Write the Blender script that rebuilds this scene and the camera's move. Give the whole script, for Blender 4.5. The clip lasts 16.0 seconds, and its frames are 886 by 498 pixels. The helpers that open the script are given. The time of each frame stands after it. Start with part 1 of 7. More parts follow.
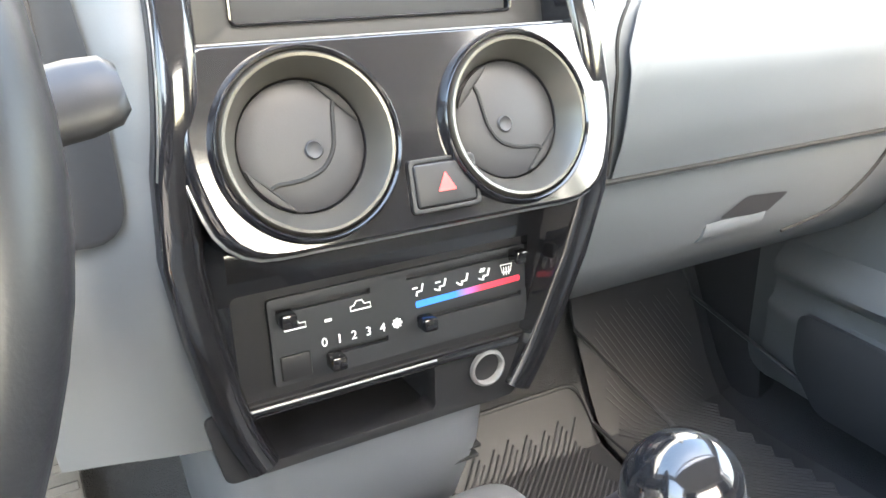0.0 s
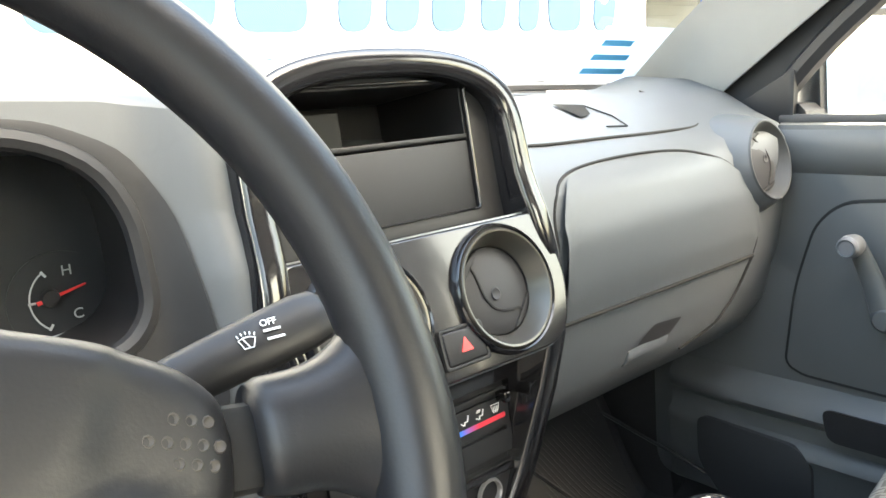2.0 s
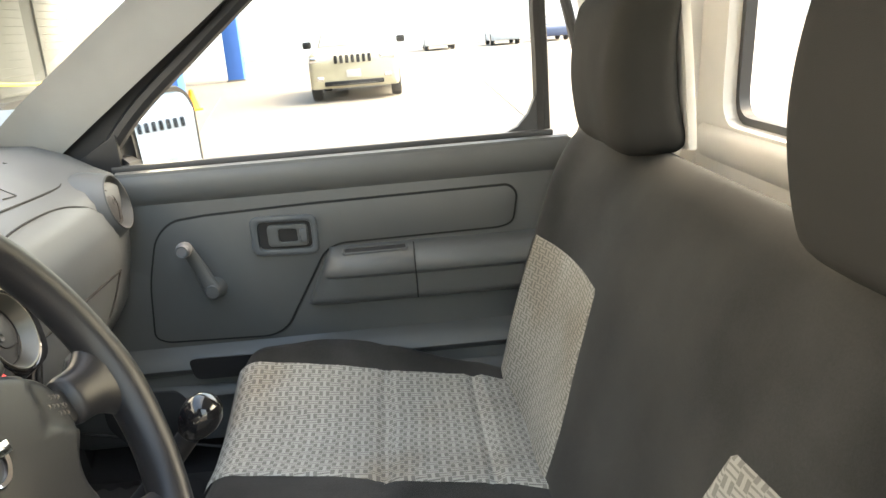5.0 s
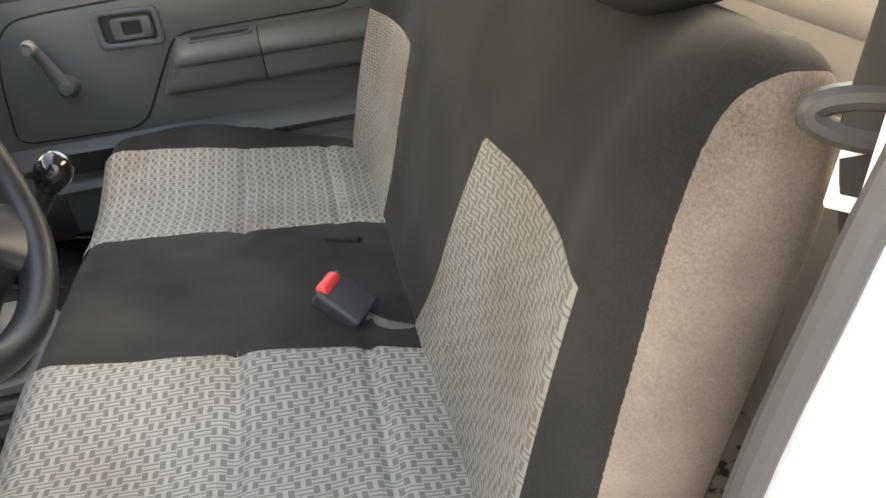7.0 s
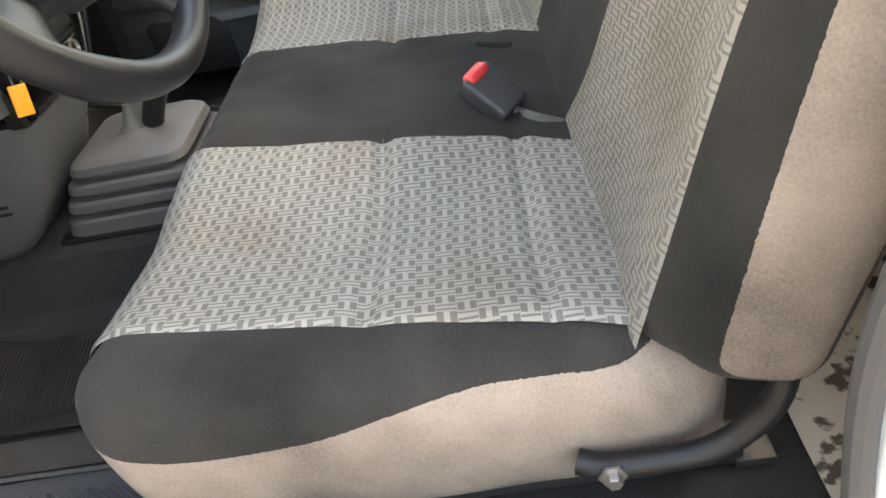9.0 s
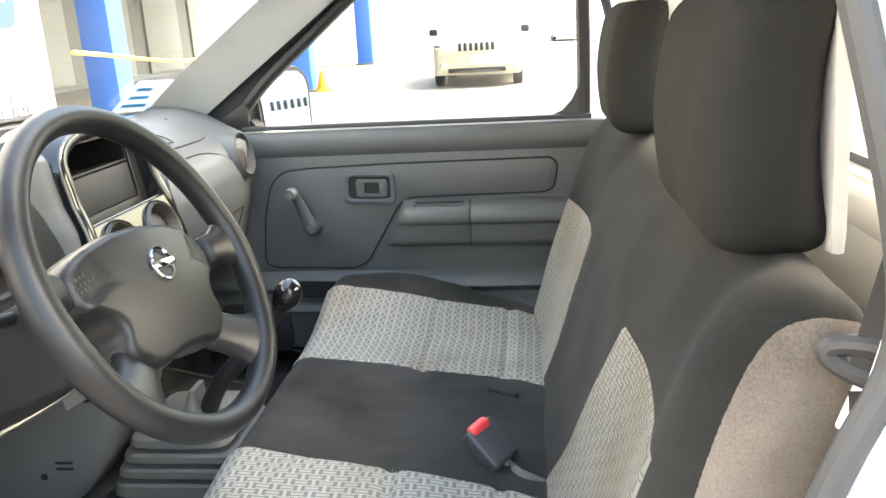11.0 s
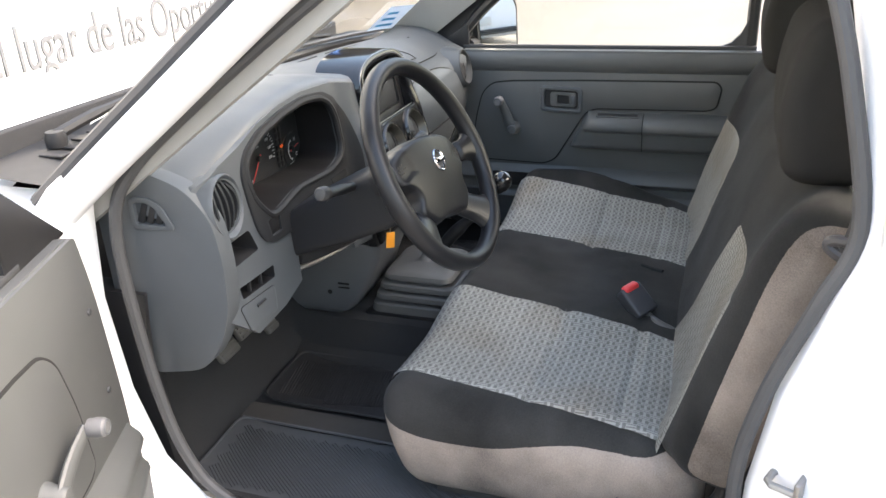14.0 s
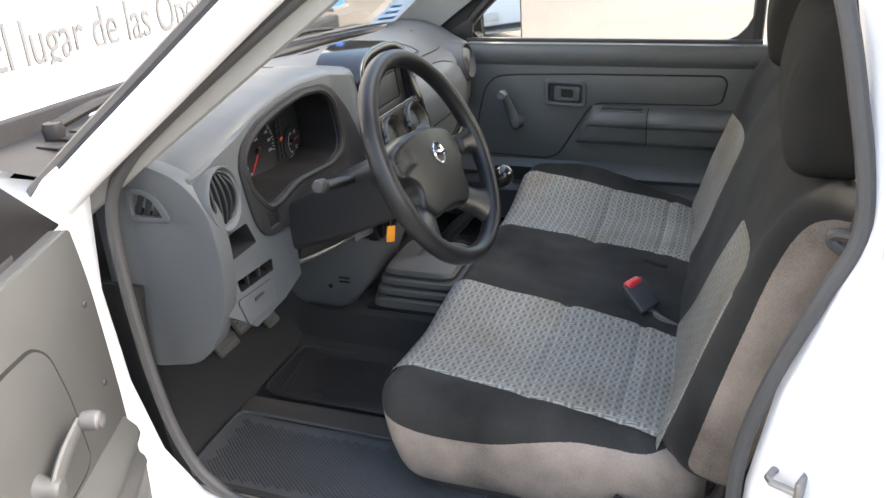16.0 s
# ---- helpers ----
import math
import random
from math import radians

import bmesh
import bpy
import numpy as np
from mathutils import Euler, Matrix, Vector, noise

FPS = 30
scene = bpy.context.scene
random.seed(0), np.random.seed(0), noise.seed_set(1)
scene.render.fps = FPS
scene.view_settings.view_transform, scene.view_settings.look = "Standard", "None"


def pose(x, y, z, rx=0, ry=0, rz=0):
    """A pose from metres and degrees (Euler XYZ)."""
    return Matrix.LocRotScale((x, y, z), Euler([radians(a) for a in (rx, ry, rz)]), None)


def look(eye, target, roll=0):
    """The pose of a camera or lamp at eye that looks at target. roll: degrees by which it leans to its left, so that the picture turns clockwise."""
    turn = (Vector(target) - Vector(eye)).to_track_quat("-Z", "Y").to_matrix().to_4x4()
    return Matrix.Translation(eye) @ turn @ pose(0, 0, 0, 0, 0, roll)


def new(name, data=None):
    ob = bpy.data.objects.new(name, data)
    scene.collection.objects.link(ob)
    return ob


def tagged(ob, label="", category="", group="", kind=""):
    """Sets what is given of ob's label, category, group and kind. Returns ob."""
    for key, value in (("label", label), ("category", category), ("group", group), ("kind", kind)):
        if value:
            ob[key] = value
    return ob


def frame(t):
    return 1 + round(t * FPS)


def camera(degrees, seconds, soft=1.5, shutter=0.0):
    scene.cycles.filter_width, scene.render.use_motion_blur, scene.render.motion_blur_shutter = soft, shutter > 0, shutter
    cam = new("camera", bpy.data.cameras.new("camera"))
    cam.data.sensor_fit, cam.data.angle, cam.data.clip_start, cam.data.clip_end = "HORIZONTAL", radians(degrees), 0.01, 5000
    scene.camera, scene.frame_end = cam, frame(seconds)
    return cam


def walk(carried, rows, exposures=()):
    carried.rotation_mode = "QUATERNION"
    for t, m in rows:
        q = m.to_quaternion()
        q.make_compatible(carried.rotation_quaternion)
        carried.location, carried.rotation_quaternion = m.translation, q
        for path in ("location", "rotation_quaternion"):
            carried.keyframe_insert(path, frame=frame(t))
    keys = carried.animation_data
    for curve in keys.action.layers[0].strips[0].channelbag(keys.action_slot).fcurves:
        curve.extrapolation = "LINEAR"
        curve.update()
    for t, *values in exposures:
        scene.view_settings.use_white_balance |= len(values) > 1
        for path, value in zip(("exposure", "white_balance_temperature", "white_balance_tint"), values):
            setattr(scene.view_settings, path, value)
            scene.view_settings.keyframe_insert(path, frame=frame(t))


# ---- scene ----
cam = camera(58.5, 16.0)
PATH = [
    (0, (-0.209, 0.287, 0.818), (0.709, 1.896, 0.064), -0.0),
    (0.5, (-0.209, 0.319, 0.864), (0.7, 1.972, 0.199), 1.2),
    (1, (-0.228, 0.322, 0.895), (0.709, 2.01, 0.374), 1.0),
    (1.5, (-0.305, 0.27, 0.882), (0.758, 1.905, 0.439), -1.4),
    (2, (-0.375, 0.247, 0.875), (0.91, 1.724, 0.466), -3.5),
    (2.5, (-0.418, 0.286, 0.888), (1.129, 1.468, 0.43), -4.0),
    (3, (-0.475, 0.297, 0.886), (1.277, 1.097, 0.347), -7.5),
    (3.5, (-0.57, 0.247, 0.916), (1.31, 0.612, 0.342), -7.8),
    (4, (-0.625, 0.23, 0.977), (1.303, 0.379, 0.466), -5.8),
    (4.2, (-0.653, 0.232, 1.002), (1.279, 0.328, 0.493), -5.1),
    (6.3, (-1.037, 0.133, 1.02), (0.807, -0.195, 0.318), -5.7),
    (6.5, (-1.031, 0.131, 1.008), (0.783, -0.197, 0.233), -6.6),
    (7, (-1.02, 0.117, 0.96), (0.712, -0.123, -0.012), -7.7),
    (7.5, (-1.015, 0.109, 0.891), (0.625, 0.015, -0.251), -11.0),
    (8, (-1.027, 0.124, 0.84), (0.544, 0.198, -0.396), -13.6),
    (8.2, (-1.032, 0.136, 0.819), (0.526, 0.29, -0.425), -14.4),
    (10.3, (-1.124, 0.113, 0.943), (0.695, 0.136, 0.111), -6.8),
    (10.5, (-1.14, 0.103, 0.974), (0.714, 0.12, 0.225), -5.9),
    (11, (-1.19, 0.065, 1.028), (0.72, 0.283, 0.476), -3.1),
    (11.5, (-1.263, 0.036, 1.05), (0.572, 0.59, 0.478), -3.3),
    (12, (-1.342, -0.027, 1.076), (0.315, 0.739, 0.257), -1.6),
    (12.5, (-1.502, 0.003, 1.137), (0.151, 0.71, 0.26), -4.4),
    (13, (-1.647, 0.026, 1.207), (0.08, 0.63, 0.4), -2.4),
    (13.5, (-1.672, 0.02, 1.213), (0.056, 0.636, 0.415), -2.5),
    (14, (-1.665, 0.013, 1.208), (0.059, 0.63, 0.404), -2.9),
    (14.5, (-1.658, 0.01, 1.205), (0.062, 0.635, 0.398), -3.2),
    (15, (-1.654, 0.007, 1.206), (0.063, 0.636, 0.395), -3.2),
    (15.5, (-1.648, 0.009, 1.202), (0.066, 0.628, 0.379), -2.6),
    (16, (-1.651, 0.004, 1.198), (0.064, 0.637, 0.386), -2.9),
]
EXPOSURES = [(0, 5.0, 6500, 10), (0.5, 5.15, 6550, 9), (1.0, 4.45, 6550, 8), (1.5, 3.88, 6650, 8), (2.0, 3.92, 6850, 7), (2.5, 3.9, 7050, 7), (3.2, 3.78, 7350, 7), (4.2, 3.52, 7650, 7), (6.3, 3.2, 7450, 12), (7.0, 3.3, 7800, 12), (8.2, 3.38, 7800, 12), (10.3, 3.38, 7250, 11), (11.0, 3.65, 7050, 9), (11.5, 3.62, 6900, 8), (12.0, 3.7, 6850, 9), (12.6, 3.5, 6750, 11), (13.0, 3.22, 6700, 11), (13.6, 2.85, 6600, 12), (16, 2.7, 6600, 12)]
walk(cam, [(t, look(eye, target, roll)) for t, eye, target, roll in PATH], EXPOSURES)

# ---- world and light ----
world = bpy.data.worlds.new("world")
scene.world = world
world.use_nodes = True
wn = world.node_tree.nodes
sky = wn.new("ShaderNodeTexSky")
sky.sky_type = "NISHITA"
sky.sun_disc = False
sky.sun_elevation = radians(46)
sky.sun_rotation = radians(166)
sky.air_density, sky.dust_density = 1.6, 5.0
wn["Background"].inputs["Strength"].default_value = 0.15
world.node_tree.links.new(sky.outputs[0], wn["Background"].inputs["Color"])
sun = new("sun", bpy.data.lights.new("sun", "SUN"))
sun.data.energy, sun.data.angle, sun.data.color = 0.5, radians(34), (1.0, 0.98, 0.95)
sun.matrix_world = look((0.0, 0.0, 9.0), (-0.168, 0.674, 8.281))


# ---- materials ----
def principled(name):
    m = bpy.data.materials.new(name)
    m.use_nodes = True
    return m, m.node_tree.nodes, m.node_tree.links, m.node_tree.nodes["Principled BSDF"]


def surface(name, color, rough=0.5, metal=0.0, grain=900.0, bump=0.06, mottle=0.10, blotch=14.0, coat=0.0, dist=0.0006, spec=0.5):
    """Colour with fine grain relief and a broad, faint mottling."""
    m, n, l, p = principled(name)
    co = n.new("ShaderNodeTexCoord")
    big = n.new("ShaderNodeTexNoise")
    big.inputs["Scale"].default_value, big.inputs["Detail"].default_value = blotch, 6
    fine = n.new("ShaderNodeTexNoise")
    fine.inputs["Scale"].default_value, fine.inputs["Detail"].default_value = grain, 2
    l.new(co.outputs["Object"], big.inputs["Vector"]), l.new(co.outputs["Object"], fine.inputs["Vector"])
    ramp = n.new("ShaderNodeMapRange")
    ramp.inputs["To Min"].default_value, ramp.inputs["To Max"].default_value = 1 - mottle, 1 + mottle
    l.new(big.outputs["Fac"], ramp.inputs["Value"])
    mix = n.new("ShaderNodeMix")
    mix.data_type, mix.blend_type = "RGBA", "MULTIPLY"
    mix.inputs["Factor"].default_value = 1.0
    mix.inputs["A"].default_value = (*color, 1)
    l.new(ramp.outputs[0], mix.inputs["B"])
    l.new(mix.outputs["Result"], p.inputs["Base Color"])
    rr = n.new("ShaderNodeMapRange")
    rr.inputs["To Min"].default_value, rr.inputs["To Max"].default_value = max(0.02, rough - 0.07), min(1, rough + 0.07)
    l.new(big.outputs["Fac"], rr.inputs["Value"]), l.new(rr.outputs[0], p.inputs["Roughness"])
    p.inputs["Metallic"].default_value = metal
    p.inputs["Coat Weight"].default_value = coat
    p.inputs["Coat Roughness"].default_value = 0.05
    p.inputs["Specular IOR Level"].default_value = spec
    if bump:
        b = n.new("ShaderNodeBump")
        b.inputs["Strength"].default_value, b.inputs["Distance"].default_value = bump, dist
        l.new(fine.outputs["Fac"], b.inputs["Height"]), l.new(b.outputs[0], p.inputs["Normal"])
    return m


def math_node(n, l, op, a, b=None, c=None):
    k = n.new("ShaderNodeMath")
    k.operation = op
    for i, v in enumerate((a, b, c)):
        if v is None:
            continue
        if isinstance(v, (int, float)):
            k.inputs[i].default_value = v
        else:
            l.new(v, k.inputs[i])
    return k.outputs[0]


def woven(name, light, dark, cell, first="X", second="Y"):
    """Grey upholstery: columns of short thick bar pairs (along the second axis) in turn with pairs of thin lines across."""
    m, n, l, p = principled(name)
    co = n.new("ShaderNodeTexCoord")
    warp = n.new("ShaderNodeTexNoise")
    warp.inputs["Scale"].default_value = 9
    l.new(co.outputs["Object"], warp.inputs["Vector"])
    sep = n.new("ShaderNodeSeparateXYZ")
    l.new(co.outputs["Object"], sep.inputs[0])
    wob = math_node(n, l, "MULTIPLY", math_node(n, l, "SUBTRACT", warp.outputs["Fac"], 0.5), 0.012)
    u = math_node(n, l, "DIVIDE", math_node(n, l, "ADD", sep.outputs[first], wob), cell)
    v = math_node(n, l, "DIVIDE", math_node(n, l, "ADD", sep.outputs[second], wob), cell * 0.70)
    fu, fv = math_node(n, l, "FRACT", u), math_node(n, l, "FRACT", v)
    odd = math_node(n, l, "FLOORED_MODULO", math_node(n, l, "ADD", math_node(n, l, "FLOOR", u), math_node(n, l, "FLOOR", v)), 2.0)
    odd = math_node(n, l, "GREATER_THAN", odd, 0.5)

    def bars(a, b, width, reach):
        d = math_node(n, l, "ABSOLUTE", math_node(n, l, "SUBTRACT", math_node(n, l, "FRACT", math_node(n, l, "MULTIPLY", a, 2.0)), 0.5))
        e = math_node(n, l, "ABSOLUTE", math_node(n, l, "SUBTRACT", b, 0.5))
        return math_node(n, l, "MULTIPLY", math_node(n, l, "LESS_THAN", d, width), math_node(n, l, "LESS_THAN", e, reach))

    thick = bars(math_node(n, l, "MULTIPLY_ADD", fu, 0.80, 0.10), fv, 0.27, 0.46)
    thin = bars(fv, fu, 0.17, 0.49)
    mask = math_node(n, l, "ADD", math_node(n, l, "MULTIPLY", thick, odd), math_node(n, l, "MULTIPLY", thin, math_node(n, l, "SUBTRACT", 1.0, odd)))
    fine = n.new("ShaderNodeTexNoise")
    fine.inputs["Scale"].default_value, fine.inputs["Detail"].default_value = 1400, 2
    l.new(co.outputs["Object"], fine.inputs["Vector"])
    soil = n.new("ShaderNodeTexNoise")
    soil.inputs["Scale"].default_value, soil.inputs["Detail"].default_value = 6, 8
    l.new(co.outputs["Object"], soil.inputs["Vector"])
    mix = n.new("ShaderNodeMix")
    mix.data_type = "RGBA"
    mix.inputs["A"].default_value, mix.inputs["B"].default_value = (*light, 1), (*dark, 1)
    l.new(mask, mix.inputs["Factor"])
    mul = n.new("ShaderNodeMix")
    mul.data_type, mul.blend_type = "RGBA", "MULTIPLY"
    mul.inputs["Factor"].default_value = 1
    tone = math_node(n, l, "ADD", math_node(n, l, "MULTIPLY", fine.outputs["Fac"], 0.5), math_node(n, l, "MULTIPLY", soil.outputs["Fac"], 0.5))
    tone = math_node(n, l, "ADD", tone, 0.5)
    l.new(mix.outputs["Result"], mul.inputs["A"]), l.new(tone, mul.inputs["B"])
    # brownish stains in soft patches
    patch = n.new("ShaderNodeTexNoise")
    patch.inputs["Scale"].default_value, patch.inputs["Detail"].default_value = 4.5, 5
    l.new(co.outputs["Object"], patch.inputs["Vector"])
    spread = n.new("ShaderNodeMapRange")
    spread.inputs["From Min"].default_value, spread.inputs["From Max"].default_value, spread.inputs["To Max"].default_value = 0.48, 0.72, 0.75
    l.new(patch.outputs["Fac"], spread.inputs["Value"])
    stain = n.new("ShaderNodeMix")
    stain.data_type, stain.blend_type = "RGBA", "MULTIPLY"
    stain.inputs["B"].default_value = (0.72, 0.62, 0.52, 1)
    l.new(spread.outputs[0], stain.inputs["Factor"]), l.new(mul.outputs["Result"], stain.inputs["A"])
    l.new(stain.outputs["Result"], p.inputs["Base Color"])
    p.inputs["Roughness"].default_value = 0.95
    p.inputs["Specular IOR Level"].default_value = 0.15
    h = math_node(n, l, "SUBTRACT", math_node(n, l, "MULTIPLY", fine.outputs["Fac"], 0.6), mask)
    b = n.new("ShaderNodeBump")
    b.inputs["Strength"].default_value, b.inputs["Distance"].default_value = 0.35, 0.0008
    l.new(h, b.inputs["Height"]), l.new(b.outputs[0], p.inputs["Normal"])
    return m


def two_cloth(name, a, b, axis, stops, beyond=(0.0, -9.0), across=False):
    """Cloth a with cloth b where z lies under a curved seam (or, across, beyond it): stops give the seam along the axis."""
    m, n, l, p = principled(name)
    co = n.new("ShaderNodeTexCoord")
    sep = n.new("ShaderNodeSeparateXYZ")
    l.new(co.outputs["Object"], sep.inputs[0])
    lo, hi = stops[0][0], stops[-1][0]
    run = n.new("ShaderNodeMapRange")
    run.inputs["From Min"].default_value, run.inputs["From Max"].default_value = lo, hi
    l.new(sep.outputs[axis], run.inputs["Value"])
    ramp = n.new("ShaderNodeValToRGB")
    ramp.color_ramp.interpolation = "B_SPLINE"
    els = ramp.color_ramp.elements
    while len(els) < len(stops):
        els.new(0.5)
    for e, (at, h) in zip(els, stops):
        e.position, e.color = (at - lo) / (hi - lo), (h, h, h, 1)
    l.new(run.outputs[0], ramp.inputs["Fac"])
    fray = n.new("ShaderNodeTexNoise")
    fray.inputs["Scale"].default_value = 300
    l.new(co.outputs["Object"], fray.inputs["Vector"])
    edge = math_node(n, l, "ADD", ramp.outputs["Color"], math_node(n, l, "MULTIPLY", math_node(n, l, "SUBTRACT", fray.outputs["Fac"], 0.5), 0.0015 if across else 0.003))
    side = math_node(n, l, "GREATER_THAN", math_node(n, l, "ABSOLUTE", sep.outputs["X"]), edge) if across else math_node(n, l, "LESS_THAN", sep.outputs["Z"], edge)
    rim = math_node(n, l, "MAXIMUM", math_node(n, l, "GREATER_THAN", math_node(n, l, "ABSOLUTE", sep.outputs["X"]), beyond[0]), math_node(n, l, "GREATER_THAN", sep.outputs["Y"], beyond[1]))
    side = math_node(n, l, "MULTIPLY", side, rim)
    fine = n.new("ShaderNodeTexNoise")
    fine.inputs["Scale"].default_value, fine.inputs["Detail"].default_value = 1500, 3
    soil = n.new("ShaderNodeTexNoise")
    soil.inputs["Scale"].default_value, soil.inputs["Detail"].default_value = 7, 8
    l.new(co.outputs["Object"], fine.inputs["Vector"]), l.new(co.outputs["Object"], soil.inputs["Vector"])
    grit = n.new("ShaderNodeTexNoise")
    grit.inputs["Scale"].default_value, grit.inputs["Detail"].default_value, grit.inputs["Roughness"].default_value = 420, 4, 0.6
    l.new(co.outputs["Object"], grit.inputs["Vector"])
    mix = n.new("ShaderNodeMix")
    mix.data_type = "RGBA"
    mix.inputs["A"].default_value, mix.inputs["B"].default_value = (*a, 1), (*b, 1)
    l.new(side, mix.inputs["Factor"])
    tone = math_node(n, l, "ADD", math_node(n, l, "ADD", math_node(n, l, "MULTIPLY", fine.outputs["Fac"], 0.7), math_node(n, l, "MULTIPLY", soil.outputs["Fac"], 2.1)), math_node(n, l, "MULTIPLY_ADD", grit.outputs["Fac"], 0.8, -0.82))
    mul = n.new("ShaderNodeMix")
    mul.data_type, mul.blend_type = "RGBA", "MULTIPLY"
    mul.inputs["Factor"].default_value = 1
    l.new(mix.outputs["Result"], mul.inputs["A"]), l.new(tone, mul.inputs["B"])
    l.new(mul.outputs["Result"], p.inputs["Base Color"])
    p.inputs["Roughness"].default_value = 0.95
    p.inputs["Specular IOR Level"].default_value = 0.15
    p.inputs["Sheen Weight"].default_value = 0.05
    bmp = n.new("ShaderNodeBump")
    bmp.inputs["Strength"].default_value, bmp.inputs["Distance"].default_value = 0.4, 0.0008
    l.new(fine.outputs["Fac"], bmp.inputs["Height"]), l.new(bmp.outputs[0], p.inputs["Normal"])
    return m


def glass(name, tint=(0.93, 0.96, 0.95), rough=0.0, gloss=1.0):
    """Thin clear glass: mostly see-through, with a mirror's share that grows at grazing angles."""
    m, n, l, p = principled(name)
    n.remove(p)
    tr, gl, mx, fr = n.new("ShaderNodeBsdfTransparent"), n.new("ShaderNodeBsdfGlossy"), n.new("ShaderNodeMixShader"), n.new("ShaderNodeLayerWeight")
    tr.inputs["Color"].default_value = (*tint, 1)
    gl.inputs["Roughness"].default_value = rough
    fr.inputs["Blend"].default_value = 0.5
    share = math_node(n, l, "MULTIPLY_ADD", math_node(n, l, "POWER", fr.outputs["Facing"], 5.0), 0.75 * gloss, 0.05 * gloss)
    l.new(share, mx.inputs[0]), l.new(tr.outputs[0], mx.inputs[1]), l.new(gl.outputs[0], mx.inputs[2])
    l.new(mx.outputs[0], n["Material Output"].inputs["Surface"])
    return m


PILLAR = surface("pale grey pillar trim", (0.30, 0.295, 0.28), 0.6, grain=900, bump=0.1, spec=0.3)
DASH = surface("grey dash plastic", (0.0665, 0.0725, 0.0785), 0.50, grain=1100, bump=0.10, spec=0.38)
DOOR = surface("dark grey door plastic", (0.064, 0.067, 0.068), 0.5, grain=1100, bump=0.12)
DARK = surface("charcoal plastic", (0.018, 0.018, 0.0192), 0.5, grain=1100, bump=0.08, spec=0.3)
VENTRING = surface("dark grey vent ring", (0.040, 0.042, 0.044), 0.5, grain=1100, bump=0.08, spec=0.3)
PANEL = surface("charcoal dial panel", (0.017, 0.0175, 0.019), 0.55, grain=1100, bump=0.08, spec=0.25)
BLACK = surface("black plastic", (0.012, 0.012, 0.013), 0.45, grain=1200, bump=0.04, spec=0.3)
MATTE = surface("matt black plate", (0.018, 0.019, 0.021), 0.58, grain=1500, bump=0.1, spec=0.3)
GLOSS = surface("piano black plastic", (0.008, 0.008, 0.009), 0.12, grain=60, bump=0.0, coat=0.2)
GAP = surface("black joint", (0.006, 0.006, 0.006), 0.9, bump=0)
WHEEL = surface("worn black wheel rubber", (0.0110, 0.0112, 0.0130), 0.40, grain=700, bump=0.12, spec=0.36)
SILVER = surface("satin silver plastic", (0.085, 0.081, 0.071), 0.33, metal=0.65, grain=900, bump=0.01)
# pale metal for thin lines that stand in for reflections on glossy edges
EDGE = surface("edge highlight metal", (0.19, 0.195, 0.20), 0.33, metal=0.9, bump=0)
CHROME = surface("chrome", (0.75, 0.75, 0.77), 0.08, metal=1.0, bump=0)
STEEL = surface("grey steel", (0.32, 0.31, 0.30), 0.4, metal=0.9, bump=0.05)
PAINT = surface("white car paint", (0.78, 0.78, 0.79), 0.3, grain=200, bump=0.0, mottle=0.03, coat=0.7)
INNERPAINT = surface("off-white inner paint", (0.62, 0.60, 0.57), 0.45, grain=60, bump=0.03, mottle=0.08)
RUBBER = surface("grey rubber seal", (0.052, 0.052, 0.054), 0.6, grain=400, bump=0.08)
BLACKRUBBER = surface("black rubber", (0.034, 0.035, 0.038), 0.55, grain=400, bump=0.08)
CLOTH = surface("black seat cloth", (0.0215, 0.021, 0.020), 0.95, grain=1500, bump=0.5, mottle=0.2, spec=0.15, dist=0.001)
HEADLINER = surface("pale headliner", (0.55, 0.53, 0.50), 0.9, grain=700, bump=0.2)
CARPET = surface("dark carpet", (0.019, 0.0195, 0.021), 0.95, grain=600, bump=0.8, dist=0.003)
WHITEINK = surface("white print", (0.8, 0.8, 0.8), 0.6, bump=0, mottle=0.02)
# white print of the dials, its colour lowered for the dim binnacle
DIMMED_INK = surface("white dial print, dimness in colour", (0.36, 0.37, 0.38), 0.6, bump=0, mottle=0.02)
RED = surface("red plastic", (0.62, 0.03, 0.03), 0.4, bump=0.02)
SALMON = surface("worn red button", (0.72, 0.05, 0.05), 0.4, bump=0.02)
ORANGE = surface("orange tag", (0.85, 0.33, 0.02), 0.5, bump=0.02)
BLUE = surface("blue column paint", (0.05, 0.18, 0.62), 0.5, grain=40, bump=0.05)
CONCRETE = surface("pale concrete", (0.165, 0.150, 0.128), 0.9, grain=30, bump=0.3, mottle=0.22, blotch=0.6, dist=0.004)
WALLPAINT = surface("white wall paint", (0.80, 0.80, 0.79), 0.8, grain=60, bump=0.1, mottle=0.04, blotch=2)
LETTER = surface("grey letters", (0.10, 0.105, 0.115), 0.7, bump=0)
SKYBLUE = surface("light blue letters", (0.08, 0.36, 0.66), 0.7, bump=0)
PALEBLUE = surface("pale blue wall paint", (0.022, 0.056, 0.100), 0.8, grain=60, bump=0.05, mottle=0.06, blotch=3)
GREYWALL = surface("grey building", (0.15, 0.155, 0.15), 0.85, grain=20, bump=0.1, mottle=0.15, blotch=0.7)
SHUTTER = surface("dull pale shutter", (0.24, 0.245, 0.235), 0.7, grain=20, bump=0.05, mottle=0.12, blotch=1.5)
# the sky's reflection in the glass is put into this pale base colour
CARGLASS_SKY = surface("car glass with sky reflection in colour", (0.30, 0.32, 0.33), 0.1, bump=0, coat=0.6)
BEIGEPAINT = surface("sand car paint", (0.42, 0.38, 0.27), 0.35, bump=0, coat=0.6)
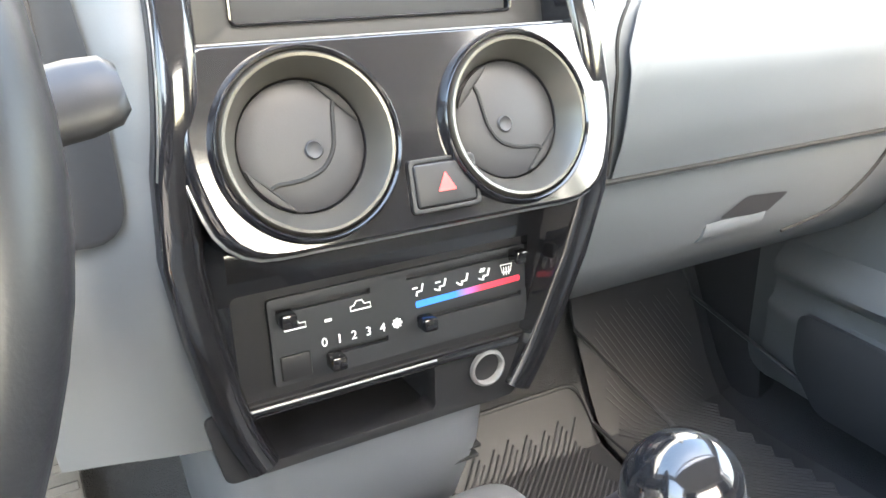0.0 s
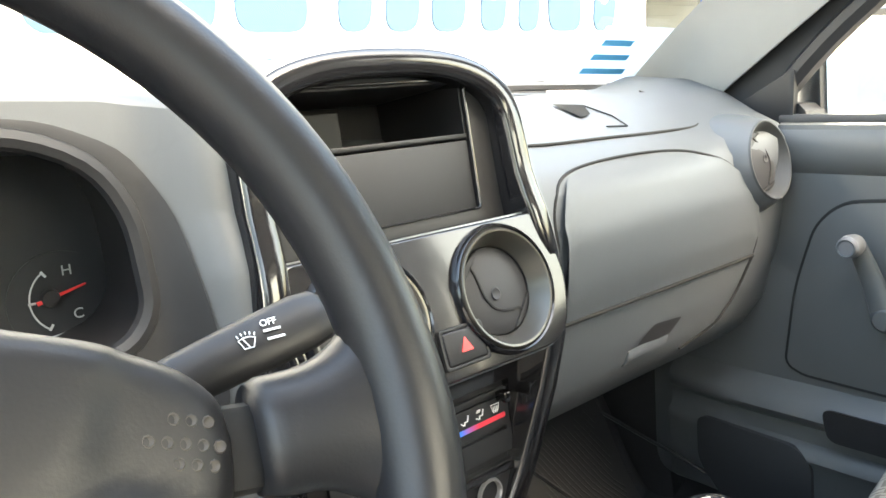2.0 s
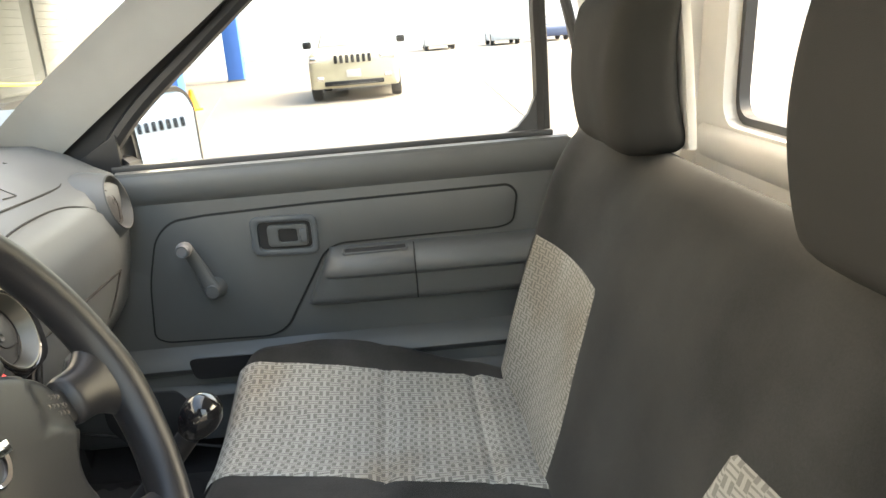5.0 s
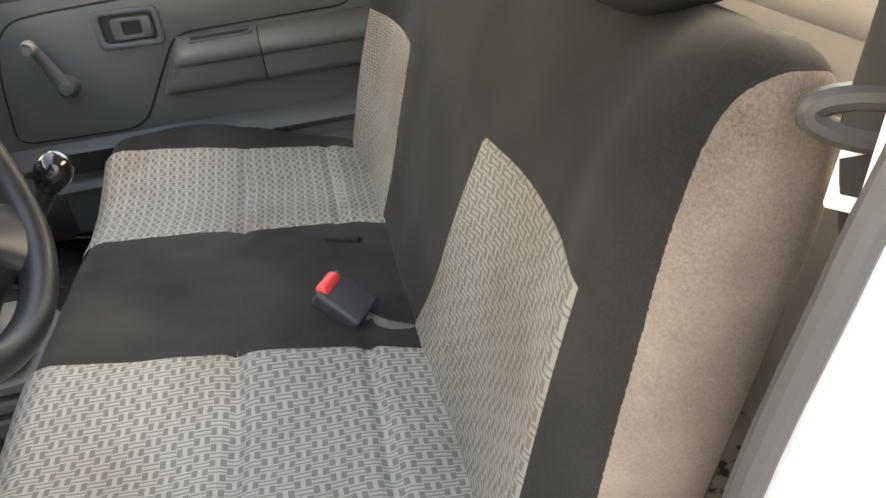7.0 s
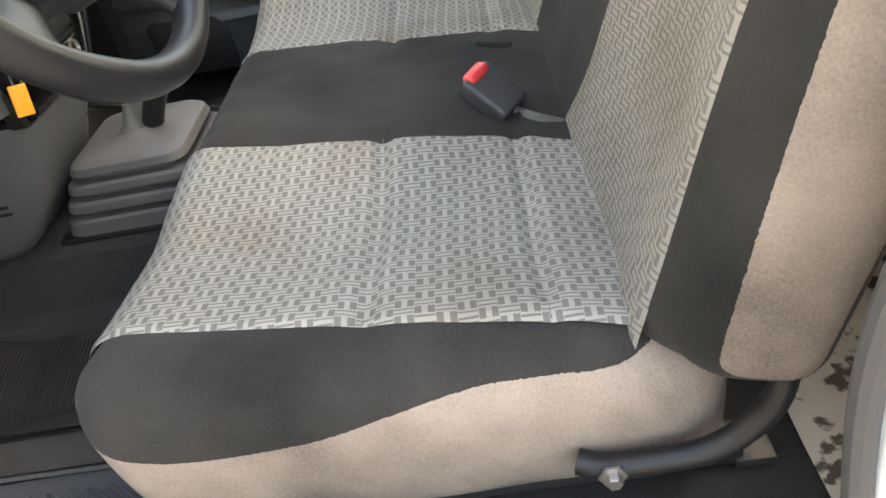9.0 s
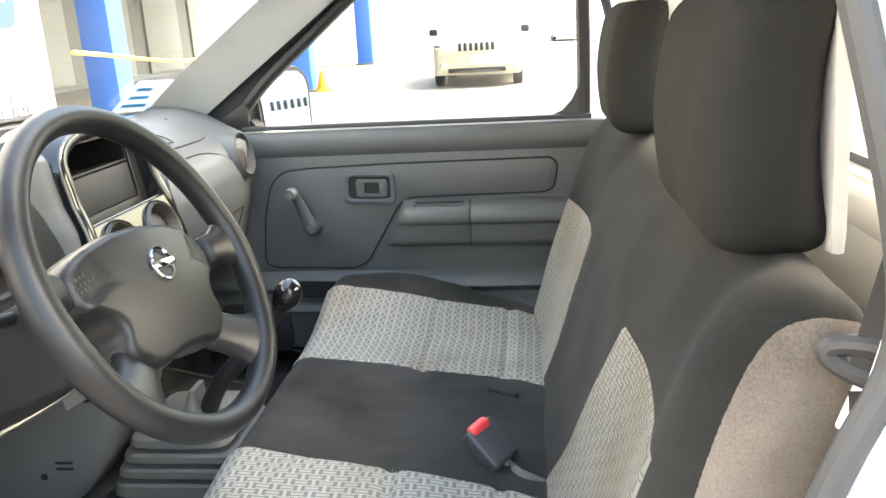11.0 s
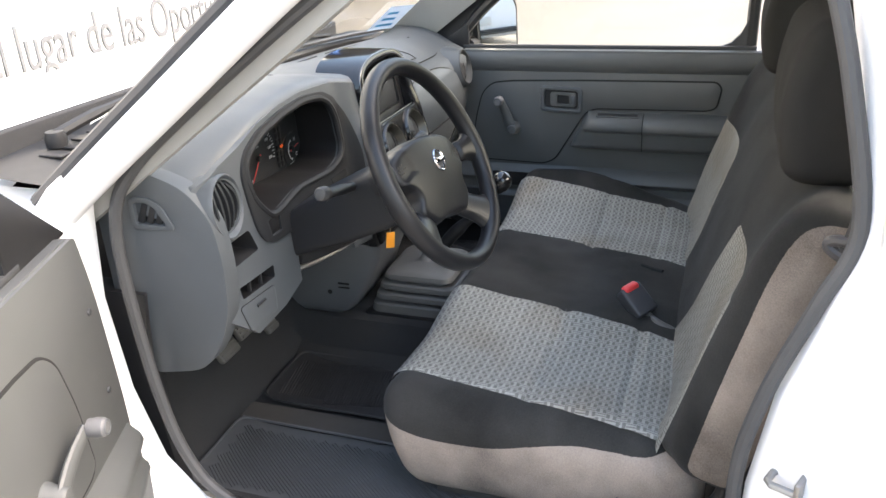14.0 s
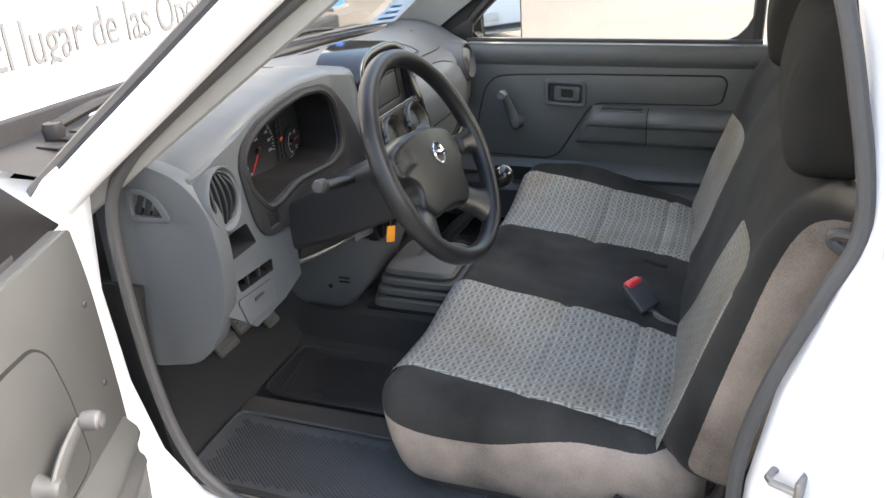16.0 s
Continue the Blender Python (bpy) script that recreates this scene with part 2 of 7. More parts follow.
MATRUBBER = surface("dusty black mat rubber", (0.015, 0.0155, 0.0175), 0.6, grain=300, bump=0.1, mottle=0.25, blotch=5)
DUSTMAT = surface("dust-greyed mat rubber", (0.054, 0.057, 0.062), 0.55, grain=300, bump=0.1, mottle=0.4, blotch=6)
PEDALRUBBER = surface("worn grey pedal rubber", (0.085, 0.082, 0.077), 0.7, grain=300, bump=0.15, mottle=0.3, blotch=30)
MESHGREY = surface("grey boot rubber", (0.085, 0.083, 0.080), 0.6, grain=500, bump=0.1)
CHIPPED, cn_, cl_, cp_ = principled("chipped inner paint")
cc_, ck_, cr_ = cn_.new("ShaderNodeTexCoord"), cn_.new("ShaderNodeTexNoise"), cn_.new("ShaderNodeValToRGB")
ck_.inputs["Scale"].default_value, ck_.inputs["Detail"].default_value = 38, 6
cr_.color_ramp.elements[0].position, cr_.color_ramp.elements[0].color = 0.40, (0.05, 0.038, 0.030, 1)
cr_.color_ramp.elements[1].position, cr_.color_ramp.elements[1].color = 0.46, (0.40, 0.37, 0.33, 1)
cl_.new(cc_.outputs["Object"], ck_.inputs["Vector"]), cl_.new(ck_.outputs["Fac"], cr_.inputs["Fac"]), cl_.new(cr_.outputs["Color"], cp_.inputs["Base Color"])
cp_.inputs["Roughness"].default_value = 0.6
GLASS = glass("clear glass")
MIRROR, mn_, ml_, mp_ = principled("mirror")
mp_.inputs["Metallic"].default_value, mp_.inputs["Roughness"].default_value, mp_.inputs["Base Color"].default_value = 1, 0.02, (0.8, 0.82, 0.82, 1)
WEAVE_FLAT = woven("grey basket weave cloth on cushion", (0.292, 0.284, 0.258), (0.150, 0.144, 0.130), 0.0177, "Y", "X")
# same cloth as the cushion's, its colours darkened for the backrest's shade
WEAVE_UP_SHADED = woven("grey basket weave cloth on backrest, shade in colour", (0.225, 0.221, 0.203), (0.132, 0.129, 0.117), 0.0177, "X", "Z")


# ---- shape helpers ----
def mat4(origin, x, y, z):
    m = Matrix.Identity(4)
    for i, a in enumerate((x, y, z)):
        m.col[i][:3] = Vector(a)
    m.col[3][:3] = Vector(origin)
    return m


def part(name, bm, material, parent=None, label="", smooth=35, xf=None):
    """Link a bmesh as one mesh object, under a thing or a part."""
    if xf is not None:
        bmesh.ops.transform(bm, matrix=xf, verts=bm.verts)
        if xf.determinant() < 0:
            bmesh.ops.reverse_faces(bm, faces=bm.faces)
    me = bpy.data.meshes.new(name)
    bm.to_mesh(me)
    bm.free()
    for one in material if isinstance(material, (list, tuple)) else [material]:
        me.materials.append(one)
    me.polygons.foreach_set("use_smooth", [smooth > 0] * len(me.polygons))
    if smooth > 0:
        me.set_sharp_from_angle(angle=radians(smooth))
    ob = new(name, me)
    if parent is not None:
        ob.parent = parent
    if label:
        ob["label"] = label
    return ob


def thing(name, label, category, group="", kind=""):
    return tagged(new(name), label, category, group, kind)


def merge(bm, tmp, m=None, mi=0):
    if m is not None:
        bmesh.ops.transform(tmp, matrix=m, verts=tmp.verts)
    vs = [bm.verts.new(v.co) for v in tmp.verts]
    tmp.verts.index_update()
    for f in tmp.faces:
        try:
            nf = bm.faces.new([vs[v.index] for v in f.verts])
            nf.material_index = mi
        except ValueError:
            pass
    tmp.free()
    return bm


def box(bm, centre, size, r=0.004, seg=2, m=None, mi=0):
    """A box with rounded edges."""
    t = bmesh.new()
    bmesh.ops.create_cube(t, size=1.0)
    bmesh.ops.scale(t, vec=size, verts=t.verts)
    if r > 0:
        bmesh.ops.bevel(t, geom=t.edges[:], offset=min(r, min(size) * 0.49), segments=seg, profile=0.5, affect="EDGES")
    bmesh.ops.translate(t, vec=centre, verts=t.verts)
    return merge(bm, t, m, mi)


def loft(bm, rings, closed=True, caps=True, mi=0):
    """Skin a list of rings of equally many points."""
    rows = [[bm.verts.new(p) for p in ring] for ring in rings]
    n = len(rows[0])
    made = []
    for a, b in zip(rows, rows[1:]):
        for i in range(n if closed else n - 1):
            j = (i + 1) % n
            try:
                made.append(bm.faces.new((a[i], a[j], b[j], b[i])))
            except ValueError:
                pass
    if caps and closed:
        made.append(bm.faces.new(rows[0][::-1]))
        made.append(bm.faces.new(rows[-1]))
    for f in made:
        f.material_index = mi
    return made


def tidy(bm):
    bmesh.ops.recalc_face_normals(bm, faces=bm.faces)
    return bm


def smooth_line(pts, n=6):
    """A smooth line through points (Catmull-Rom)."""
    pts = [Vector(p) for p in pts]
    ext = [2 * pts[0] - pts[1], *pts, 2 * pts[-1] - pts[-2]]
    out = []
    for a, b, c, d in zip(ext, ext[1:], ext[2:], ext[3:]):
        for k in range(n):
            t = k / n
            out.append(0.5 * ((2 * b) + (c - a) * t + (2 * a - 5 * b + 4 * c - d) * t * t + (3 * b - a - 3 * c + d) * t ** 3))
    return out + [pts[-1]]


def tube(bm, pts, r, seg=10, closed=False, mi=0):
    """A round bar along a line; r may be one radius or one for each point."""
    pts = [Vector(p) for p in pts]
    rs = r if isinstance(r, (list, tuple)) else [r] * len(pts)
    rings, ref = [], None
    for i, p in enumerate(pts):
        a = pts[i - 1] if (i or closed) else p
        b = pts[(i + 1) % len(pts)] if (i + 1 < len(pts) or closed) else p
        d = (b - a).normalized()
        if ref is None:
            ref = d.orthogonal().normalized()
        ref = (ref - d * ref.dot(d)).normalized()
        s = d.cross(ref)
        rings.append([p + rs[i] * (math.cos(k * 2 * math.pi / seg) * ref + math.sin(k * 2 * math.pi / seg) * s) for k in range(seg)])
    if closed:
        loft(bm, rings + [rings[0]], True, False, mi)
        bmesh.ops.remove_doubles(bm, verts=bm.verts, dist=1e-6)
    else:
        loft(bm, rings, True, True, mi)
    return tidy(bm)


def lathe(bm, profile, m=None, seg=40, mi=0, stretch=(1, 1)):
    """Turn (radius, height) points about z, then place by m."""
    t = bmesh.new()
    rings = [[Vector((r * stretch[0] * math.cos(k * 2 * math.pi / seg), r * stretch[1] * math.sin(k * 2 * math.pi / seg), h)) for k in range(seg)] for r, h in profile]
    loft(t, rings, True, False)
    bmesh.ops.remove_doubles(t, verts=t.verts, dist=1e-6)
    tidy(t)
    return merge(bm, t, m, mi)


def round_poly(pts, r, n=5):
    """The outline with its corners rounded; r is one radius or one a corner."""
    pts = [Vector((p[0], p[1])) for p in pts]
    rs = r if isinstance(r, (list, tuple)) else [r] * len(pts)
    out = []
    for i, p in enumerate(pts):
        a, b = pts[i - 1], pts[(i + 1) % len(pts)]
        k = min(rs[i], (a - p).length * 0.48, (b - p).length * 0.48)
        if k < 1e-5:
            out.append(p)
            continue
        s, e = p + (a - p).normalized() * k, p + (b - p).normalized() * k
        for j in range(n + 1):
            t = j / n
            out.append((1 - t) ** 2 * s + 2 * t * (1 - t) * p + t * t * e)
    return out


def plate(bm, outline, holes, thick, m=None, mi=0, chamfer=0.0, bend=None):
    """A flat plate in x, y with holes, from z = 0 down to -thick; bend(x, y) lifts it."""
    t = bmesh.new()
    loops = [outline, *holes]
    edges = []
    for lp in loops:
        vs = [t.verts.new((p[0], p[1], 0)) for p in lp]
        edges += [t.edges.new((vs[i], vs[(i + 1) % len(vs)])) for i in range(len(vs))]
    bmesh.ops.triangle_fill(t, use_beauty=True, use_dissolve=False, edges=edges)
    for f in t.faces:
        if f.normal.z < 0:
            f.normal_flip()
    if thick > 0:
        ext = bmesh.ops.extrude_face_region(t, geom=t.faces[:] )
        vs = [g for g in ext["geom"] if isinstance(g, bmesh.types.BMVert)]
        bmesh.ops.translate(t, vec=(0, 0, -thick), verts=vs)
        tidy(t)
        if chamfer > 0:
            top = [e for e in t.edges if all(abs(v.co.z) < 1e-7 for v in e.verts) and any(abs(f.normal.z) < 0.5 for f in e.link_faces)]
            bmesh.ops.bevel(t, geom=top, offset=chamfer, segments=2, profile=0.5, affect="EDGES", clamp_overlap=True)
    if bend is not None:
        # long edges are split so that the plate can follow the bend
        for _ in range(6):
            far = [e for e in t.edges if e.calc_length() > 0.011]
            bmesh.ops.subdivide_edges(t, edges=far, cuts=1)
            bmesh.ops.triangulate(t, faces=t.faces[:])
        for v in t.verts:
            v.co.z += bend(v.co.x, v.co.y)
    return merge(bm, t, m, mi)


def groove(bm, line, m, width=0.004, depth=0.002, closed=True, mi=0, seg=6):
    """A thin dark joint that follows an outline on a plate."""
    pts = [m @ Vector((p[0], p[1], 0)) for p in line]
    return tube(bm, pts, width / 2, seg, closed, mi)


def circle(cx, cy, r, n=36, ry=None):
    return [Vector((cx + r * math.cos(2 * math.pi * k / n), cy + (ry or r) * math.sin(2 * math.pi * k / n))) for k in range(n)]


def writing(name, text, size, m, material, parent=None, label="", depth=0.0003, align="CENTER"):
    """Letters of the built-in font as a mesh."""
    cu = bpy.data.curves.new(name, "FONT")
    cu.body, cu.size, cu.extrude, cu.align_x, cu.align_y = text, size, depth, align, "CENTER"
    ob = bpy.data.objects.new(name, cu)
    me = bpy.data.meshes.new_from_object(ob)
    bpy.data.objects.remove(ob)
    bpy.data.curves.remove(cu)
    me.transform(m)
    me.materials.clear()
    me.materials.append(material)
    ob = new(name, me)
    if parent is not None:
        ob.parent = parent
    if label:
        ob["label"] = label
    return ob


def grid(bm, nu, nv, f, mi=0):
    """A sheet of quads over u, v in 0..1."""
    vs = [[bm.verts.new(f(i / nu, j / nv)) for j in range(nv + 1)] for i in range(nu + 1)]
    for i in range(nu):
        for j in range(nv):
            bm.faces.new((vs[i][j], vs[i + 1][j], vs[i + 1][j + 1], vs[i][j + 1])).material_index = mi
    return bm


def soft_box(size, r, step, warp):
    """A finely divided box with rounded edges, its points moved by warp(co)."""
    t = bmesh.new()
    hx, hy, hz = (s / 2 for s in size)
    ns = [max(2, round(s / step)) for s in size]
    cache = {}

    def put(a, b, c):
        key = (a, b, c)
        if key not in cache:
            p = Vector((-hx + size[0] * a / ns[0], -hy + size[1] * b / ns[1], -hz + size[2] * c / ns[2]))
            q = Vector((max(-hx + r, min(hx - r, p.x)), max(-hy + r, min(hy - r, p.y)), max(-hz + r, min(hz - r, p.z))))
            d = p - q
            if d.length > 1e-9:
                p = q + d.normalized() * min(r, max(abs(d.x), abs(d.y), abs(d.z)))
            cache[key] = t.verts.new(warp(p))
        return cache[key]

    for ax in range(3):
        u, v = [k for k in range(3) if k != ax]
        for side in (0, ns[ax]):
            for i in range(ns[u]):
                for j in range(ns[v]):
                    quad = []
                    for du, dv in ((0, 0), (1, 0), (1, 1), (0, 1)):
                        k = [0, 0, 0]
                        k[ax], k[u], k[v] = side, i + du, j + dv
                        quad.append(put(*k))
                    if len(set(quad)) == 4:
                        t.faces.new(quad)
    return tidy(t)


def facing(x, y, z, yaw=0, pitch=0):
    """A frame for a flat thing seen from behind (from -y): its x runs to the right, its y up, its z towards the seats."""
    return Matrix.Translation((x, y, z)) @ Matrix.Rotation(radians(yaw), 4, "Z") @ Matrix.Rotation(radians(90 - pitch), 4, "X")


# ---- ground and truck shell ----
GROUND_Z = -0.47
bm = bmesh.new()
grid(bm, 40, 40, lambda u, v: Vector(((u - 0.5) * 600, (v - 0.5) * 600, GROUND_Z)))
tagged(part("ground", bm, CONCRETE), "pale dusty concrete yard in bright light", "ground", kind="structure")

truck = thing("truck_body", "white painted pickup cab shell with open driver side", "truck")


def mirror_x():
    return Matrix.Diagonal((-1, 1, 1, 1))


# cab floor with tunnel
bm = bmesh.new()
sec = [(-0.72, 0.235), (-0.69, 0.20), (-0.64, 0.172), (-0.2, 0.168), (-0.14, 0.20), (-0.11, 0.27), (-0.06, 0.29), (0.06, 0.29), (0.11, 0.27), (0.14, 0.20), (0.2, 0.168), (0.64, 0.172), (0.69, 0.20), (0.72, 0.235)]
rings = []
for y, dz in ((-0.46, 0.0), (0.0, 0.0), (0.5, 0.0), (0.90, 0.0), (0.95, 0.01), (0.98, 0.05), (1.05, 0.19), (1.12, 0.33), (1.2, 0.46)):
    rings.append([Vector((x, y, z + dz * (1.0 if abs(x) < 0.66 else 0.9))) for x, z in sec])
loft(bm, rings, closed=False, caps=False)
floor_part = part("cab_floor", tidy(bm), CARPET, truck, "dark carpeted cab floor with centre tunnel")

bm = bmesh.new()
grid(bm, 20, 8, lambda u, v: Vector((-0.68 + 1.36 * u, -0.41 + 0.30 * v, 0.176 + 0.004 * math.sin(u * 60))))
part("rear_floor", tidy(bm), CHIPPED, floor_part, "chipped painted floor behind the seat")

# firewall, rear panel, roof
bm = bmesh.new()
box(bm, (0, 1.21, 0.62), (1.44, 0.03, 0.5), 0.005)
part("firewall", bm, CARPET, truck)

bm = bmesh.new()
plate(bm, round_poly([(-0.74, 0.15), (0.74, 0.15), (0.74, 1.0), (0.66, 1.27), (-0.66, 1.27), (-0.74, 1.0)], 0.05),
      [round_poly([(-0.60, 0.80), (0.60, 0.80), (0.55, 1.17), (-0.55, 1.17)], 0.06)], 0.05, facing(0, -0.43, 0))
rear = part("rear_panel", bm, INNERPAINT, truck, "off-white painted back wall of the cab")
bm = bmesh.new()
loft(bm, [[Vector((x, y, z)) for y, z in ((-0.43, 0.805), (-0.395, 0.80), (-0.372, 0.79), (-0.366, 0.775), (-0.372, 0.735), (-0.395, 0.715), (-0.41, 0.665), (-0.43, 0.66))] for x in (-0.685, -0.3, 0.3, 0.685)])
part("window_ledge", tidy(bm), INNERPAINT, rear, "pressed ledge under the rear window", smooth=50)
for x in (-0.60, -0.48, -0.36, -0.14, 0.14, 0.36, 0.48, 0.60):
    bm = bmesh.new()
    box(bm, (x, -0.405, 0.50), (0.075, 0.03, 0.29), 0.012, 3)
    part("pressed_rib", bm, INNERPAINT, rear)
bm = bmesh.new()
plate(bm, round_poly([(-0.62, 0.78), (0.62, 0.78), (0.57, 1.19), (-0.57, 1.19)], 0.07),
      [round_poly([(-0.585, 0.815), (0.585, 0.815), (0.535, 1.155), (-0.535, 1.155)], 0.05)], 0.02, facing(0, -0.424, 0))
part("rear_window_seal", bm, BLACKRUBBER, truck)
bm = bmesh.new()
bm.faces.new([bm.verts.new(facing(0, -0.45, 0) @ Vector((p.x, p.y, 0))) for p in round_poly([(-0.6, 0.8), (0.6, 0.8), (0.55, 1.17), (-0.55, 1.17)], 0.06)])
part("rear_window", bm, GLASS, truck).visible_shadow = False

bm = bmesh.new()
rings = []
for y, z, w in ((0.30, 1.245, 0.60), (0.22, 1.27, 0.62), (0.0, 1.285, 0.64), (-0.3, 1.28, 0.64), (-0.44, 1.26, 0.63)):
    top = [Vector((w * math.sin(a), y, z + 0.03 + 0.02 * math.cos(a * 0.9) - 0.05 * abs(math.sin(a)) ** 6)) for a in np.linspace(-math.pi / 2, math.pi / 2, 15)]
    low = [Vector((p.x * 0.97, p.y, p.z - 0.04)) for p in reversed(top)]
    rings.append(top + low)
loft(bm, rings)
part("roof", tidy(bm), [HEADLINER], truck, "white roof with pale headliner")


def pillars(xf):
    # A pillar: bright painted outside, grey trim within
    a_line = [(-0.765, 0.99, 0.74), (-0.752, 0.90, 0.815), (-0.735, 0.76, 0.925), (-0.712, 0.575, 1.07), (-0.69, 0.42, 1.18), (-0.665, 0.27, 1.265)]
    bm = bmesh.new()
    rings, gasket = [], []
    for p in smooth_line(a_line, 4):
        out = Vector((-1, 0, 0.25)).normalized()
        fwd = Vector((0, 0.62, 0.78)).normalized()
        c = p + Vector((0, -0.008, 0.040))
        rings.append([c + out * (0.028 * math.cos(t)) + fwd * (0.027 * math.sin(t)) for t in np.linspace(0, 2 * math.pi, 14, endpoint=False)])
        gasket.append(c + fwd * 0.033 + out * 0.004)
    loft(bm, rings)
    part("a_pillar", tidy(bm), PAINT, truck, "white painted windscreen pillar", xf=xf)
    bm = bmesh.new()
    tube(bm, gasket, 0.0125, 8)
    part("windscreen_gasket", bm, BLACKRUBBER, truck, "black rubber edge of the windscreen", xf=xf)
    bm = bmesh.new()
    rings = []
    for p in smooth_line([(-0.70, 1.02, 0.80), (-0.69, 0.93, 0.865), (-0.672, 0.79, 0.965), (-0.652, 0.60, 1.10), (-0.63, 0.45, 1.205), (-0.61, 0.33, 1.262)], 4):
        c = Vector(p)
        rings.append([c + Vector((-0.020, 0.0, 0.012)), c + Vector((-0.010, -0.050, -0.052)), c + Vector((0.0, -0.048, -0.056)), c + Vector((0.016, -0.022, -0.034)), c + Vector((0.028, 0.004, -0.006)), c + Vector((0.046, 0.03, 0.012)), c + Vector((0.036, 0.030, 0.014)), c + Vector((-0.008, 0.014, 0.020))])
    loft(bm, rings)
    part("pillar_trim", tidy(bm), PILLAR, truck, "grey moulded windscreen pillar trim", smooth=60, xf=xf)
    # hinge post ahead of the door opening and sill
    bm = bmesh.new()
    rings = []
    for p, w in (((-0.755, 0.955, 0.84), 0.03), ((-0.76, 0.97, 0.74), 0.035), ((-0.765, 0.985, 0.6), 0.04), ((-0.765, 0.97, 0.42), 0.04), ((-0.765, 0.93, 0.28), 0.04), ((-0.765, 0.86, 0.20), 0.04), ((-0.765, 0.74, 0.165), 0.03), ((-0.765, 0.5, 0.155), 0.03), ((-0.765, 0.1, 0.155), 0.03), ((-0.765, -0.1, 0.16), 0.03)):
        c = Vector(p)
        rings.append([c + Vector((0.045, 0.0, 0.0)) + Vector((0, w * 0.6, -w * 0.6)), c + Vector((0.045, -w * 0.5, w * 0.5)), c + Vector((-0.02, -w * 0.5, w * 0.5)), c + Vector((-0.035, 0, 0)), c + Vector((-0.035, w * 2, -w * 2)), c + Vector((0.045, w * 2, -w * 2))])
    loft(bm, rings)
    part("door_sill", tidy(bm), PAINT, truck, "white painted door sill and hinge post", smooth=50, xf=xf)
    # B pillar and cab corner
    bm = bmesh.new()
    rings = []
    for z, y, x in ((0.12, -0.085, -0.765), (0.3, -0.075, -0.775), (0.45, -0.078, -0.78), (0.6, -0.100, -0.78), (0.74, -0.140, -0.775), (0.85, -0.168, -0.765), (1.0, -0.145, -0.74), (1.15, -0.115, -0.70), (1.27, -0.11, -0.66)):
        rings.append([Vector((x + 0.075, y - 0.03, z)), Vector((x + 0.07, y + 0.004, z)), Vector((x + 0.045, y - 0.002, z)), Vector((x + 0.022, y - 0.045, z)), Vector((x - 0.012, y - 0.062, z)), Vector((x - 0.035, y - 0.10, z)), Vector((x - 0.03, y - 0.36, z)), Vector((x + 0.03, y - 0.36, z)), Vector((x + 0.06, y - 0.14, z))])
    loft(bm, rings)
    part("b_pillar", tidy(bm), PAINT, truck, "white painted rear door pillar", smooth=50, xf=xf)
    bm = bmesh.new()
    plate(bm, round_poly([(-0.18, 0.2), (-0.43, 0.2), (-0.43, 1.24), (-0.18, 1.24)], 0.02), [], 0.02, mat4((-0.725, 0, 0), (0, 1, 0), (0, 0, 1), (1, 0, 0)))
    part("cab_side_trim", tidy(bm), INNERPAINT, truck, xf=xf)
    # rubber seal round the opening
    loop = smooth_line([(-0.715, -0.078, 0.2), (-0.718, -0.060, 0.45), (-0.722, -0.082, 0.6), (-0.722, -0.128, 0.74), (-0.716, -0.160, 0.84), (-0.70, -0.13, 1.0), (-0.68, -0.095, 1.12), (-0.655, -0.06, 1.21), (-0.635, 0.05, 1.235), (-0.63, 0.25, 1.23), (-0.65, 0.385, 1.19), (-0.68, 0.55, 1.085), (-0.70, 0.757, 0.935), (-0.715, 0.862, 0.845), (-0.72, 0.904, 0.77), (-0.72, 0.913, 0.65), (-0.72, 0.90, 0.46), (-0.72, 0.87, 0.32), (-0.72, 0.81, 0.235), (-0.72, 0.7, 0.205), (-0.72, 0.4, 0.195), (-0.718, 0.05, 0.195)], 6)
    bm = bmesh.new()
    tube(bm, loop, 0.0105, 10, closed=True)
    part("door_seal", bm, RUBBER, truck, "grey rubber door seal", xf=xf)


pillars(None)
pillars(mirror_x())


def kick_panel(s):
    """Moulded side panel of the footwell ahead of the door."""
    bm = bmesh.new()
    rings = []
    for z in np.linspace(0.17, 0.62, 8):
        y0 = 0.905 + 0.02 * math.sin((z - 0.17) / 0.45 * math.pi)
        rings.append([Vector((s * 0.70, y0 - 0.004, z)), Vector((s * 0.668, y0, z)), Vector((s * 0.658, y0 + 0.02, z)), Vector((s * 0.655, y0 + 0.10, z)), Vector((s * 0.645, 1.20, z)), Vector((s * 0.70, 1.20, z))])
    loft(bm, rings)
    part("kick_panel", tidy(bm), DARK, truck, "charcoal plastic footwell side panel", smooth=50)


kick_panel(-1)
kick_panel(1)

# striker on the driver's rear pillar
bm = bmesh.new()
sk = Matrix.Translation((-0.770, -0.136, 0.488)) @ Matrix.Rotation(radians(-24), 4, "Z")
box(bm, (0, 0, 0), (0.046, 0.008, 0.062), 0.003, 2, sk)
tube(bm, [sk @ Vector(p) for p in ((-0.016, 0, 0.012), (-0.016, 0.034, 0.012), (-0.010, 0.040, 0.012), (0.010, 0.040, 0.012), (0.016, 0.034, 0.012), (0.016, 0, 0.012))], 0.005, 8)
for z in (-0.02, 0.0):
    tube(bm, [sk @ Vector((0.0, 0.003, z)), sk @ Vector((0.0, 0.009, z))], 0.007, 6)
tagged(part("door_striker", bm, STEEL, truck), "steel striker loop bolted to the pillar")

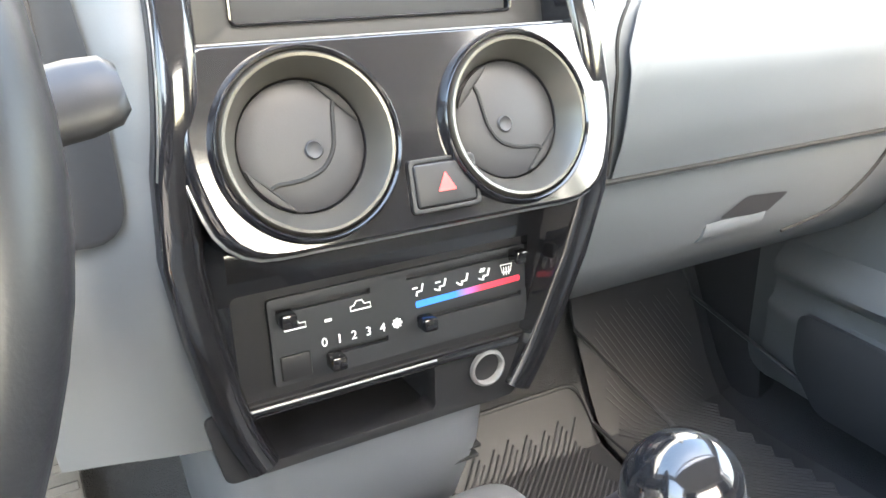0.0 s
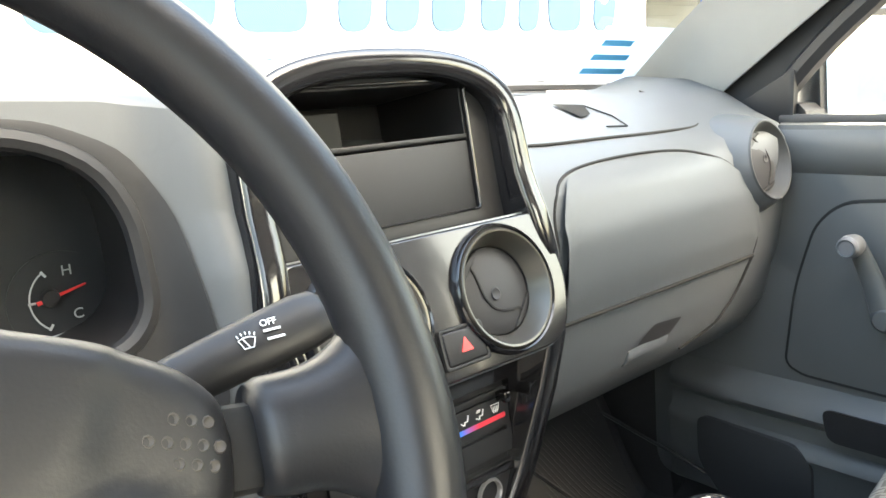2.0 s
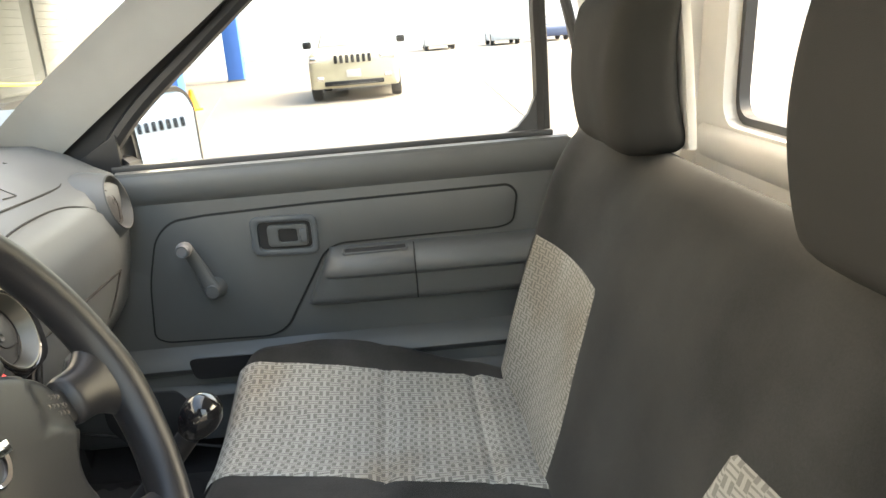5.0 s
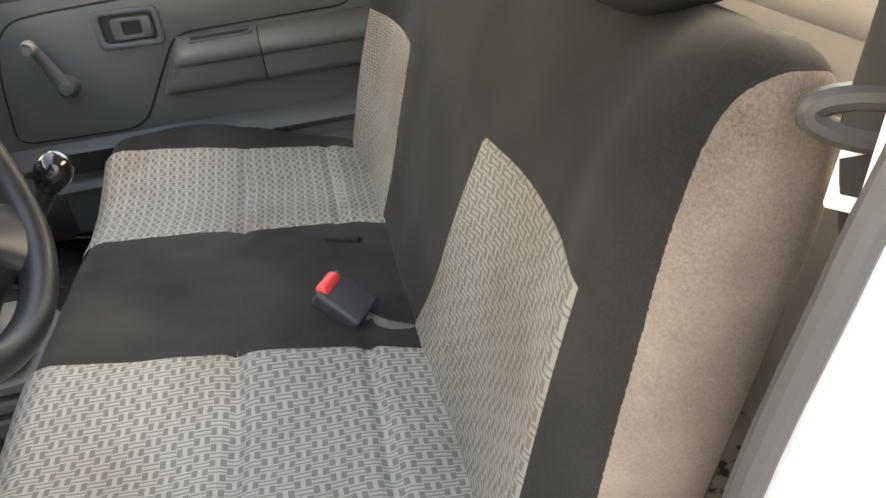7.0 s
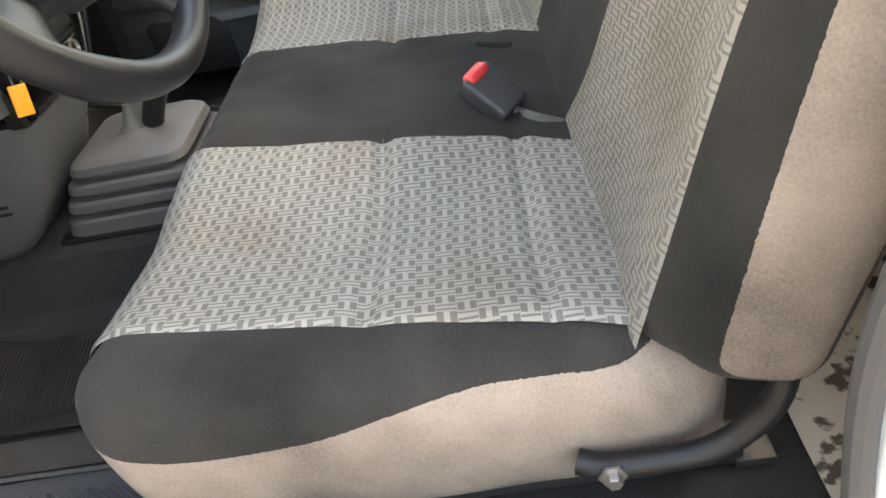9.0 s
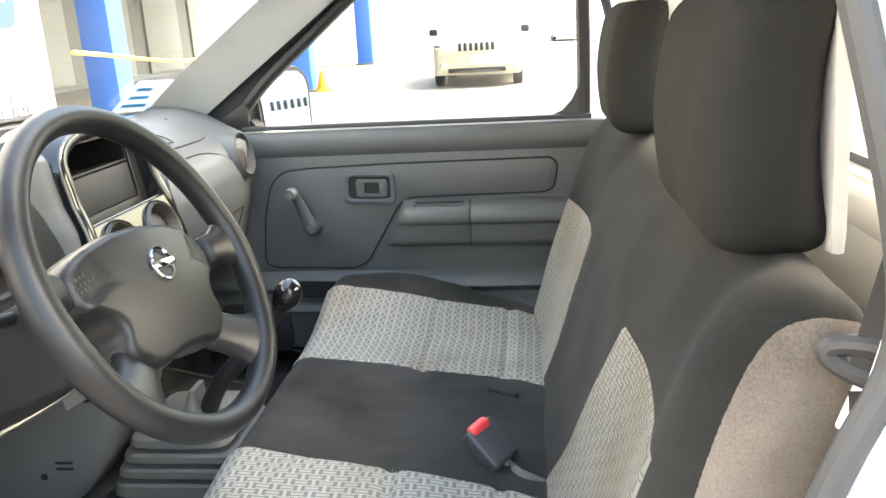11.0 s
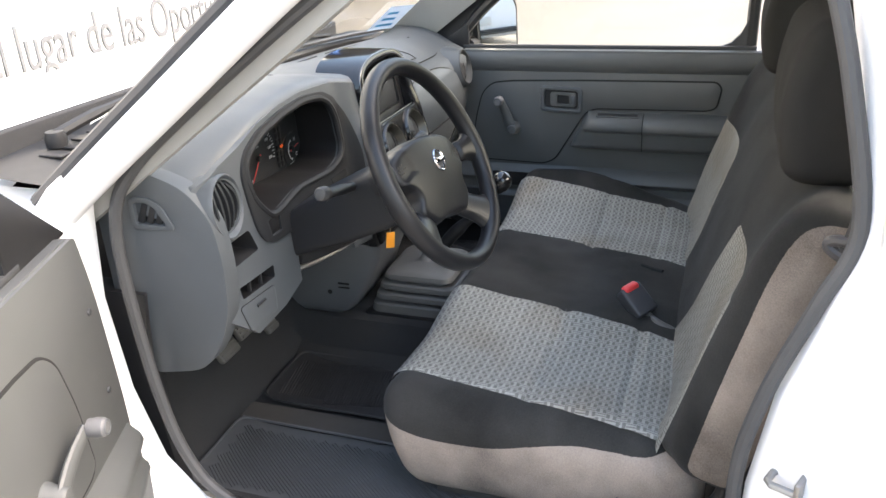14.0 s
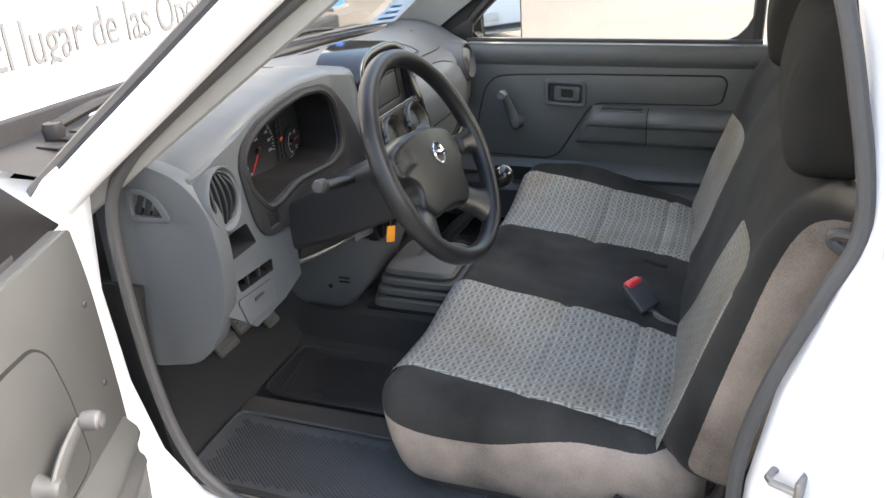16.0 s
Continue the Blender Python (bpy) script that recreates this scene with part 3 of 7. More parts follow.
# windscreen with its black border, cowl, hood, wipers
GLASS_LOW = [(-0.74, 0.985, 0.825), (-0.5, 1.065, 0.84), (-0.25, 1.10, 0.845), (0, 1.11, 0.847), (0.25, 1.10, 0.845), (0.5, 1.065, 0.84), (0.74, 0.985, 0.825)]
GLASS_TOP = [(-0.61, 0.29, 1.265), (-0.42, 0.335, 1.272), (-0.2, 0.35, 1.275), (0, 0.355, 1.276), (0.2, 0.35, 1.275), (0.42, 0.335, 1.272), (0.61, 0.29, 1.265)]
lo, hi = smooth_line(GLASS_LOW, 4), smooth_line(GLASS_TOP, 4)


def pane_point(u, v):
    k = u * (len(lo) - 1)
    i = min(int(k), len(lo) - 2)
    a, b = lo[i].lerp(lo[i + 1], k - i), hi[i].lerp(hi[i + 1], k - i)
    return a.lerp(b, v) + Vector((0, 0.03, 0.045)) * math.sin(math.pi * v) * 0.7


bm = bmesh.new()
grid(bm, 24, 10, pane_point)
tidy(bm)
part("windscreen", bm, GLASS, truck, "clear laminated windscreen").visible_shadow = False
bm = bmesh.new()
grid(bm, 6, 4, lambda u, v: pane_point(0.860 + 0.078 * u, 0.065 + 0.135 * v) + Vector((0, -0.006, -0.006)))
bmesh.ops.solidify(bm, geom=bm.faces[:], thickness=0.0008)
card = tagged(part("paper_leaflet", tidy(bm), surface("pale printed paper", (0.55, 0.62, 0.70), 0.7, bump=0)), "pale blue printed leaflet stuck inside the windscreen", "leaflet")
for k in range(3):
    bm = bmesh.new()
    grid(bm, 6, 1, lambda u, v: pane_point(0.868 + (0.050 - 0.008 * k) * u, 0.090 + 0.034 * k + 0.014 * v) + Vector((0, -0.0085, -0.0085)))
    part("print_bar", tidy(bm), SKYBLUE, card)
bm = bmesh.new()
tube(bm, [pane_point(u, 0.012) + Vector((0, 0, -0.004)) for u in np.linspace(0, 1, 30)], 0.012, 8)
tube(bm, [pane_point(u, 0.985) for u in np.linspace(0, 1, 30)], 0.014, 8)
for s in (0.0, 1.0):
    tube(bm, [pane_point(s, v) for v in np.linspace(0, 1, 14)], 0.012, 8)
part("windscreen_seal", bm, BLACKRUBBER, truck)

bm = bmesh.new()
grid(bm, 30, 6, lambda u, v: Vector(((u - 0.5) * 1.5, 1.10 + 0.13 * v - 0.12 * (2 * u - 1) ** 2 * (1 - 0.4 * v), 0.825 + 0.012 * v)))
for k in range(26):
    x = -0.62 + k * 0.05
    box(bm, (x, 1.165 - 0.1 * (x / 0.75) ** 2, 0.834), (0.03, 0.05, 0.004), 0.001, 1)
part("cowl", tidy(bm), DARK, truck, "dark grey plastic cowl below the windscreen")
bm = bmesh.new()
grid(bm, 30, 16, lambda u, v: Vector(((u - 0.5) * 1.44 * (1 - 0.06 * v), 1.215 + 1.05 * v - 0.09 * (2 * u - 1) ** 2 * (1 - v), 0.842 - 0.05 * v - 0.14 * v ** 4 - 0.05 * abs(2 * u - 1) ** 4 + 0.014 * (1 - min(1, abs(abs(u - 0.5) - 0.2) * 14)))))
part("hood", tidy(bm), PAINT, truck, "white painted bonnet")
bm = bmesh.new()
for s in (-1, 1):
    rings = []
    for y in np.linspace(1.0, 2.3, 10):
        k = max(0, (y - 1.9) / 0.4)
        rings.append([Vector((s * 0.70, y, 0.80 - 0.06 * k)), Vector((s * 0.79, y, 0.76 - 0.08 * k)), Vector((s * 0.83, y, 0.62)), Vector((s * 0.835, y, 0.3)), Vector((s * 0.78, y, 0.28)), Vector((s * 0.70, y, 0.6))])
    loft(bm, rings)
box(bm, (0, 2.28, 0.4), (1.62, 0.1, 0.6), 0.04)
part("front_wing", tidy(bm), PAINT, truck, smooth=50)
for s in (-0.28, 0.3):
    bm = bmesh.new()
    lathe(bm, [(0.0, 0.012), (0.008, 0.011), (0.013, 0.004), (0.014, 0)], Matrix.Translation((s, 1.42, 0.833)), 14)
    part("washer_nozzle", bm, BLACK, truck)


def wiper(pivot, tip, blade):
    w = thing("windscreen_wiper", "black windscreen wiper resting at the bottom of the glass", "wiper")
    bm = bmesh.new()
    lathe(bm, [(0.0, 0.03), (0.016, 0.028), (0.02, 0.015), (0.018, 0.0)], Matrix.Translation(pivot), 16)
    part("pivot_cap", bm, DARK, w)
    bm = bmesh.new()
    p, q = Vector(pivot) + Vector((0, 0, 0.02)), Vector(tip)
    tube(bm, smooth_line([p, p.lerp(q, 0.3) + Vector((0, 0, 0.012)), p.lerp(q, 0.7) + Vector((0, 0, 0.012)), q], 5), [0.011] * 5 + [0.008] * 5 + [0.006] * 6, 8)
    part("arm", bm, DARK, w)
    bm = bmesh.new()
    a, b = Vector(blade[0]), Vector(blade[1])
    tube(bm, [a.lerp(b, k / 10) + Vector((0, 0, 0.004 * math.sin(math.pi * k / 10))) for k in range(11)], 0.0065, 6)
    part("blade", bm, BLACKRUBBER, w)
    return w


wiper((-0.58, 1.13, 0.835), (-0.13, 1.12, 0.872), ((-0.40, 1.085, 0.868), (0.12, 1.10, 0.872)))
wiper((0.08, 1.16, 0.84), (0.42, 1.07, 0.872), ((0.16, 1.098, 0.87), (0.70, 0.998, 0.853)))


# ---- doors ----
def door(name, label, xf, crank_angle, mirror_on):
    d = thing(name, label, "door")
    face = lambda x: mat4((x, 0, 0), (0, -1, 0), (0, 0, 1), (-1, 0, 0))   # plate x runs backwards, y up, z into the cab
    X0 = 0.655
    # trim board; plate coordinates are (-y, z)
    if mirror_on:
        outline = round_poly([(-0.93, 0.24), (0.06, 0.24), (0.10, 0.40), (0.12, 0.795), (-0.745, 0.795), (-0.745, 0.61), (-0.94, 0.60)], [0.04, 0.04, 0.05, 0.02, 0.005, 0.005, 0.02])
    else:
        outline = round_poly([(-0.905, 0.24), (0.06, 0.24), (0.10, 0.40), (0.12, 0.795), (-0.872, 0.795), (-0.892, 0.70), (-0.905, 0.5)], [0.04, 0.04, 0.05, 0.02, 0.012, 0.05, 0.05])
    bm = bmesh.new()
    plate(bm, outline, [], 0.028, face(X0), chamfer=0.006)
    board = part("trim_board", tidy(bm), DOOR, d, "dark grey grained plastic door trim", xf=xf)
    # rolled top ledge
    bm = bmesh.new()
    rings = []
    for y in np.linspace(0.745 if mirror_on else 0.86, -0.11, 24):
        flat = 1.0 if mirror_on else 0.35
        rings.append([Vector((X0 + 0.004 + (dx if dx > 0.02 else dx * flat), y, z)) for dx, z in ((0.03, 0.795), (0.008, 0.797), (-0.004, 0.789), (-0.010, 0.772), (-0.011, 0.752), (-0.004, 0.733), (0.008, 0.722), (0.03, 0.72))])
    loft(bm, rings)
    part("top_ledge", tidy(bm), DOOR, d, smooth=60, xf=xf)
    bm = bmesh.new()
    box(bm, (X0 + 0.030, 0.335, 0.801), (0.012, 0.84, 0.012), 0.003)
    part("belt_seal", bm, BLACKRUBBER, d, xf=xf)
    # insert panel and the joint round it
    ins = [(-0.722, 0.47), (-0.712, 0.58), (-0.688, 0.668), (-0.655, 0.698), (-0.59, 0.704), (-0.39, 0.709), (-0.01, 0.712), (0.004, 0.695), (-0.006, 0.64), (-0.03, 0.631), (-0.345, 0.628), (-0.374, 0.614), (-0.462, 0.468), (-0.495, 0.452), (-0.70, 0.458)]
    ahead = 0.0 if mirror_on else 0.035
    ins = [(x - ahead * (x < -0.3), z) for x, z in ins]
    ins = round_poly(ins, [0.02, 0.03, 0.03, 0.02, 0.0, 0.0, 0.016, 0.016, 0.02, 0.02, 0.03, 0.03, 0.03, 0.03, 0.02], 4)
    bm = bmesh.new()
    plate(bm, ins, [], 0.006, face(X0 - 0.0035), chamfer=0.003)
    part("insert_panel", tidy(bm), DOOR, board, "raised dark grey insert panel", xf=xf)
    bm = bmesh.new()
    groove(bm, ins, face(X0 - 0.001), 0.0062)
    part("insert_joint", bm, GAP, board, xf=xf)
    # armrest with pull pocket
    bm = bmesh.new()
    rings = []
    prof = [(0.0, 0.622), (-0.016, 0.621), (-0.036, 0.614), (-0.047, 0.608), (-0.055, 0.599), (-0.058, 0.588), (-0.058, 0.578), (-0.056, 0.574), (-0.046, 0.568), (-0.042, 0.530), (-0.038, 0.520), (-0.03, 0.514), (0.0, 0.51)]
    for y, k in ((0.415, 0.1), (0.413, 0.35), (0.408, 0.58), (0.399, 0.76), (0.388, 0.88), (0.372, 0.96), (0.35, 1.0), (0.3, 1.0), (0.206, 1.0), (0.2035, 0.97), (0.2005, 0.97), (0.198, 1.0), (0.1, 1.0), (-0.02, 1.0), (-0.09, 0.98)):
        slant = 0.05 * min(1.0, max(0.0, (y - 0.25) / 0.1))
        rings.append([Vector((X0 + dx * k, y - slant * min(1.0, max(0.0, (z - 0.515) / 0.1)), z - 0.006 * (0.4 - y))) for dx, z in prof])
    loft(bm, rings)
    arm = part("armrest", tidy(bm), DOOR, d, "moulded dark grey armrest", smooth=40, xf=xf)
    bm = bmesh.new()
    plate(bm, round_poly([(-0.338, -0.011), (-0.212, -0.011), (-0.212, 0.011), (-0.338, 0.011)], 0.008), [round_poly([(-0.333, -0.007), (-0.217, -0.007), (-0.217, 0.007), (-0.333, 0.007)], 0.006)], 0.006, mat4((X0 - 0.030, 0, 0.6190), (0, -1, 0), (-0.94, 0, -0.34), (-0.34, 0, 0.94)), chamfer=0.0015)
    part("grip_recess", bm, DOOR, arm, "raised rim of the pull grip", xf=xf)
    bm = bmesh.new()
    plate(bm, round_poly([(-0.333, -0.007), (-0.217, -0.007), (-0.217, 0.007), (-0.333, 0.007)], 0.006), [], 0.001, mat4((X0 - 0.0295, 0, 0.6172), (0, -1, 0), (-0.94, 0, -0.34), (-0.34, 0, 0.94)))
    part("grip_floor", bm, DARK, arm, xf=xf)
    bm = bmesh.new()
    tube(bm, [Vector((X0 + dx * 0.985, 0.202, z - 0.0012)) for dx, z in prof[1:-1]], 0.0013, 6)
    part("armrest_joint", bm, GAP, arm, xf=xf)
    # lower swell and map pocket
    bm = bmesh.new()
    rings = []
    for y in np.linspace(0.895, -0.10, 22):
        e = 1 - 0.5 * max(0, (y - 0.75) / 0.16) ** 2
        rings.append([Vector((X0 + dx * e, y, z)) for dx, z in ((0.0, 0.445), (-0.012, 0.436), (-0.03, 0.424), (-0.036, 0.41), (-0.030, 0.40), (-0.018, 0.392), (-0.02, 0.37), (-0.032, 0.362), (-0.036, 0.35), (-0.03, 0.342), (-0.026, 0.30), (-0.02, 0.25), (0.0, 0.24))])
    loft(bm, rings)
    low = part("lower_pocket", tidy(bm), DOOR, d, "moulded lower door pocket", smooth=50, xf=xf)
    bm = bmesh.new()
    plate(bm, round_poly([(-0.658, 0.431), (-0.40, 0.427), (-0.40, 0.386), (-0.648, 0.388)], 0.014), [], 0.004, face(X0 - 0.0374))
    part("pocket_slot", bm, BLACK, low, "dark slot of the map pocket", xf=xf)
    bm = bmesh.new() if mirror_on else None
    sp = round_poly([(-0.838, 0.372), (-0.69, 0.366), (-0.668, 0.345), (-0.664, 0.262), (-0.68, 0.246), (-0.79, 0.248), (-0.835, 0.30)], 0.018)
    if mirror_on:
        plate(bm, sp, [], 0.008, face(X0 - 0.0365), chamfer=0.002)
        part("speaker_grille", tidy(bm), MATTE, low, "flat dark speaker grille", xf=xf)
    else:
        for z in (0.675, 0.535):
            bm = bmesh.new()
            lathe(bm, [(0.0, 0.003), (0.005, 0.0025), (0.006, 0.0)], face(X0 - 0.001) @ Matrix.Translation((-0.858, z, 0)), 12)
            part("trim_clip", tidy(bm), BLACKRUBBER, board, "small round trim clip", xf=xf)
    # latch
    lt = bmesh.new()
    plate(lt, round_poly([(-0.508, 0.617), (-0.382, 0.613), (-0.382, 0.690), (-0.508, 0.694)], 0.016), [round_poly([(-0.494, 0.629), (-0.394, 0.626), (-0.394, 0.679), (-0.494, 0.682)], 0.011)], 0.012, face(X0 - 0.012), chamfer=0.0045)
    latch = part("latch_frame", tidy(lt), DASH, d, "raised frame of the inside door handle", xf=xf)
    bm = bmesh.new()
    plate(bm, round_poly([(-0.494, 0.629), (-0.394, 0.626), (-0.394, 0.679), (-0.494, 0.682)], 0.011), [], 0.003, face(X0 - 0.004))
    part("latch_recess", bm, DARK, latch, xf=xf)
    bm = bmesh.new()
    plate(bm, round_poly([(-0.476, 0.634), (-0.400, 0.632), (-0.400, 0.673), (-0.476, 0.676)], 0.009), [round_poly([(-0.456, 0.641), (-0.420, 0.640), (-0.420, 0.666), (-0.456, 0.668)], 0.006)], 0.007, face(X0 - 0.013), chamfer=0.0025)
    part("latch_lever", tidy(bm), DOOR, latch, xf=xf)
    bm = bmesh.new()
    box(bm, (X0 - 0.0145, 0.408, 0.653), (0.006, 0.014, 0.026), 0.003, 2)
    part("lock_slider", bm, DASH, latch, xf=xf)
    # window crank: boss, arm, knob
    base = Vector((X0 - 0.004, 0.590 + 0.6 * ahead, 0.562 - 0.9 * ahead))
    ca = radians(crank_angle)
    tip = base + Vector((-0.034, 0.098 * math.cos(ca), 0.098 * math.sin(ca)))
    bm = bmesh.new()
    lathe(bm, [(0.0, 0.032), (0.012, 0.031), (0.016, 0.026), (0.017, 0.012), (0.021, 0.004), (0.022, 0.0)], mat4(base, (0, 1, 0), (0, 0, -1), (-1, 0, 0)), 22)
    crank = part("window_crank", tidy(bm), DOOR, d, "plastic window winder", xf=xf)
    bm = bmesh.new()
    p0, p1 = base + Vector((-0.022, 0, 0)), tip + Vector((0.004, 0, 0))
    side = (p1 - p0).cross(Vector((1, 0, 0))).normalized()
    rings = []
    for k in np.linspace(0, 1, 8):
        c = p0.lerp(p1, k) + Vector((0.004 * math.sin(k * math.pi), 0, 0))
        w = 0.0165 - 0.005 * k
        rings.append([c + side * (w * math.cos(t)) + Vector((0.0075 * math.sin(t), 0, 0)) for t in np.linspace(0, 2 * math.pi, 12, endpoint=False)])
    loft(bm, rings)
    part("crank_arm", tidy(bm), DOOR, crank, xf=xf)
    bm = bmesh.new()
    lathe(bm, [(0.0, 0.026), (0.010, 0.0255), (0.0135, 0.022), (0.0145, 0.012), (0.013, 0.0)], mat4(tip, (0, 1, 0), (0, 0, -1), (-1, 0, 0)), 20)
    part("crank_knob", tidy(bm), surface("grey knob", (0.11, 0.11, 0.115), 0.45), crank, xf=xf)
    bm = bmesh.new()
    lathe(bm, [(0.0085, 0.0262), (0.0105, 0.0272), (0.0115, 0.0258)], mat4(tip, (0, 1, 0), (0, 0, -1), (-1, 0, 0)), 20)
    part("knob_ring", tidy(bm), DASH, crank, xf=xf)
    # outer skin, window frame, glass
    bm = bmesh.new()
    rings = []
    for y in np.linspace(0.935, -0.09, 14):
        rings.append([Vector((x, y, z)) for x, z in ((X0 + 0.03, 0.79), (0.735, 0.795), (0.79, 0.72), (0.80, 0.55), (0.795, 0.3), (0.775, 0.19), (0.74, 0.19), (X0 + 0.03, 0.25))])
    loft(bm, rings)
    part("door_skin", tidy(bm), PAINT, d, "white painted outer door skin", smooth=50, xf=xf)
    bm = bmesh.new()
    ring = smooth_line([(0.70, 0.80, 0.785), (0.697, 0.70, 0.90), (0.69, 0.58, 1.0), (0.675, 0.44, 1.11), (0.655, 0.31, 1.195), (0.645, 0.2, 1.215), (0.65, 0.05, 1.21), (0.665, -0.05, 1.15), (0.69, -0.066, 1.0), (0.70, -0.068, 0.86), (0.70, -0.068, 0.79)], 5)
    tube(bm, ring, 0.016, 8)
    if mirror_on:
        a = smooth_line([(0.70, 0.80, 0.785), (0.697, 0.70, 0.90), (0.69, 0.58, 1.0), (0.675, 0.44, 1.11), (0.655, 0.31, 1.195), (0.645, 0.18, 1.215), (0.65, 0.04, 1.21)], 5)
        b = smooth_line([(0.702, 0.95, 0.79), (0.697, 0.86, 0.878), (0.682, 0.735, 0.972), (0.662, 0.57, 1.098), (0.64, 0.42, 1.205), (0.635, 0.20, 1.26), (0.64, 0.02, 1.26)], 5)
        loft(bm, [[p, q, q + Vector((0.02, 0, 0)), p + Vector((0.02, 0, 0))] for p, q in zip(a, b)])
    frame_ = part("window_frame", bm, DARK, d, "black painted window frame", xf=xf)
    bm = bmesh.new()
    plate(bm, [Vector(p) for p in [(0.062, 0.79), (0.062, 0.90), (0.054, 0.868), (0.040, 0.838), (0.018, 0.815), (-0.012, 0.803), (-0.05, 0.799), (-0.05, 0.79)]], [], 0.02, face(0.69))
    part("corner_fillet", tidy(bm), BLACKRUBBER, frame_, xf=xf)
    bm = bmesh.new()
    plate(bm, round_poly([(-0.865, 0.79), (-0.735, 0.79), (-0.735, 0.868)] if mirror_on else [(-0.900, 0.79), (-0.715, 0.79), (-0.715, 0.940)], 0.008), [], 0.012, face(0.68), chamfer=0.003)
    part("mirror_sail", tidy(bm), BLACK, d, "black plastic mirror corner cover", xf=xf)
    bm = bmesh.new()
    gl = [(0.70, 0.79, 0.79), (0.69, 0.57, 1.0), (0.66, 0.32, 1.19), (0.648, 0.2, 1.21), (0.652, 0.05, 1.2), (0.67, -0.05, 1.14), (0.70, -0.065, 0.79)]
    vs = [bm.verts.new(p) for p in gl]
    bm.faces.new(vs)
    part("window_glass", tidy(bm), GLASS, d, "clear wound-up side window", xf=xf).visible_shadow = False
    if mirror_on:
        mir = mirror_on
        c = Vector(mir)
        n = Vector((-0.50, -0.86, 0.055)).normalized()
        r = Vector((0, 0, 1)).cross(n).normalized()
        m = mat4(c, r, n.cross(r), n)
        bm = bmesh.new()
        out = round_poly([(-0.085, -0.080), (0.085, -0.088), (0.090, 0.058), (0.066, 0.094), (-0.068, 0.098), (-0.090, 0.078)], 0.022)
        rings = [[m @ Vector((p.x * s, p.y * s, z)) for p in out] for s, z in ((1.0, 0.006), (1.04, -0.004), (1.03, -0.03), (0.9, -0.06), (0.55, -0.085), (0.1, -0.09))]
        loft(bm, rings)
        case = part("mirror_case", tidy(bm), BLACK, d, "black plastic door mirror housing", smooth=60, xf=xf)
        bm = bmesh.new()
        plate(bm, [p * 0.9 for p in out], [], 0.003, m @ Matrix.Translation((0, 0, 0.009)))
        part("mirror_glass", tidy(bm), MIRROR, case, xf=xf)
        bm = bmesh.new()
        tube(bm, [c + Vector((-0.02, 0.03, -0.07)), Vector((0.74, c.y + 0.05, 0.80)), Vector((0.69, c.y + 0.06, 0.80))], 0.022, 10)
        part("mirror_stem", bm, BLACK, case, xf=xf)
    return d


door("passenger_door", "closed passenger door with dark grey trim and winder", None, 69, (0.80, 0.68, 0.842))
swing = Matrix.Translation((-0.822, 0.894, -0.015)) @ Matrix.Rotation(radians(-69.3), 4, "Z") @ Matrix.Translation((0.655, -0.872, 0)) @ mirror_x()
door("driver_door", "open driver door with dark grey trim and winder", swing, 28, None)


# ---- dashboard ----
dash = thing("dashboard", "grey moulded plastic dashboard across the cab", "dashboard")


def screen_y(x):
    return 1.085 - 0.17 * (x / 0.75) ** 2


def top_z(x):
    pts = [(-0.69, 0.79), (-0.66, 0.815), (-0.60, 0.838), (-0.553, 0.853), (-0.48, 0.873), (-0.4, 0.886), (-0.314, 0.891), (-0.2, 0.884), (-0.14, 0.872)]
    return float(np.interp(x, [p[0] for p in pts], [p[1] for p in pts]))


def stack_y(z):
    """Front of the centre stack at a height."""
    return float(np.interp(z, [0.48, 0.54, 0.60, 0.66, 0.72, 0.76, 0.80, 0.91], [0.726, 0.718, 0.707, 0.699, 0.699, 0.706, 0.722, 0.745]))


def flush(x, z):
    """How far the driver's fascia swells out to meet the stack."""
    k = min(1.0, max(0.0, (x + 0.187) / 0.047))
    return k * k * (3 - 2 * k) * max(0.0, 0.766 - 0.10 * (0.80 - z) - stack_y(z) - 0.012)


# driver's side: upper skin with the hood over the dials
bm = bmesh.new()
rings = []
for x in np.linspace(-0.685, -0.118, 40):
    z, y, q = top_z(x), screen_y(x), flush(x, top_z(x))
    o = 1 - min(1.0, max(0.0, (x + 0.60) / 0.09))
    rings.append([Vector((x, y, 0.835)), Vector((x, (y + 0.93) / 2, (0.845 + z) / 2 + 0.004)), Vector((x, 0.93, z + 0.004)), Vector((x, 0.86 - 0.3 * q, z + 0.008 - 0.002 * o)), Vector((x, 0.80 - 0.8 * q, z + 0.006 - 0.012 * o)), Vector((x, 0.785 + 0.004 * o - q, z + 0.001 - 0.020 * o)), Vector((x, 0.7755 - q, z - 0.007 - 0.032 * o)), Vector((x, 0.7745 - q, z - 0.02 - 0.03 * o)), Vector((x, 0.80, z - 0.022 - 0.03 * o)), Vector((x, y, 0.78))])
loft(bm, rings)
part("upper_skin", tidy(bm), DASH, dash, "grained grey dash top over the dials", smooth=60)

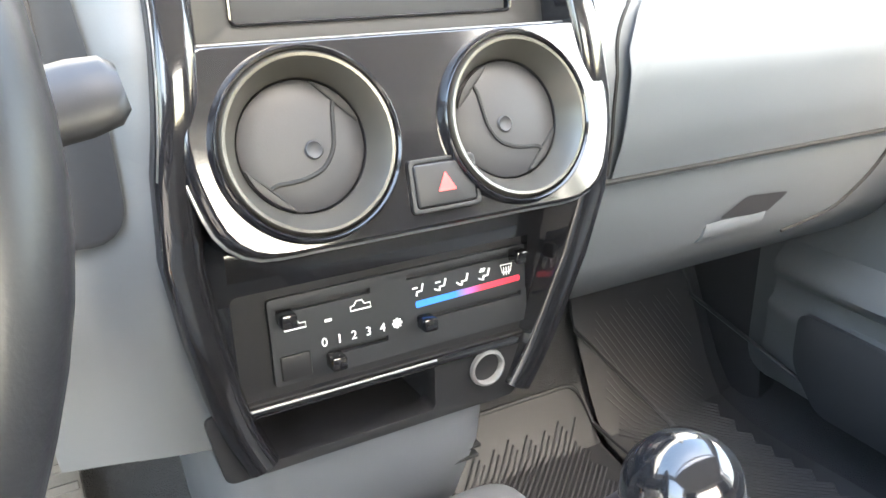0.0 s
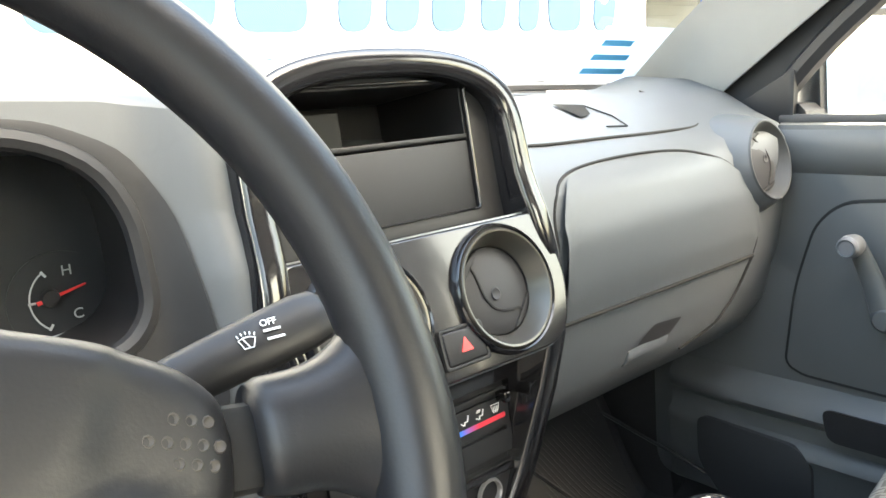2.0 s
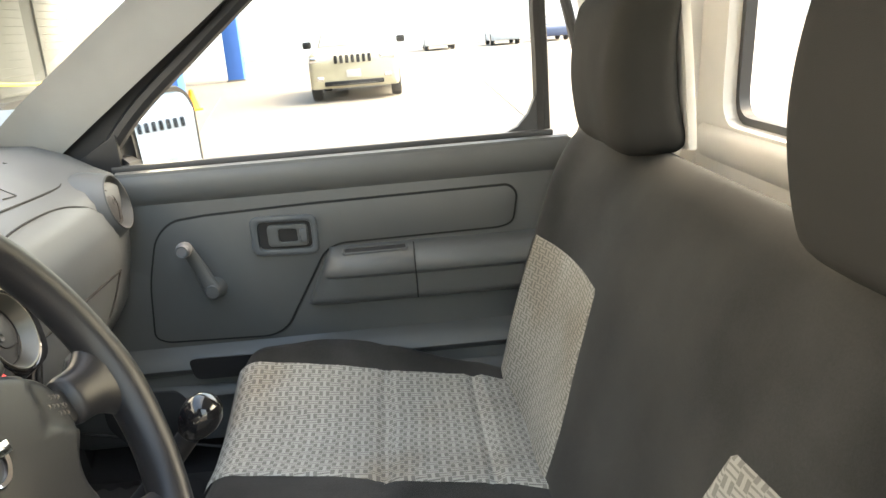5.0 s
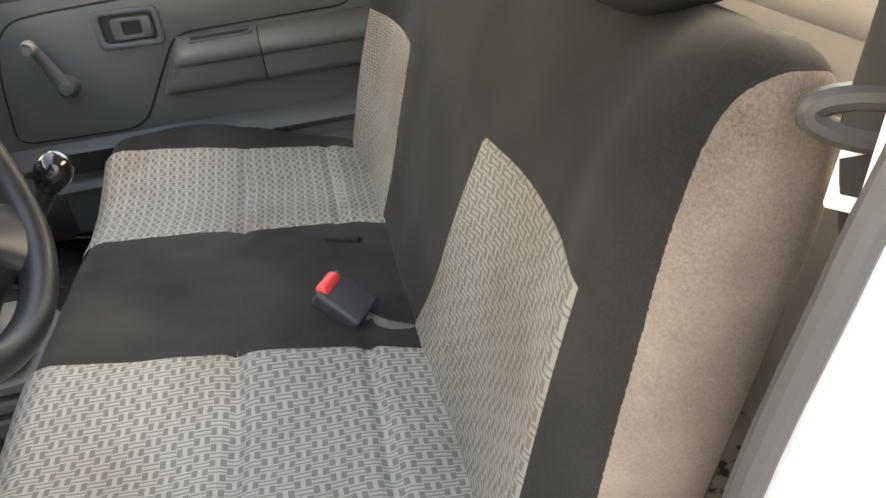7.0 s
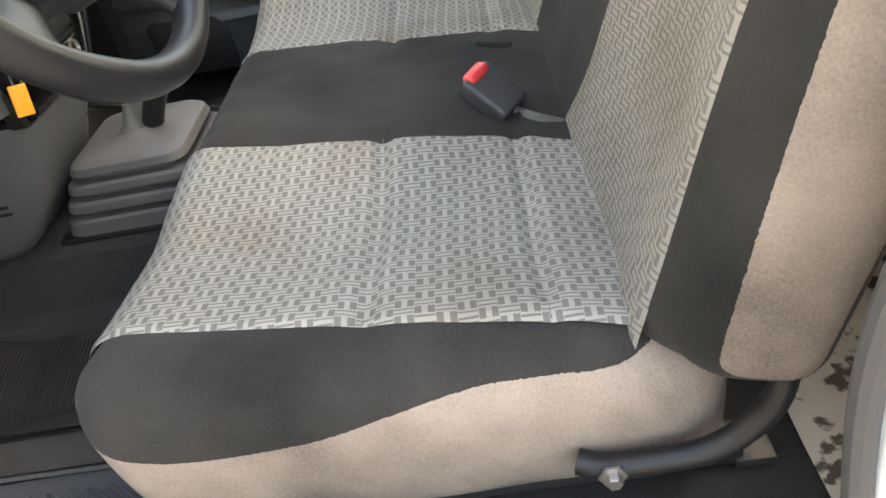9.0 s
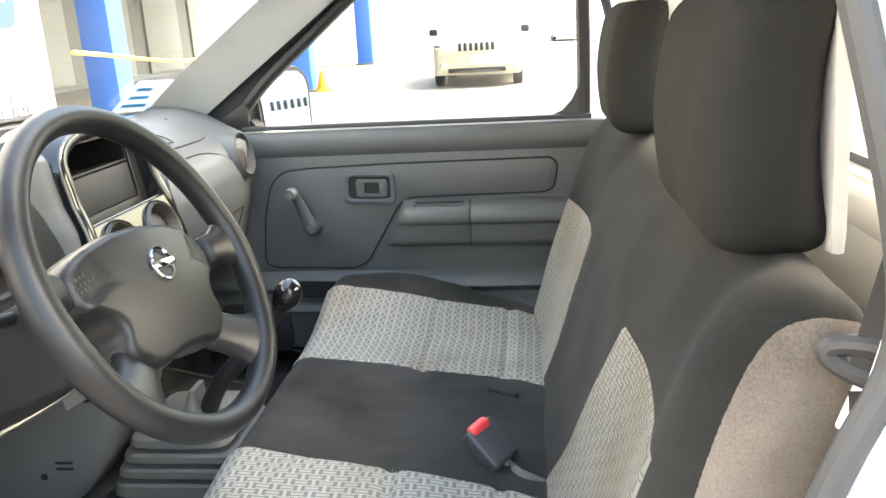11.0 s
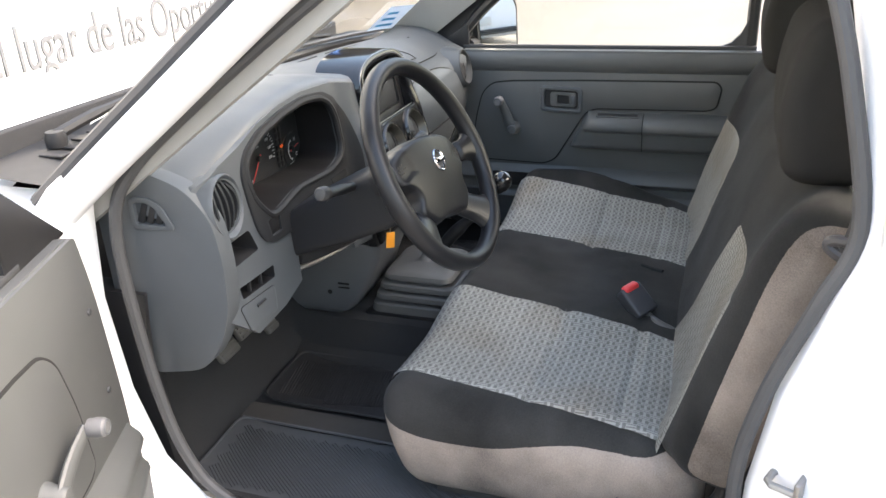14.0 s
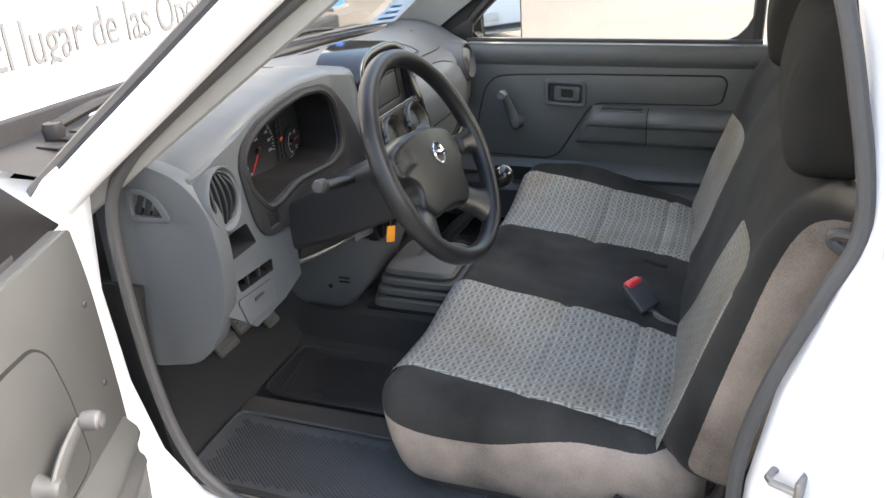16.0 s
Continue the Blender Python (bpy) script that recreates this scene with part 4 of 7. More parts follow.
# passenger's side: top, glove box face, underside
P = [(0.0, 0.842), (0.95, 0.853), (0.88, 0.847), (0.83, 0.826), (0.79, 0.802), (0.757, 0.786), (0.741, 0.765), (0.730, 0.72), (0.731, 0.67), (0.737, 0.633), (0.745, 0.60), (0.755, 0.555), (0.785, 0.510), (0.95, 0.48), (1.1, 0.48)]
bm = bmesh.new()
rings = []
for x in [-0.137, -0.1, 0.0, 0.1, 0.129, 0.131, 0.15, 0.19, 0.25, 0.32, 0.4, 0.48, 0.54, 0.58, 0.61, 0.63, 0.65, 0.665, 0.68, 0.69, 0.70]:
    k = max(0.0, (x - 0.60) / 0.10)
    back = 0.018 * k ** 3
    w = min(1.0, max(0.0, (x - 0.52) / 0.10))
    drop = 0.012 * k ** 3 - 0.016 * w * w * (3 - 2 * w)
    up = 0.02 * max(0, min(1, (0.19 - x) / 0.3))
    ring = []
    for i, (y, z) in enumerate(P):
        if i == 0:
            y = screen_y(x)
        elif i < 3:
            y = y + back * 0.3
        elif i < 13:
            y = y + back - (0.012 * w if i < 7 else 0)
        if x < 0.13 and i >= 3:
            y += 0.05
        ring.append(Vector((x, y, z + (up if i < 6 else 0) - (drop if 1 <= i < 9 else 0) + 0.01 * k * (i > 9))))
    rings.append(ring)
loft(bm, rings, closed=True)
part("passenger_skin", tidy(bm), DASH, dash, "grained grey dash on the passenger side", smooth=50)


def on_dash(x, z):
    """y of the passenger-side face at height z."""
    zs = [p[1] for p in P[5:13]][::-1]
    ys = [p[0] for p in P[5:13]][::-1]
    k = max(0.0, (x - 0.60) / 0.10)
    return float(np.interp(z, zs, ys)) + 0.030 * k ** 3


def on_top(x, z):
    zs = [p[1] for p in P[2:8]][::-1]
    ys = [p[0] for p in P[2:8]][::-1]
    k = max(0.0, (x - 0.60) / 0.10)
    return float(np.interp(z + 0.03 * k ** 3, zs, ys)) + 0.030 * k ** 3


def joint_line(pts, depth=0.002, width=0.004, material=GAP, name="joint", closed=False, parent=None):
    bm = bmesh.new()
    tube(bm, [Vector(p) for p in pts], width / 2, 6, closed)
    return part(name, bm, material, parent or dash)


# glove box lid: upper door and lower latch strip
glove_top = smooth_line([(0.193, 0.64), (0.19, 0.70), (0.195, 0.75), (0.225, 0.778), (0.30, 0.787), (0.40, 0.786), (0.47, 0.777), (0.53, 0.755), (0.57, 0.71), (0.583, 0.66), (0.578, 0.632)], 6)
bm = bmesh.new()
nx, nz = 28, 16
rings = []
for i in range(nx + 1):
    x = 0.196 + (0.574 - 0.196) * i / nx
    zt = float(np.interp(x, [0.194, 0.198, 0.225, 0.30, 0.40, 0.47, 0.53, 0.562, 0.577], [0.72, 0.752, 0.776, 0.784, 0.783, 0.774, 0.752, 0.715, 0.67]))
    rings.append([Vector((x, on_dash(x, z) - 0.003 - 0.006 * math.sin(math.pi * min(1, max(0, (z - 0.636) / 0.15))), z)) for z in np.linspace(0.637, zt, nz)])
loft(bm, rings, closed=False, caps=False)
glove = part("glove_box_lid", tidy(bm), DASH, dash, "smooth grey glove box lid", smooth=60)
joint_line([(p.x, on_dash(p.x, p.y) - 0.0001, p.y) for p in glove_top], width=0.0034, parent=glove)
joint_line([(x, on_dash(x, 0.634) - 0.002, 0.634 + 0.0 * x) for x in np.linspace(0.19, 0.578, 20)], width=0.005, parent=glove)
joint_line([(x, on_dash(x, z) - 0.001, z) for x, z in [(p.x, p.y) for p in smooth_line([(0.578, 0.632), (0.555, 0.585), (0.51, 0.548), (0.46, 0.533)], 5)]], width=0.004, parent=glove)
# handle
bm = bmesh.new()
hp = round_poly([(0.343, 0.572), (0.373, 0.591), (0.432, 0.586), (0.408, 0.567)], 0.006)
ring = [Vector((p.x, on_dash(p.x, p.y) - 0.0015, p.y)) for p in hp]
bm.faces.new([bm.verts.new(p) for p in ring])
part("handle_recess", tidy(bm), DARK, glove)
bm = bmesh.new()
rings = []
for x in np.linspace(0.328, 0.406, 8):
    zc = 0.560 + 0.04 * (x - 0.328)
    rings.append([Vector((x + 0.3 * dz, on_dash(x, zc + dz) - dy, zc + dz)) for dz, dy in ((0.010, -0.001), (0.006, 0.0015), (-0.003, 0.003), (-0.009, 0.002), (-0.012, -0.003))])
loft(bm, rings)
part("handle", tidy(bm), DASH, glove, "moulded grey pull handle")

# airbag panel joint and its small notch
ab = [(p.x, p.y) for p in smooth_line([(0.162, 0.845), (0.165, 0.828), (0.19, 0.812), (0.24, 0.806), (0.35, 0.804), (0.46, 0.802), (0.535, 0.803), (0.56, 0.815), (0.558, 0.836), (0.54, 0.848)], 6)]
joint_line([(x, on_top(x, z) - 0.001, z + 0.001) for x, z in ab], width=0.0035)
bm = bmesh.new()
plate(bm, [Vector(p) for p in [(0.345, 0.842), (0.392, 0.838), (0.375, 0.828), (0.352, 0.826)]], [], 0.004, facing(0, 0.80, 0))
for v in bm.verts:
    v.co.y, v.co.z = on_top(v.co.x, v.co.z) - 0.002, v.co.z + 0.002
bm.faces.ensure_lookup_table()
part("airbag_notch", tidy(bm), GAP, dash, "small dark notch in the airbag cover")
joint_line([(x, on_top(x, z) - 0.0005, z + 0.0015) for x, z in ((0.392, 0.838), (0.408, 0.824), (0.41, 0.812), (0.375, 0.814))], width=0.002)

# demister slots along the glass
for x0, x1 in ((-0.43, -0.285), (-0.235, -0.14), (0.04, 0.24), (0.28, 0.46)):
    bm = bmesh.new()
    pts = [Vector((x, 0.935, top_z(x) + 0.0042)) if x < -0.11 else Vector((x, screen_y(x) - 0.045, 0.847)) for x in np.linspace(x0, x1, 8)]
    tube(bm, pts, 0.0022, 6)
    part("demister_slot", bm, GAP, dash)
# tweed of the speaker or vent slot left of the console top
bm = bmesh.new()
box(bm, (-0.20, 0.985, 0.881), (0.07, 0.02, 0.008), 0.003)
part("top_vent_slot", bm, GAP, dash)

# driver's end cap with its side vent
cap = round_poly([(0.945, 0.845), (0.86, 0.838), (0.79, 0.815), (0.748, 0.765), (0.738, 0.68), (0.745, 0.593), (0.775, 0.525), (0.815, 0.478), (0.93, 0.455), (0.97, 0.52), (0.97, 0.8)], 0.03)
bm = bmesh.new()
side_m = mat4((-0.690, 0, 0), (0, -1, 0), (0, 0, 1), (-1, 0, 0))
tri_vent = round_poly([(-0.90, 0.738), (-0.815, 0.742), (-0.838, 0.785), (-0.865, 0.797), (-0.898, 0.795)], 0.012)
tri_hole = round_poly([(-0.892, 0.748), (-0.832, 0.749), (-0.85, 0.779), (-0.868, 0.787), (-0.890, 0.785)], 0.006)
plate(bm, [Vector((-p.x, p.y)) for p in cap], [tri_hole], 0.035, side_m, chamfer=0.012)
endcap = part("end_cap", tidy(bm), DASH, dash, "smooth grey end cap of the dash", smooth=50)
bm = bmesh.new()
plate(bm, tri_vent, [tri_hole], 0.004, side_m @ Matrix.Translation((0, 0, 0.003)), chamfer=0.0015)
part("side_vent_frame", tidy(bm), DASH, endcap)
bm = bmesh.new()
plate(bm, tri_hole, [], 0.002, side_m @ Matrix.Translation((0, 0, -0.025)))
part("side_vent_back", bm, BLACK, endcap)
for k in range(3):
    bm = bmesh.new()
    y0 = 0.883 - 0.016 * k
    box(bm, (0, 0, 0), (0.004, 0.012, 0.045 - 0.007 * k), 0.001, 1, Matrix.Translation((-0.684, y0 - 0.004, 0.768 - 0.003 * k)) @ Matrix.Rotation(radians(24), 4, "X"))
    part("side_vent_slat", bm, DARK, endcap)

# driver's fascia with its openings
FY = lambda z: 0.766 - 0.10 * (0.80 - z)
fm = mat4((0, 0.766, 0), (1, 0, 0), (0, 0, 1), (0, -1, 0))
bend = lambda x, z: (0.766 - FY(z)) - 0.028 * max(0, (-x - 0.63) / 0.06) ** 2 + flush(x, z)
cluster = round_poly([(-0.553, 0.80), (-0.53, 0.825), (-0.481, 0.846), (-0.40, 0.860), (-0.314, 0.866), (-0.245, 0.858), (-0.208, 0.838), (-0.190, 0.803), (-0.187, 0.740), (-0.204, 0.718), (-0.257, 0.706), (-0.394, 0.716), (-0.47, 0.70), (-0.505, 0.70), (-0.545, 0.745)], 0.02, 3)
vent_c = (-0.630, 0.765)
cubby = round_poly([(-0.658, 0.702), (-0.580, 0.704), (-0.564, 0.662), (-0.645, 0.660)], 0.006, 3)
slot = round_poly([(-0.642, 0.622), (-0.532, 0.617), (-0.536, 0.595), (-0.640, 0.600)], 0.004, 3)
outer = [(-0.690, 0.765), (-0.688, 0.79), (-0.675, 0.810), (-0.62, 0.830), (-0.553, 0.844), (-0.48, 0.866), (-0.40, 0.879), (-0.314, 0.884), (-0.2, 0.877), (-0.130, 0.864), (-0.133, 0.80), (-0.135, 0.76), (-0.140, 0.70), (-0.142, 0.65), (-0.136, 0.60), (-0.124, 0.54), (-0.118, 0.50), (-0.215, 0.515), (-0.226, 0.64), (-0.42, 0.64), (-0.440, 0.63), (-0.450, 0.548), (-0.52, 0.530), (-0.62, 0.524), (-0.672, 0.57), (-0.688, 0.66)]
bm = bmesh.new()
plate(bm, [Vector(p) for p in outer], [cluster, circle(*vent_c, 0.044, 30), cubby, slot], 0.012, fm, chamfer=0.0, bend=bend)
fascia = part("driver_fascia", tidy(bm), DASH, dash, "grey fascia with dials, round vent and cubby", smooth=45)


def tunnel(line, y0, y1, shrink, material, name, parent, m=fm, bottom=None):
    """Walls that run inwards from an opening, and its back plate."""
    bm = bmesh.new()
    cx, cy = sum(p[0] for p in line) / len(line), sum(p[1] for p in line) / len(line)
    rings = [[m @ Vector((cx + (p[0] - cx) * s, cy + (p[1] - cy) * s, (0.766 - FY(p[1])) * (1 - k) + d)) for p in line] for s, d, k in ((1.0, y0, 0), (shrink, y1, 1))]
    loft(bm, rings, caps=False)
    tidy(bm)
    ob = part(name, bm, material, parent)
    bm = bmesh.new()
    plate(bm, [Vector((cx + (p[0] - cx) * shrink, cy + (p[1] - cy) * shrink)) for p in line], [], 0.002, m @ Matrix.Translation((0, 0, y1)))
    part(name + "_back", bm, bottom or material, ob)
    return ob


tunnel(cluster, 0.003, -0.100, 1.04, BLACK, "dial_binnacle", dash, bottom=MATTE)
tunnel(cubby, 0.0, -0.06, 0.95, DARK, "coin_cubby", fascia)
tunnel(slot, 0.0, -0.03, 0.96, BLACK, "lower_slot", fascia)
for k in (1, 2):
    t = k / 3
    bm = bmesh.new()
    box(bm, (-0.642 + 0.108 * t, FY(0.6) + 0.009, 0.610 - 0.004 * t), (0.004, 0.008, 0.024), 0.001, 1)
    part("slot_divider", bm, DARK, fascia)
# small lid with its finger notch below the slot
lid_line = round_poly([(-0.652, 0.590), (-0.545, 0.584), (-0.553, 0.538), (-0.640, 0.536)], 0.010, 4)
bm = bmesh.new()
plate(bm, lid_line, [], 0.004, fm @ Matrix.Translation((0, 0, 0.0028)), chamfer=0.0015, bend=bend)
lid_part = part("fuse_lid", tidy(bm), DASH, fascia, "small grey lid under the slot", smooth=40)
bm = bmesh.new()
tube(bm, [fm @ Vector((p.x, p.y, bend(p.x, p.y) + 0.0006)) for p in lid_line], 0.0011, 6, closed=True)
part("lid_joint", bm, GAP, lid_part)
bm = bmesh.new()
tube(bm, [fm @ Vector((x, 0.574, bend(x, 0.574) + 0.003)) for x in np.linspace(-0.612, -0.585, 6)], 0.003, 8)
part("finger_notch", bm, DARK, lid_part)
# chamfer round the dials
bm = bmesh.new()
tube(bm, [fm @ Vector((p.x, p.y, 0.766 - FY(p.y) + 0.000)) for p in cluster], 0.0075, 8, closed=True)
part("binnacle_rim", bm, PANEL, dash, "dark rim round the dials")
bm = bmesh.new()
surround = round_poly([(-0.568, 0.80), (-0.545, 0.832), (-0.49, 0.856), (-0.40, 0.871), (-0.314, 0.876), (-0.235, 0.868), (-0.188, 0.845), (-0.168, 0.805), (-0.160, 0.73), (-0.158, 0.67), (-0.172, 0.650), (-0.30, 0.648), (-0.432, 0.650), (-0.51, 0.654), (-0.541, 0.664), (-0.558, 0.694), (-0.565, 0.745)], 0.018, 3)
plate(bm, surround, [cluster, round_poly([(-0.522, 0.698), (-0.484, 0.700), (-0.484, 0.667), (-0.518, 0.667)], 0.003, 2)], 0.008, fm @ Matrix.Translation((0, 0, 0.0045)), chamfer=0.0015, bend=bend)
part("dial_surround", tidy(bm), PANEL, dash, "charcoal panel round the dials", smooth=45)

bm = bmesh.new()
plate(bm, round_poly([(-0.268, 0.692), (-0.200, 0.694), (-0.196, 0.680), (-0.262, 0.674)], 0.004), [], 0.002, fm @ Matrix.Translation((0, 0, 0.0052)), bend=bend)
part("surround_slot", tidy(bm), GAP, dash, "narrow black slot under the dials")
# dark tongue with a blank switch under the dials
bm = bmesh.new()
box(bm, (-0.502, FY(0.68) + 0.001, 0.6825), (0.036, 0.006, 0.030), 0.002)
part("blank_switch", bm, BLACK, dash)

# dials
LENS = glass("clear dial lens", (0.97, 0.98, 0.98), gloss=0.25)
dial_m = lambda x, z: facing(x, 0.848, z)
SX, SZ, TX, TZ = -0.357, 0.757, -0.216, 0.735
dials = thing("instrument_cluster", "dark instrument cluster with white scales and red needles", "gauge")
dials.location = (0.0, 0.014, 0.0)
bm = bmesh.new()
plate(bm, circle(SX, SZ, 0.070, 48), [], 0.002, facing(0, 0.849, 0))
sp = part("speedometer_dial", bm, MATTE, dials)
bm = bmesh.new()
plate(bm, circle(TX, TZ, 0.037, 36), [], 0.002, facing(0, 0.849, 0))
tp = part("temperature_dial", bm, MATTE, dials)
bm = bmesh.new()
for k in range(41):
    a = radians(232 - 244 * k / 40)
    r0 = 0.057 if k % 2 == 0 else 0.060
    box(bm, (0, 0, 0), (0.0014 if k % 4 else 0.002, 0.065 - r0, 0.0006), 0, 1, dial_m(SX, SZ) @ Matrix.Rotation(a - math.pi / 2, 4, "Z") @ Matrix.Translation((0, (0.065 + r0) / 2, 0.0008)))
part("scale", bm, DIMMED_INK, sp, smooth=0)
for k in range(0, 11):
    a = radians(232 - 244 * k / 10)
    writing("dial_number", str(20 * k), 0.0085, dial_m(SX, SZ) @ Matrix.Translation((0.048 * math.cos(a), 0.048 * math.sin(a), 0.0008)), DIMMED_INK, sp)
writing("dial_unit", "km/h", 0.007, dial_m(SX, SZ + 0.024) @ Matrix.Translation((0, 0, 0.0008)), DIMMED_INK, sp)


def needle(cx, cz, ang, length, parent):
    bm = bmesh.new()
    m = facing(cx, 0.8445, cz) @ Matrix.Rotation(radians(ang), 4, "Z")
    loft(bm, [[m @ Vector((-0.01, s * 0.0016, z)) for s, z in ((-1, 0), (1, 0), (1, 0.001), (-1, 0.001))], [m @ Vector((length, s * 0.0006, z)) for s, z in ((-1, 0), (1, 0), (1, 0.001), (-1, 0.001))]])
    part("needle", tidy(bm), RED, parent, smooth=0)
    bm = bmesh.new()
    lathe(bm, [(0.0, 0.005), (0.006, 0.0045), (0.007, 0.001), (0.007, 0)], facing(cx, 0.8465, cz), 18)
    part("needle_hub", bm, BLACK, parent)


needle(SX, SZ, 230, 0.052, sp)
needle(TX - 0.008, TZ + 0.004, 14, 0.026, tp)
bm = bmesh.new()
arc = [facing(TX + 0.004, 0.8465, TZ + 0.002) @ Vector((0.026 * math.cos(a), 0.026 * math.sin(a), 0)) for a in np.linspace(radians(125), radians(235), 12)]
tube(bm, arc, 0.0007, 6)
for a in (125, 180, 235):
    m = facing(TX + 0.004, 0.8465, TZ + 0.002) @ Matrix.Rotation(radians(a), 4, "Z")
    tube(bm, [m @ Vector((0.022, 0, 0)), m @ Vector((0.027, 0, 0))], 0.001, 6)
tube(bm, [facing(TX, 0.8465, TZ - 0.026) @ Vector(p) for p in ((-0.022, -0.006, 0), (-0.018, 0.0, 0), (0.012, 0.003, 0), (0.02, 0.0, 0))], 0.0006, 6)
part("scale", bm, DIMMED_INK, tp)
writing("dial_letter", "H", 0.011, facing(TX + 0.006, 0.8465, TZ + 0.022), DIMMED_INK, tp)
writing("dial_letter", "C", 0.011, facing(TX + 0.010, 0.8465, TZ - 0.012), DIMMED_INK, tp)
# rows of warning lamps between the dials
for i in range(2):
    for j in range(7):
        bm = bmesh.new()
        box(bm, (-0.2775 + 0.0128 * i, 0.8475, 0.794 - 0.0124 * j), (0.0105, 0.002, 0.0105), 0.002)
        part("warning_lamp", bm, BLACK, dials)
bm = bmesh.new()
lamp_m = facing(-0.2645, 0.846, 0.757)
tube(bm, [lamp_m @ Vector(p) for p in ((-0.004, -0.0025, 0), (0.003, -0.0025, 0), (0.004, -0.001, 0), (0.004, 0.002, 0), (-0.002, 0.0025, 0), (-0.004, 0.001, 0))], 0.00035, 5, closed=True)
amber, an_, al_, ap_ = principled("lit amber lamp")
ap_.inputs["Emission Color"].default_value, ap_.inputs["Emission Strength"].default_value = (1.0, 0.13, 0.015, 1), 0.35
ap_.inputs["Base Color"].default_value = (0.6, 0.10, 0.02, 1)
part("engine_lamp", bm, amber, dials, "lit amber engine warning lamp")
bm = bmesh.new()
bm.faces.new([bm.verts.new(facing(0, 0.828, 0) @ Vector((-0.345 + (p[0] + 0.345) * 0.95, 0.785 + (p[1] - 0.785) * 0.95, 0))) for p in cluster])
part("dial_lens", bm, LENS, dials).visible_shadow = False


# round vents
DISC = surface("charcoal vent plastic", (0.022, 0.022, 0.024), 0.5, grain=1100, bump=0.08, spec=0.3)


def round_vent(m, r, ring_mat, parent):
    """Outer lip, a bevel that leads inwards, and the dark throat."""
    v = part("vent_ring", tidy(lathe(bmesh.new(), [(r * 0.80, -0.012), (r * 0.84, -0.0085), (r * 0.93, 0.0005), (r * 0.985, 0.0048), (r * 1.02, 0.0052), (r * 1.05, 0.0030), (r * 1.065, -0.004), (r * 1.065, -0.04)], m, 56)), ring_mat, parent, "round vent ring")
    bm = bmesh.new()
    lathe(bm, [(0.0, -0.034), (r * 0.80, -0.034), (r * 0.80, -0.032), (0, -0.032)], m, 36)
    part("vent_throat", tidy(bm), BLACK, v)
    bm = bmesh.new()
    lathe(bm, [(r * 0.79, -0.034), (r * 0.795, -0.016), (r * 0.808, -0.0115)], m, 48)
    part("vent_collar", tidy(bm), DARK, v, "dark inner wall of the vent")
    return v


def closed_barrel(m, r, parent, turn, flip=1):
    """The disc of a shut round vent: two curved flaps parted by a bent seam, cut off by two chords, with a dimple."""
    t = m @ Matrix.Rotation(radians(turn), 4, "Z") @ Matrix.Diagonal((flip, 1, 1, 1))
    R = r * 0.775
    dome = lambda x, y: -0.004 * (x * x + y * y)
    bm = bmesh.new()
    lathe(bm, [(0.0, 0.0), (R * 0.4, -0.00064), (R * 0.7, -0.00196), (R * 0.93, -0.0035), (R, -0.0048), (R, -0.02)], t, 48)
    disc = part("vent_disc", tidy(bm), DISC, parent, "shut charcoal vent disc", smooth=50)
    bend_line = [(0.58, 0.63), (0.53, 0.45), (0.50, 0.22), (0.44, -0.08), (0.27, -0.34), (0.02, -0.47), (-0.28, -0.52), (-0.50, -0.53), (-0.62, -0.58)]
    for wave, width in ((bend_line, 0.0013), ([(0.27, 0.95), (0.58, 0.63), (0.93, 0.29)], 0.0009), ([(-0.95, -0.26), (-0.62, -0.58), (-0.30, -0.93)], 0.0009)):
        bm = bmesh.new()
        tube(bm, [t @ Vector((p.x * R, p.y * R, dome(p.x, p.y) + 0.0002)) for p in smooth_line(wave, 6)], width, 6)
        part("vent_seam", bm, GAP, disc)
    bm = bmesh.new()
    lathe(bm, [(0.0, -0.0001), (R * 0.08, 0.0001), (R * 0.125, 0.0011), (R * 0.15, 0.0003)], t @ Matrix.Translation((0.12 * R, -0.08 * R, 0.0)), 20)
    part("vent_dimple", tidy(bm), DISC, disc)
    for s in (1, -1):
        bm = bmesh.new()
        a0 = radians(45 if s > 0 else 225)
        pts = [Vector((0.985 * R * math.cos(a), 0.985 * R * math.sin(a))) for a in np.linspace(a0 - 0.50, a0 + 0.50, 9)]
        plate(bm, pts, [], 0.003, t @ Matrix.Translation((0, 0, -0.0022)), chamfer=0.0004)
        part("vent_wing", tidy(bm), BLACK, disc)


def open_barrel(m, r, parent):
    for k in range(-2, 3):
        bm = bmesh.new()
        h = math.sqrt(max(0.05, 1 - (k * 0.3) ** 2)) * r * 0.8
        pts = smooth_line([(k * 0.24 * r, -h, -0.008), (k * 0.33 * r, -h * 0.5, -0.002), (k * 0.36 * r, 0, 0.0), (k * 0.33 * r, h * 0.5, -0.002), (k * 0.24 * r, h, -0.008)], 4)
        rings = [[m @ (p + Vector((dx, 0, dz))) for dx, dz in ((-0.003, 0.004), (0.003, 0.004), (0.004, 0.001), (0.006, -0.016), (0.003, -0.016), (-0.003, 0.001))] for p in pts]
        loft(bm, rings)
        part("vent_slat", tidy(bm), MATTE, parent, smooth=30)


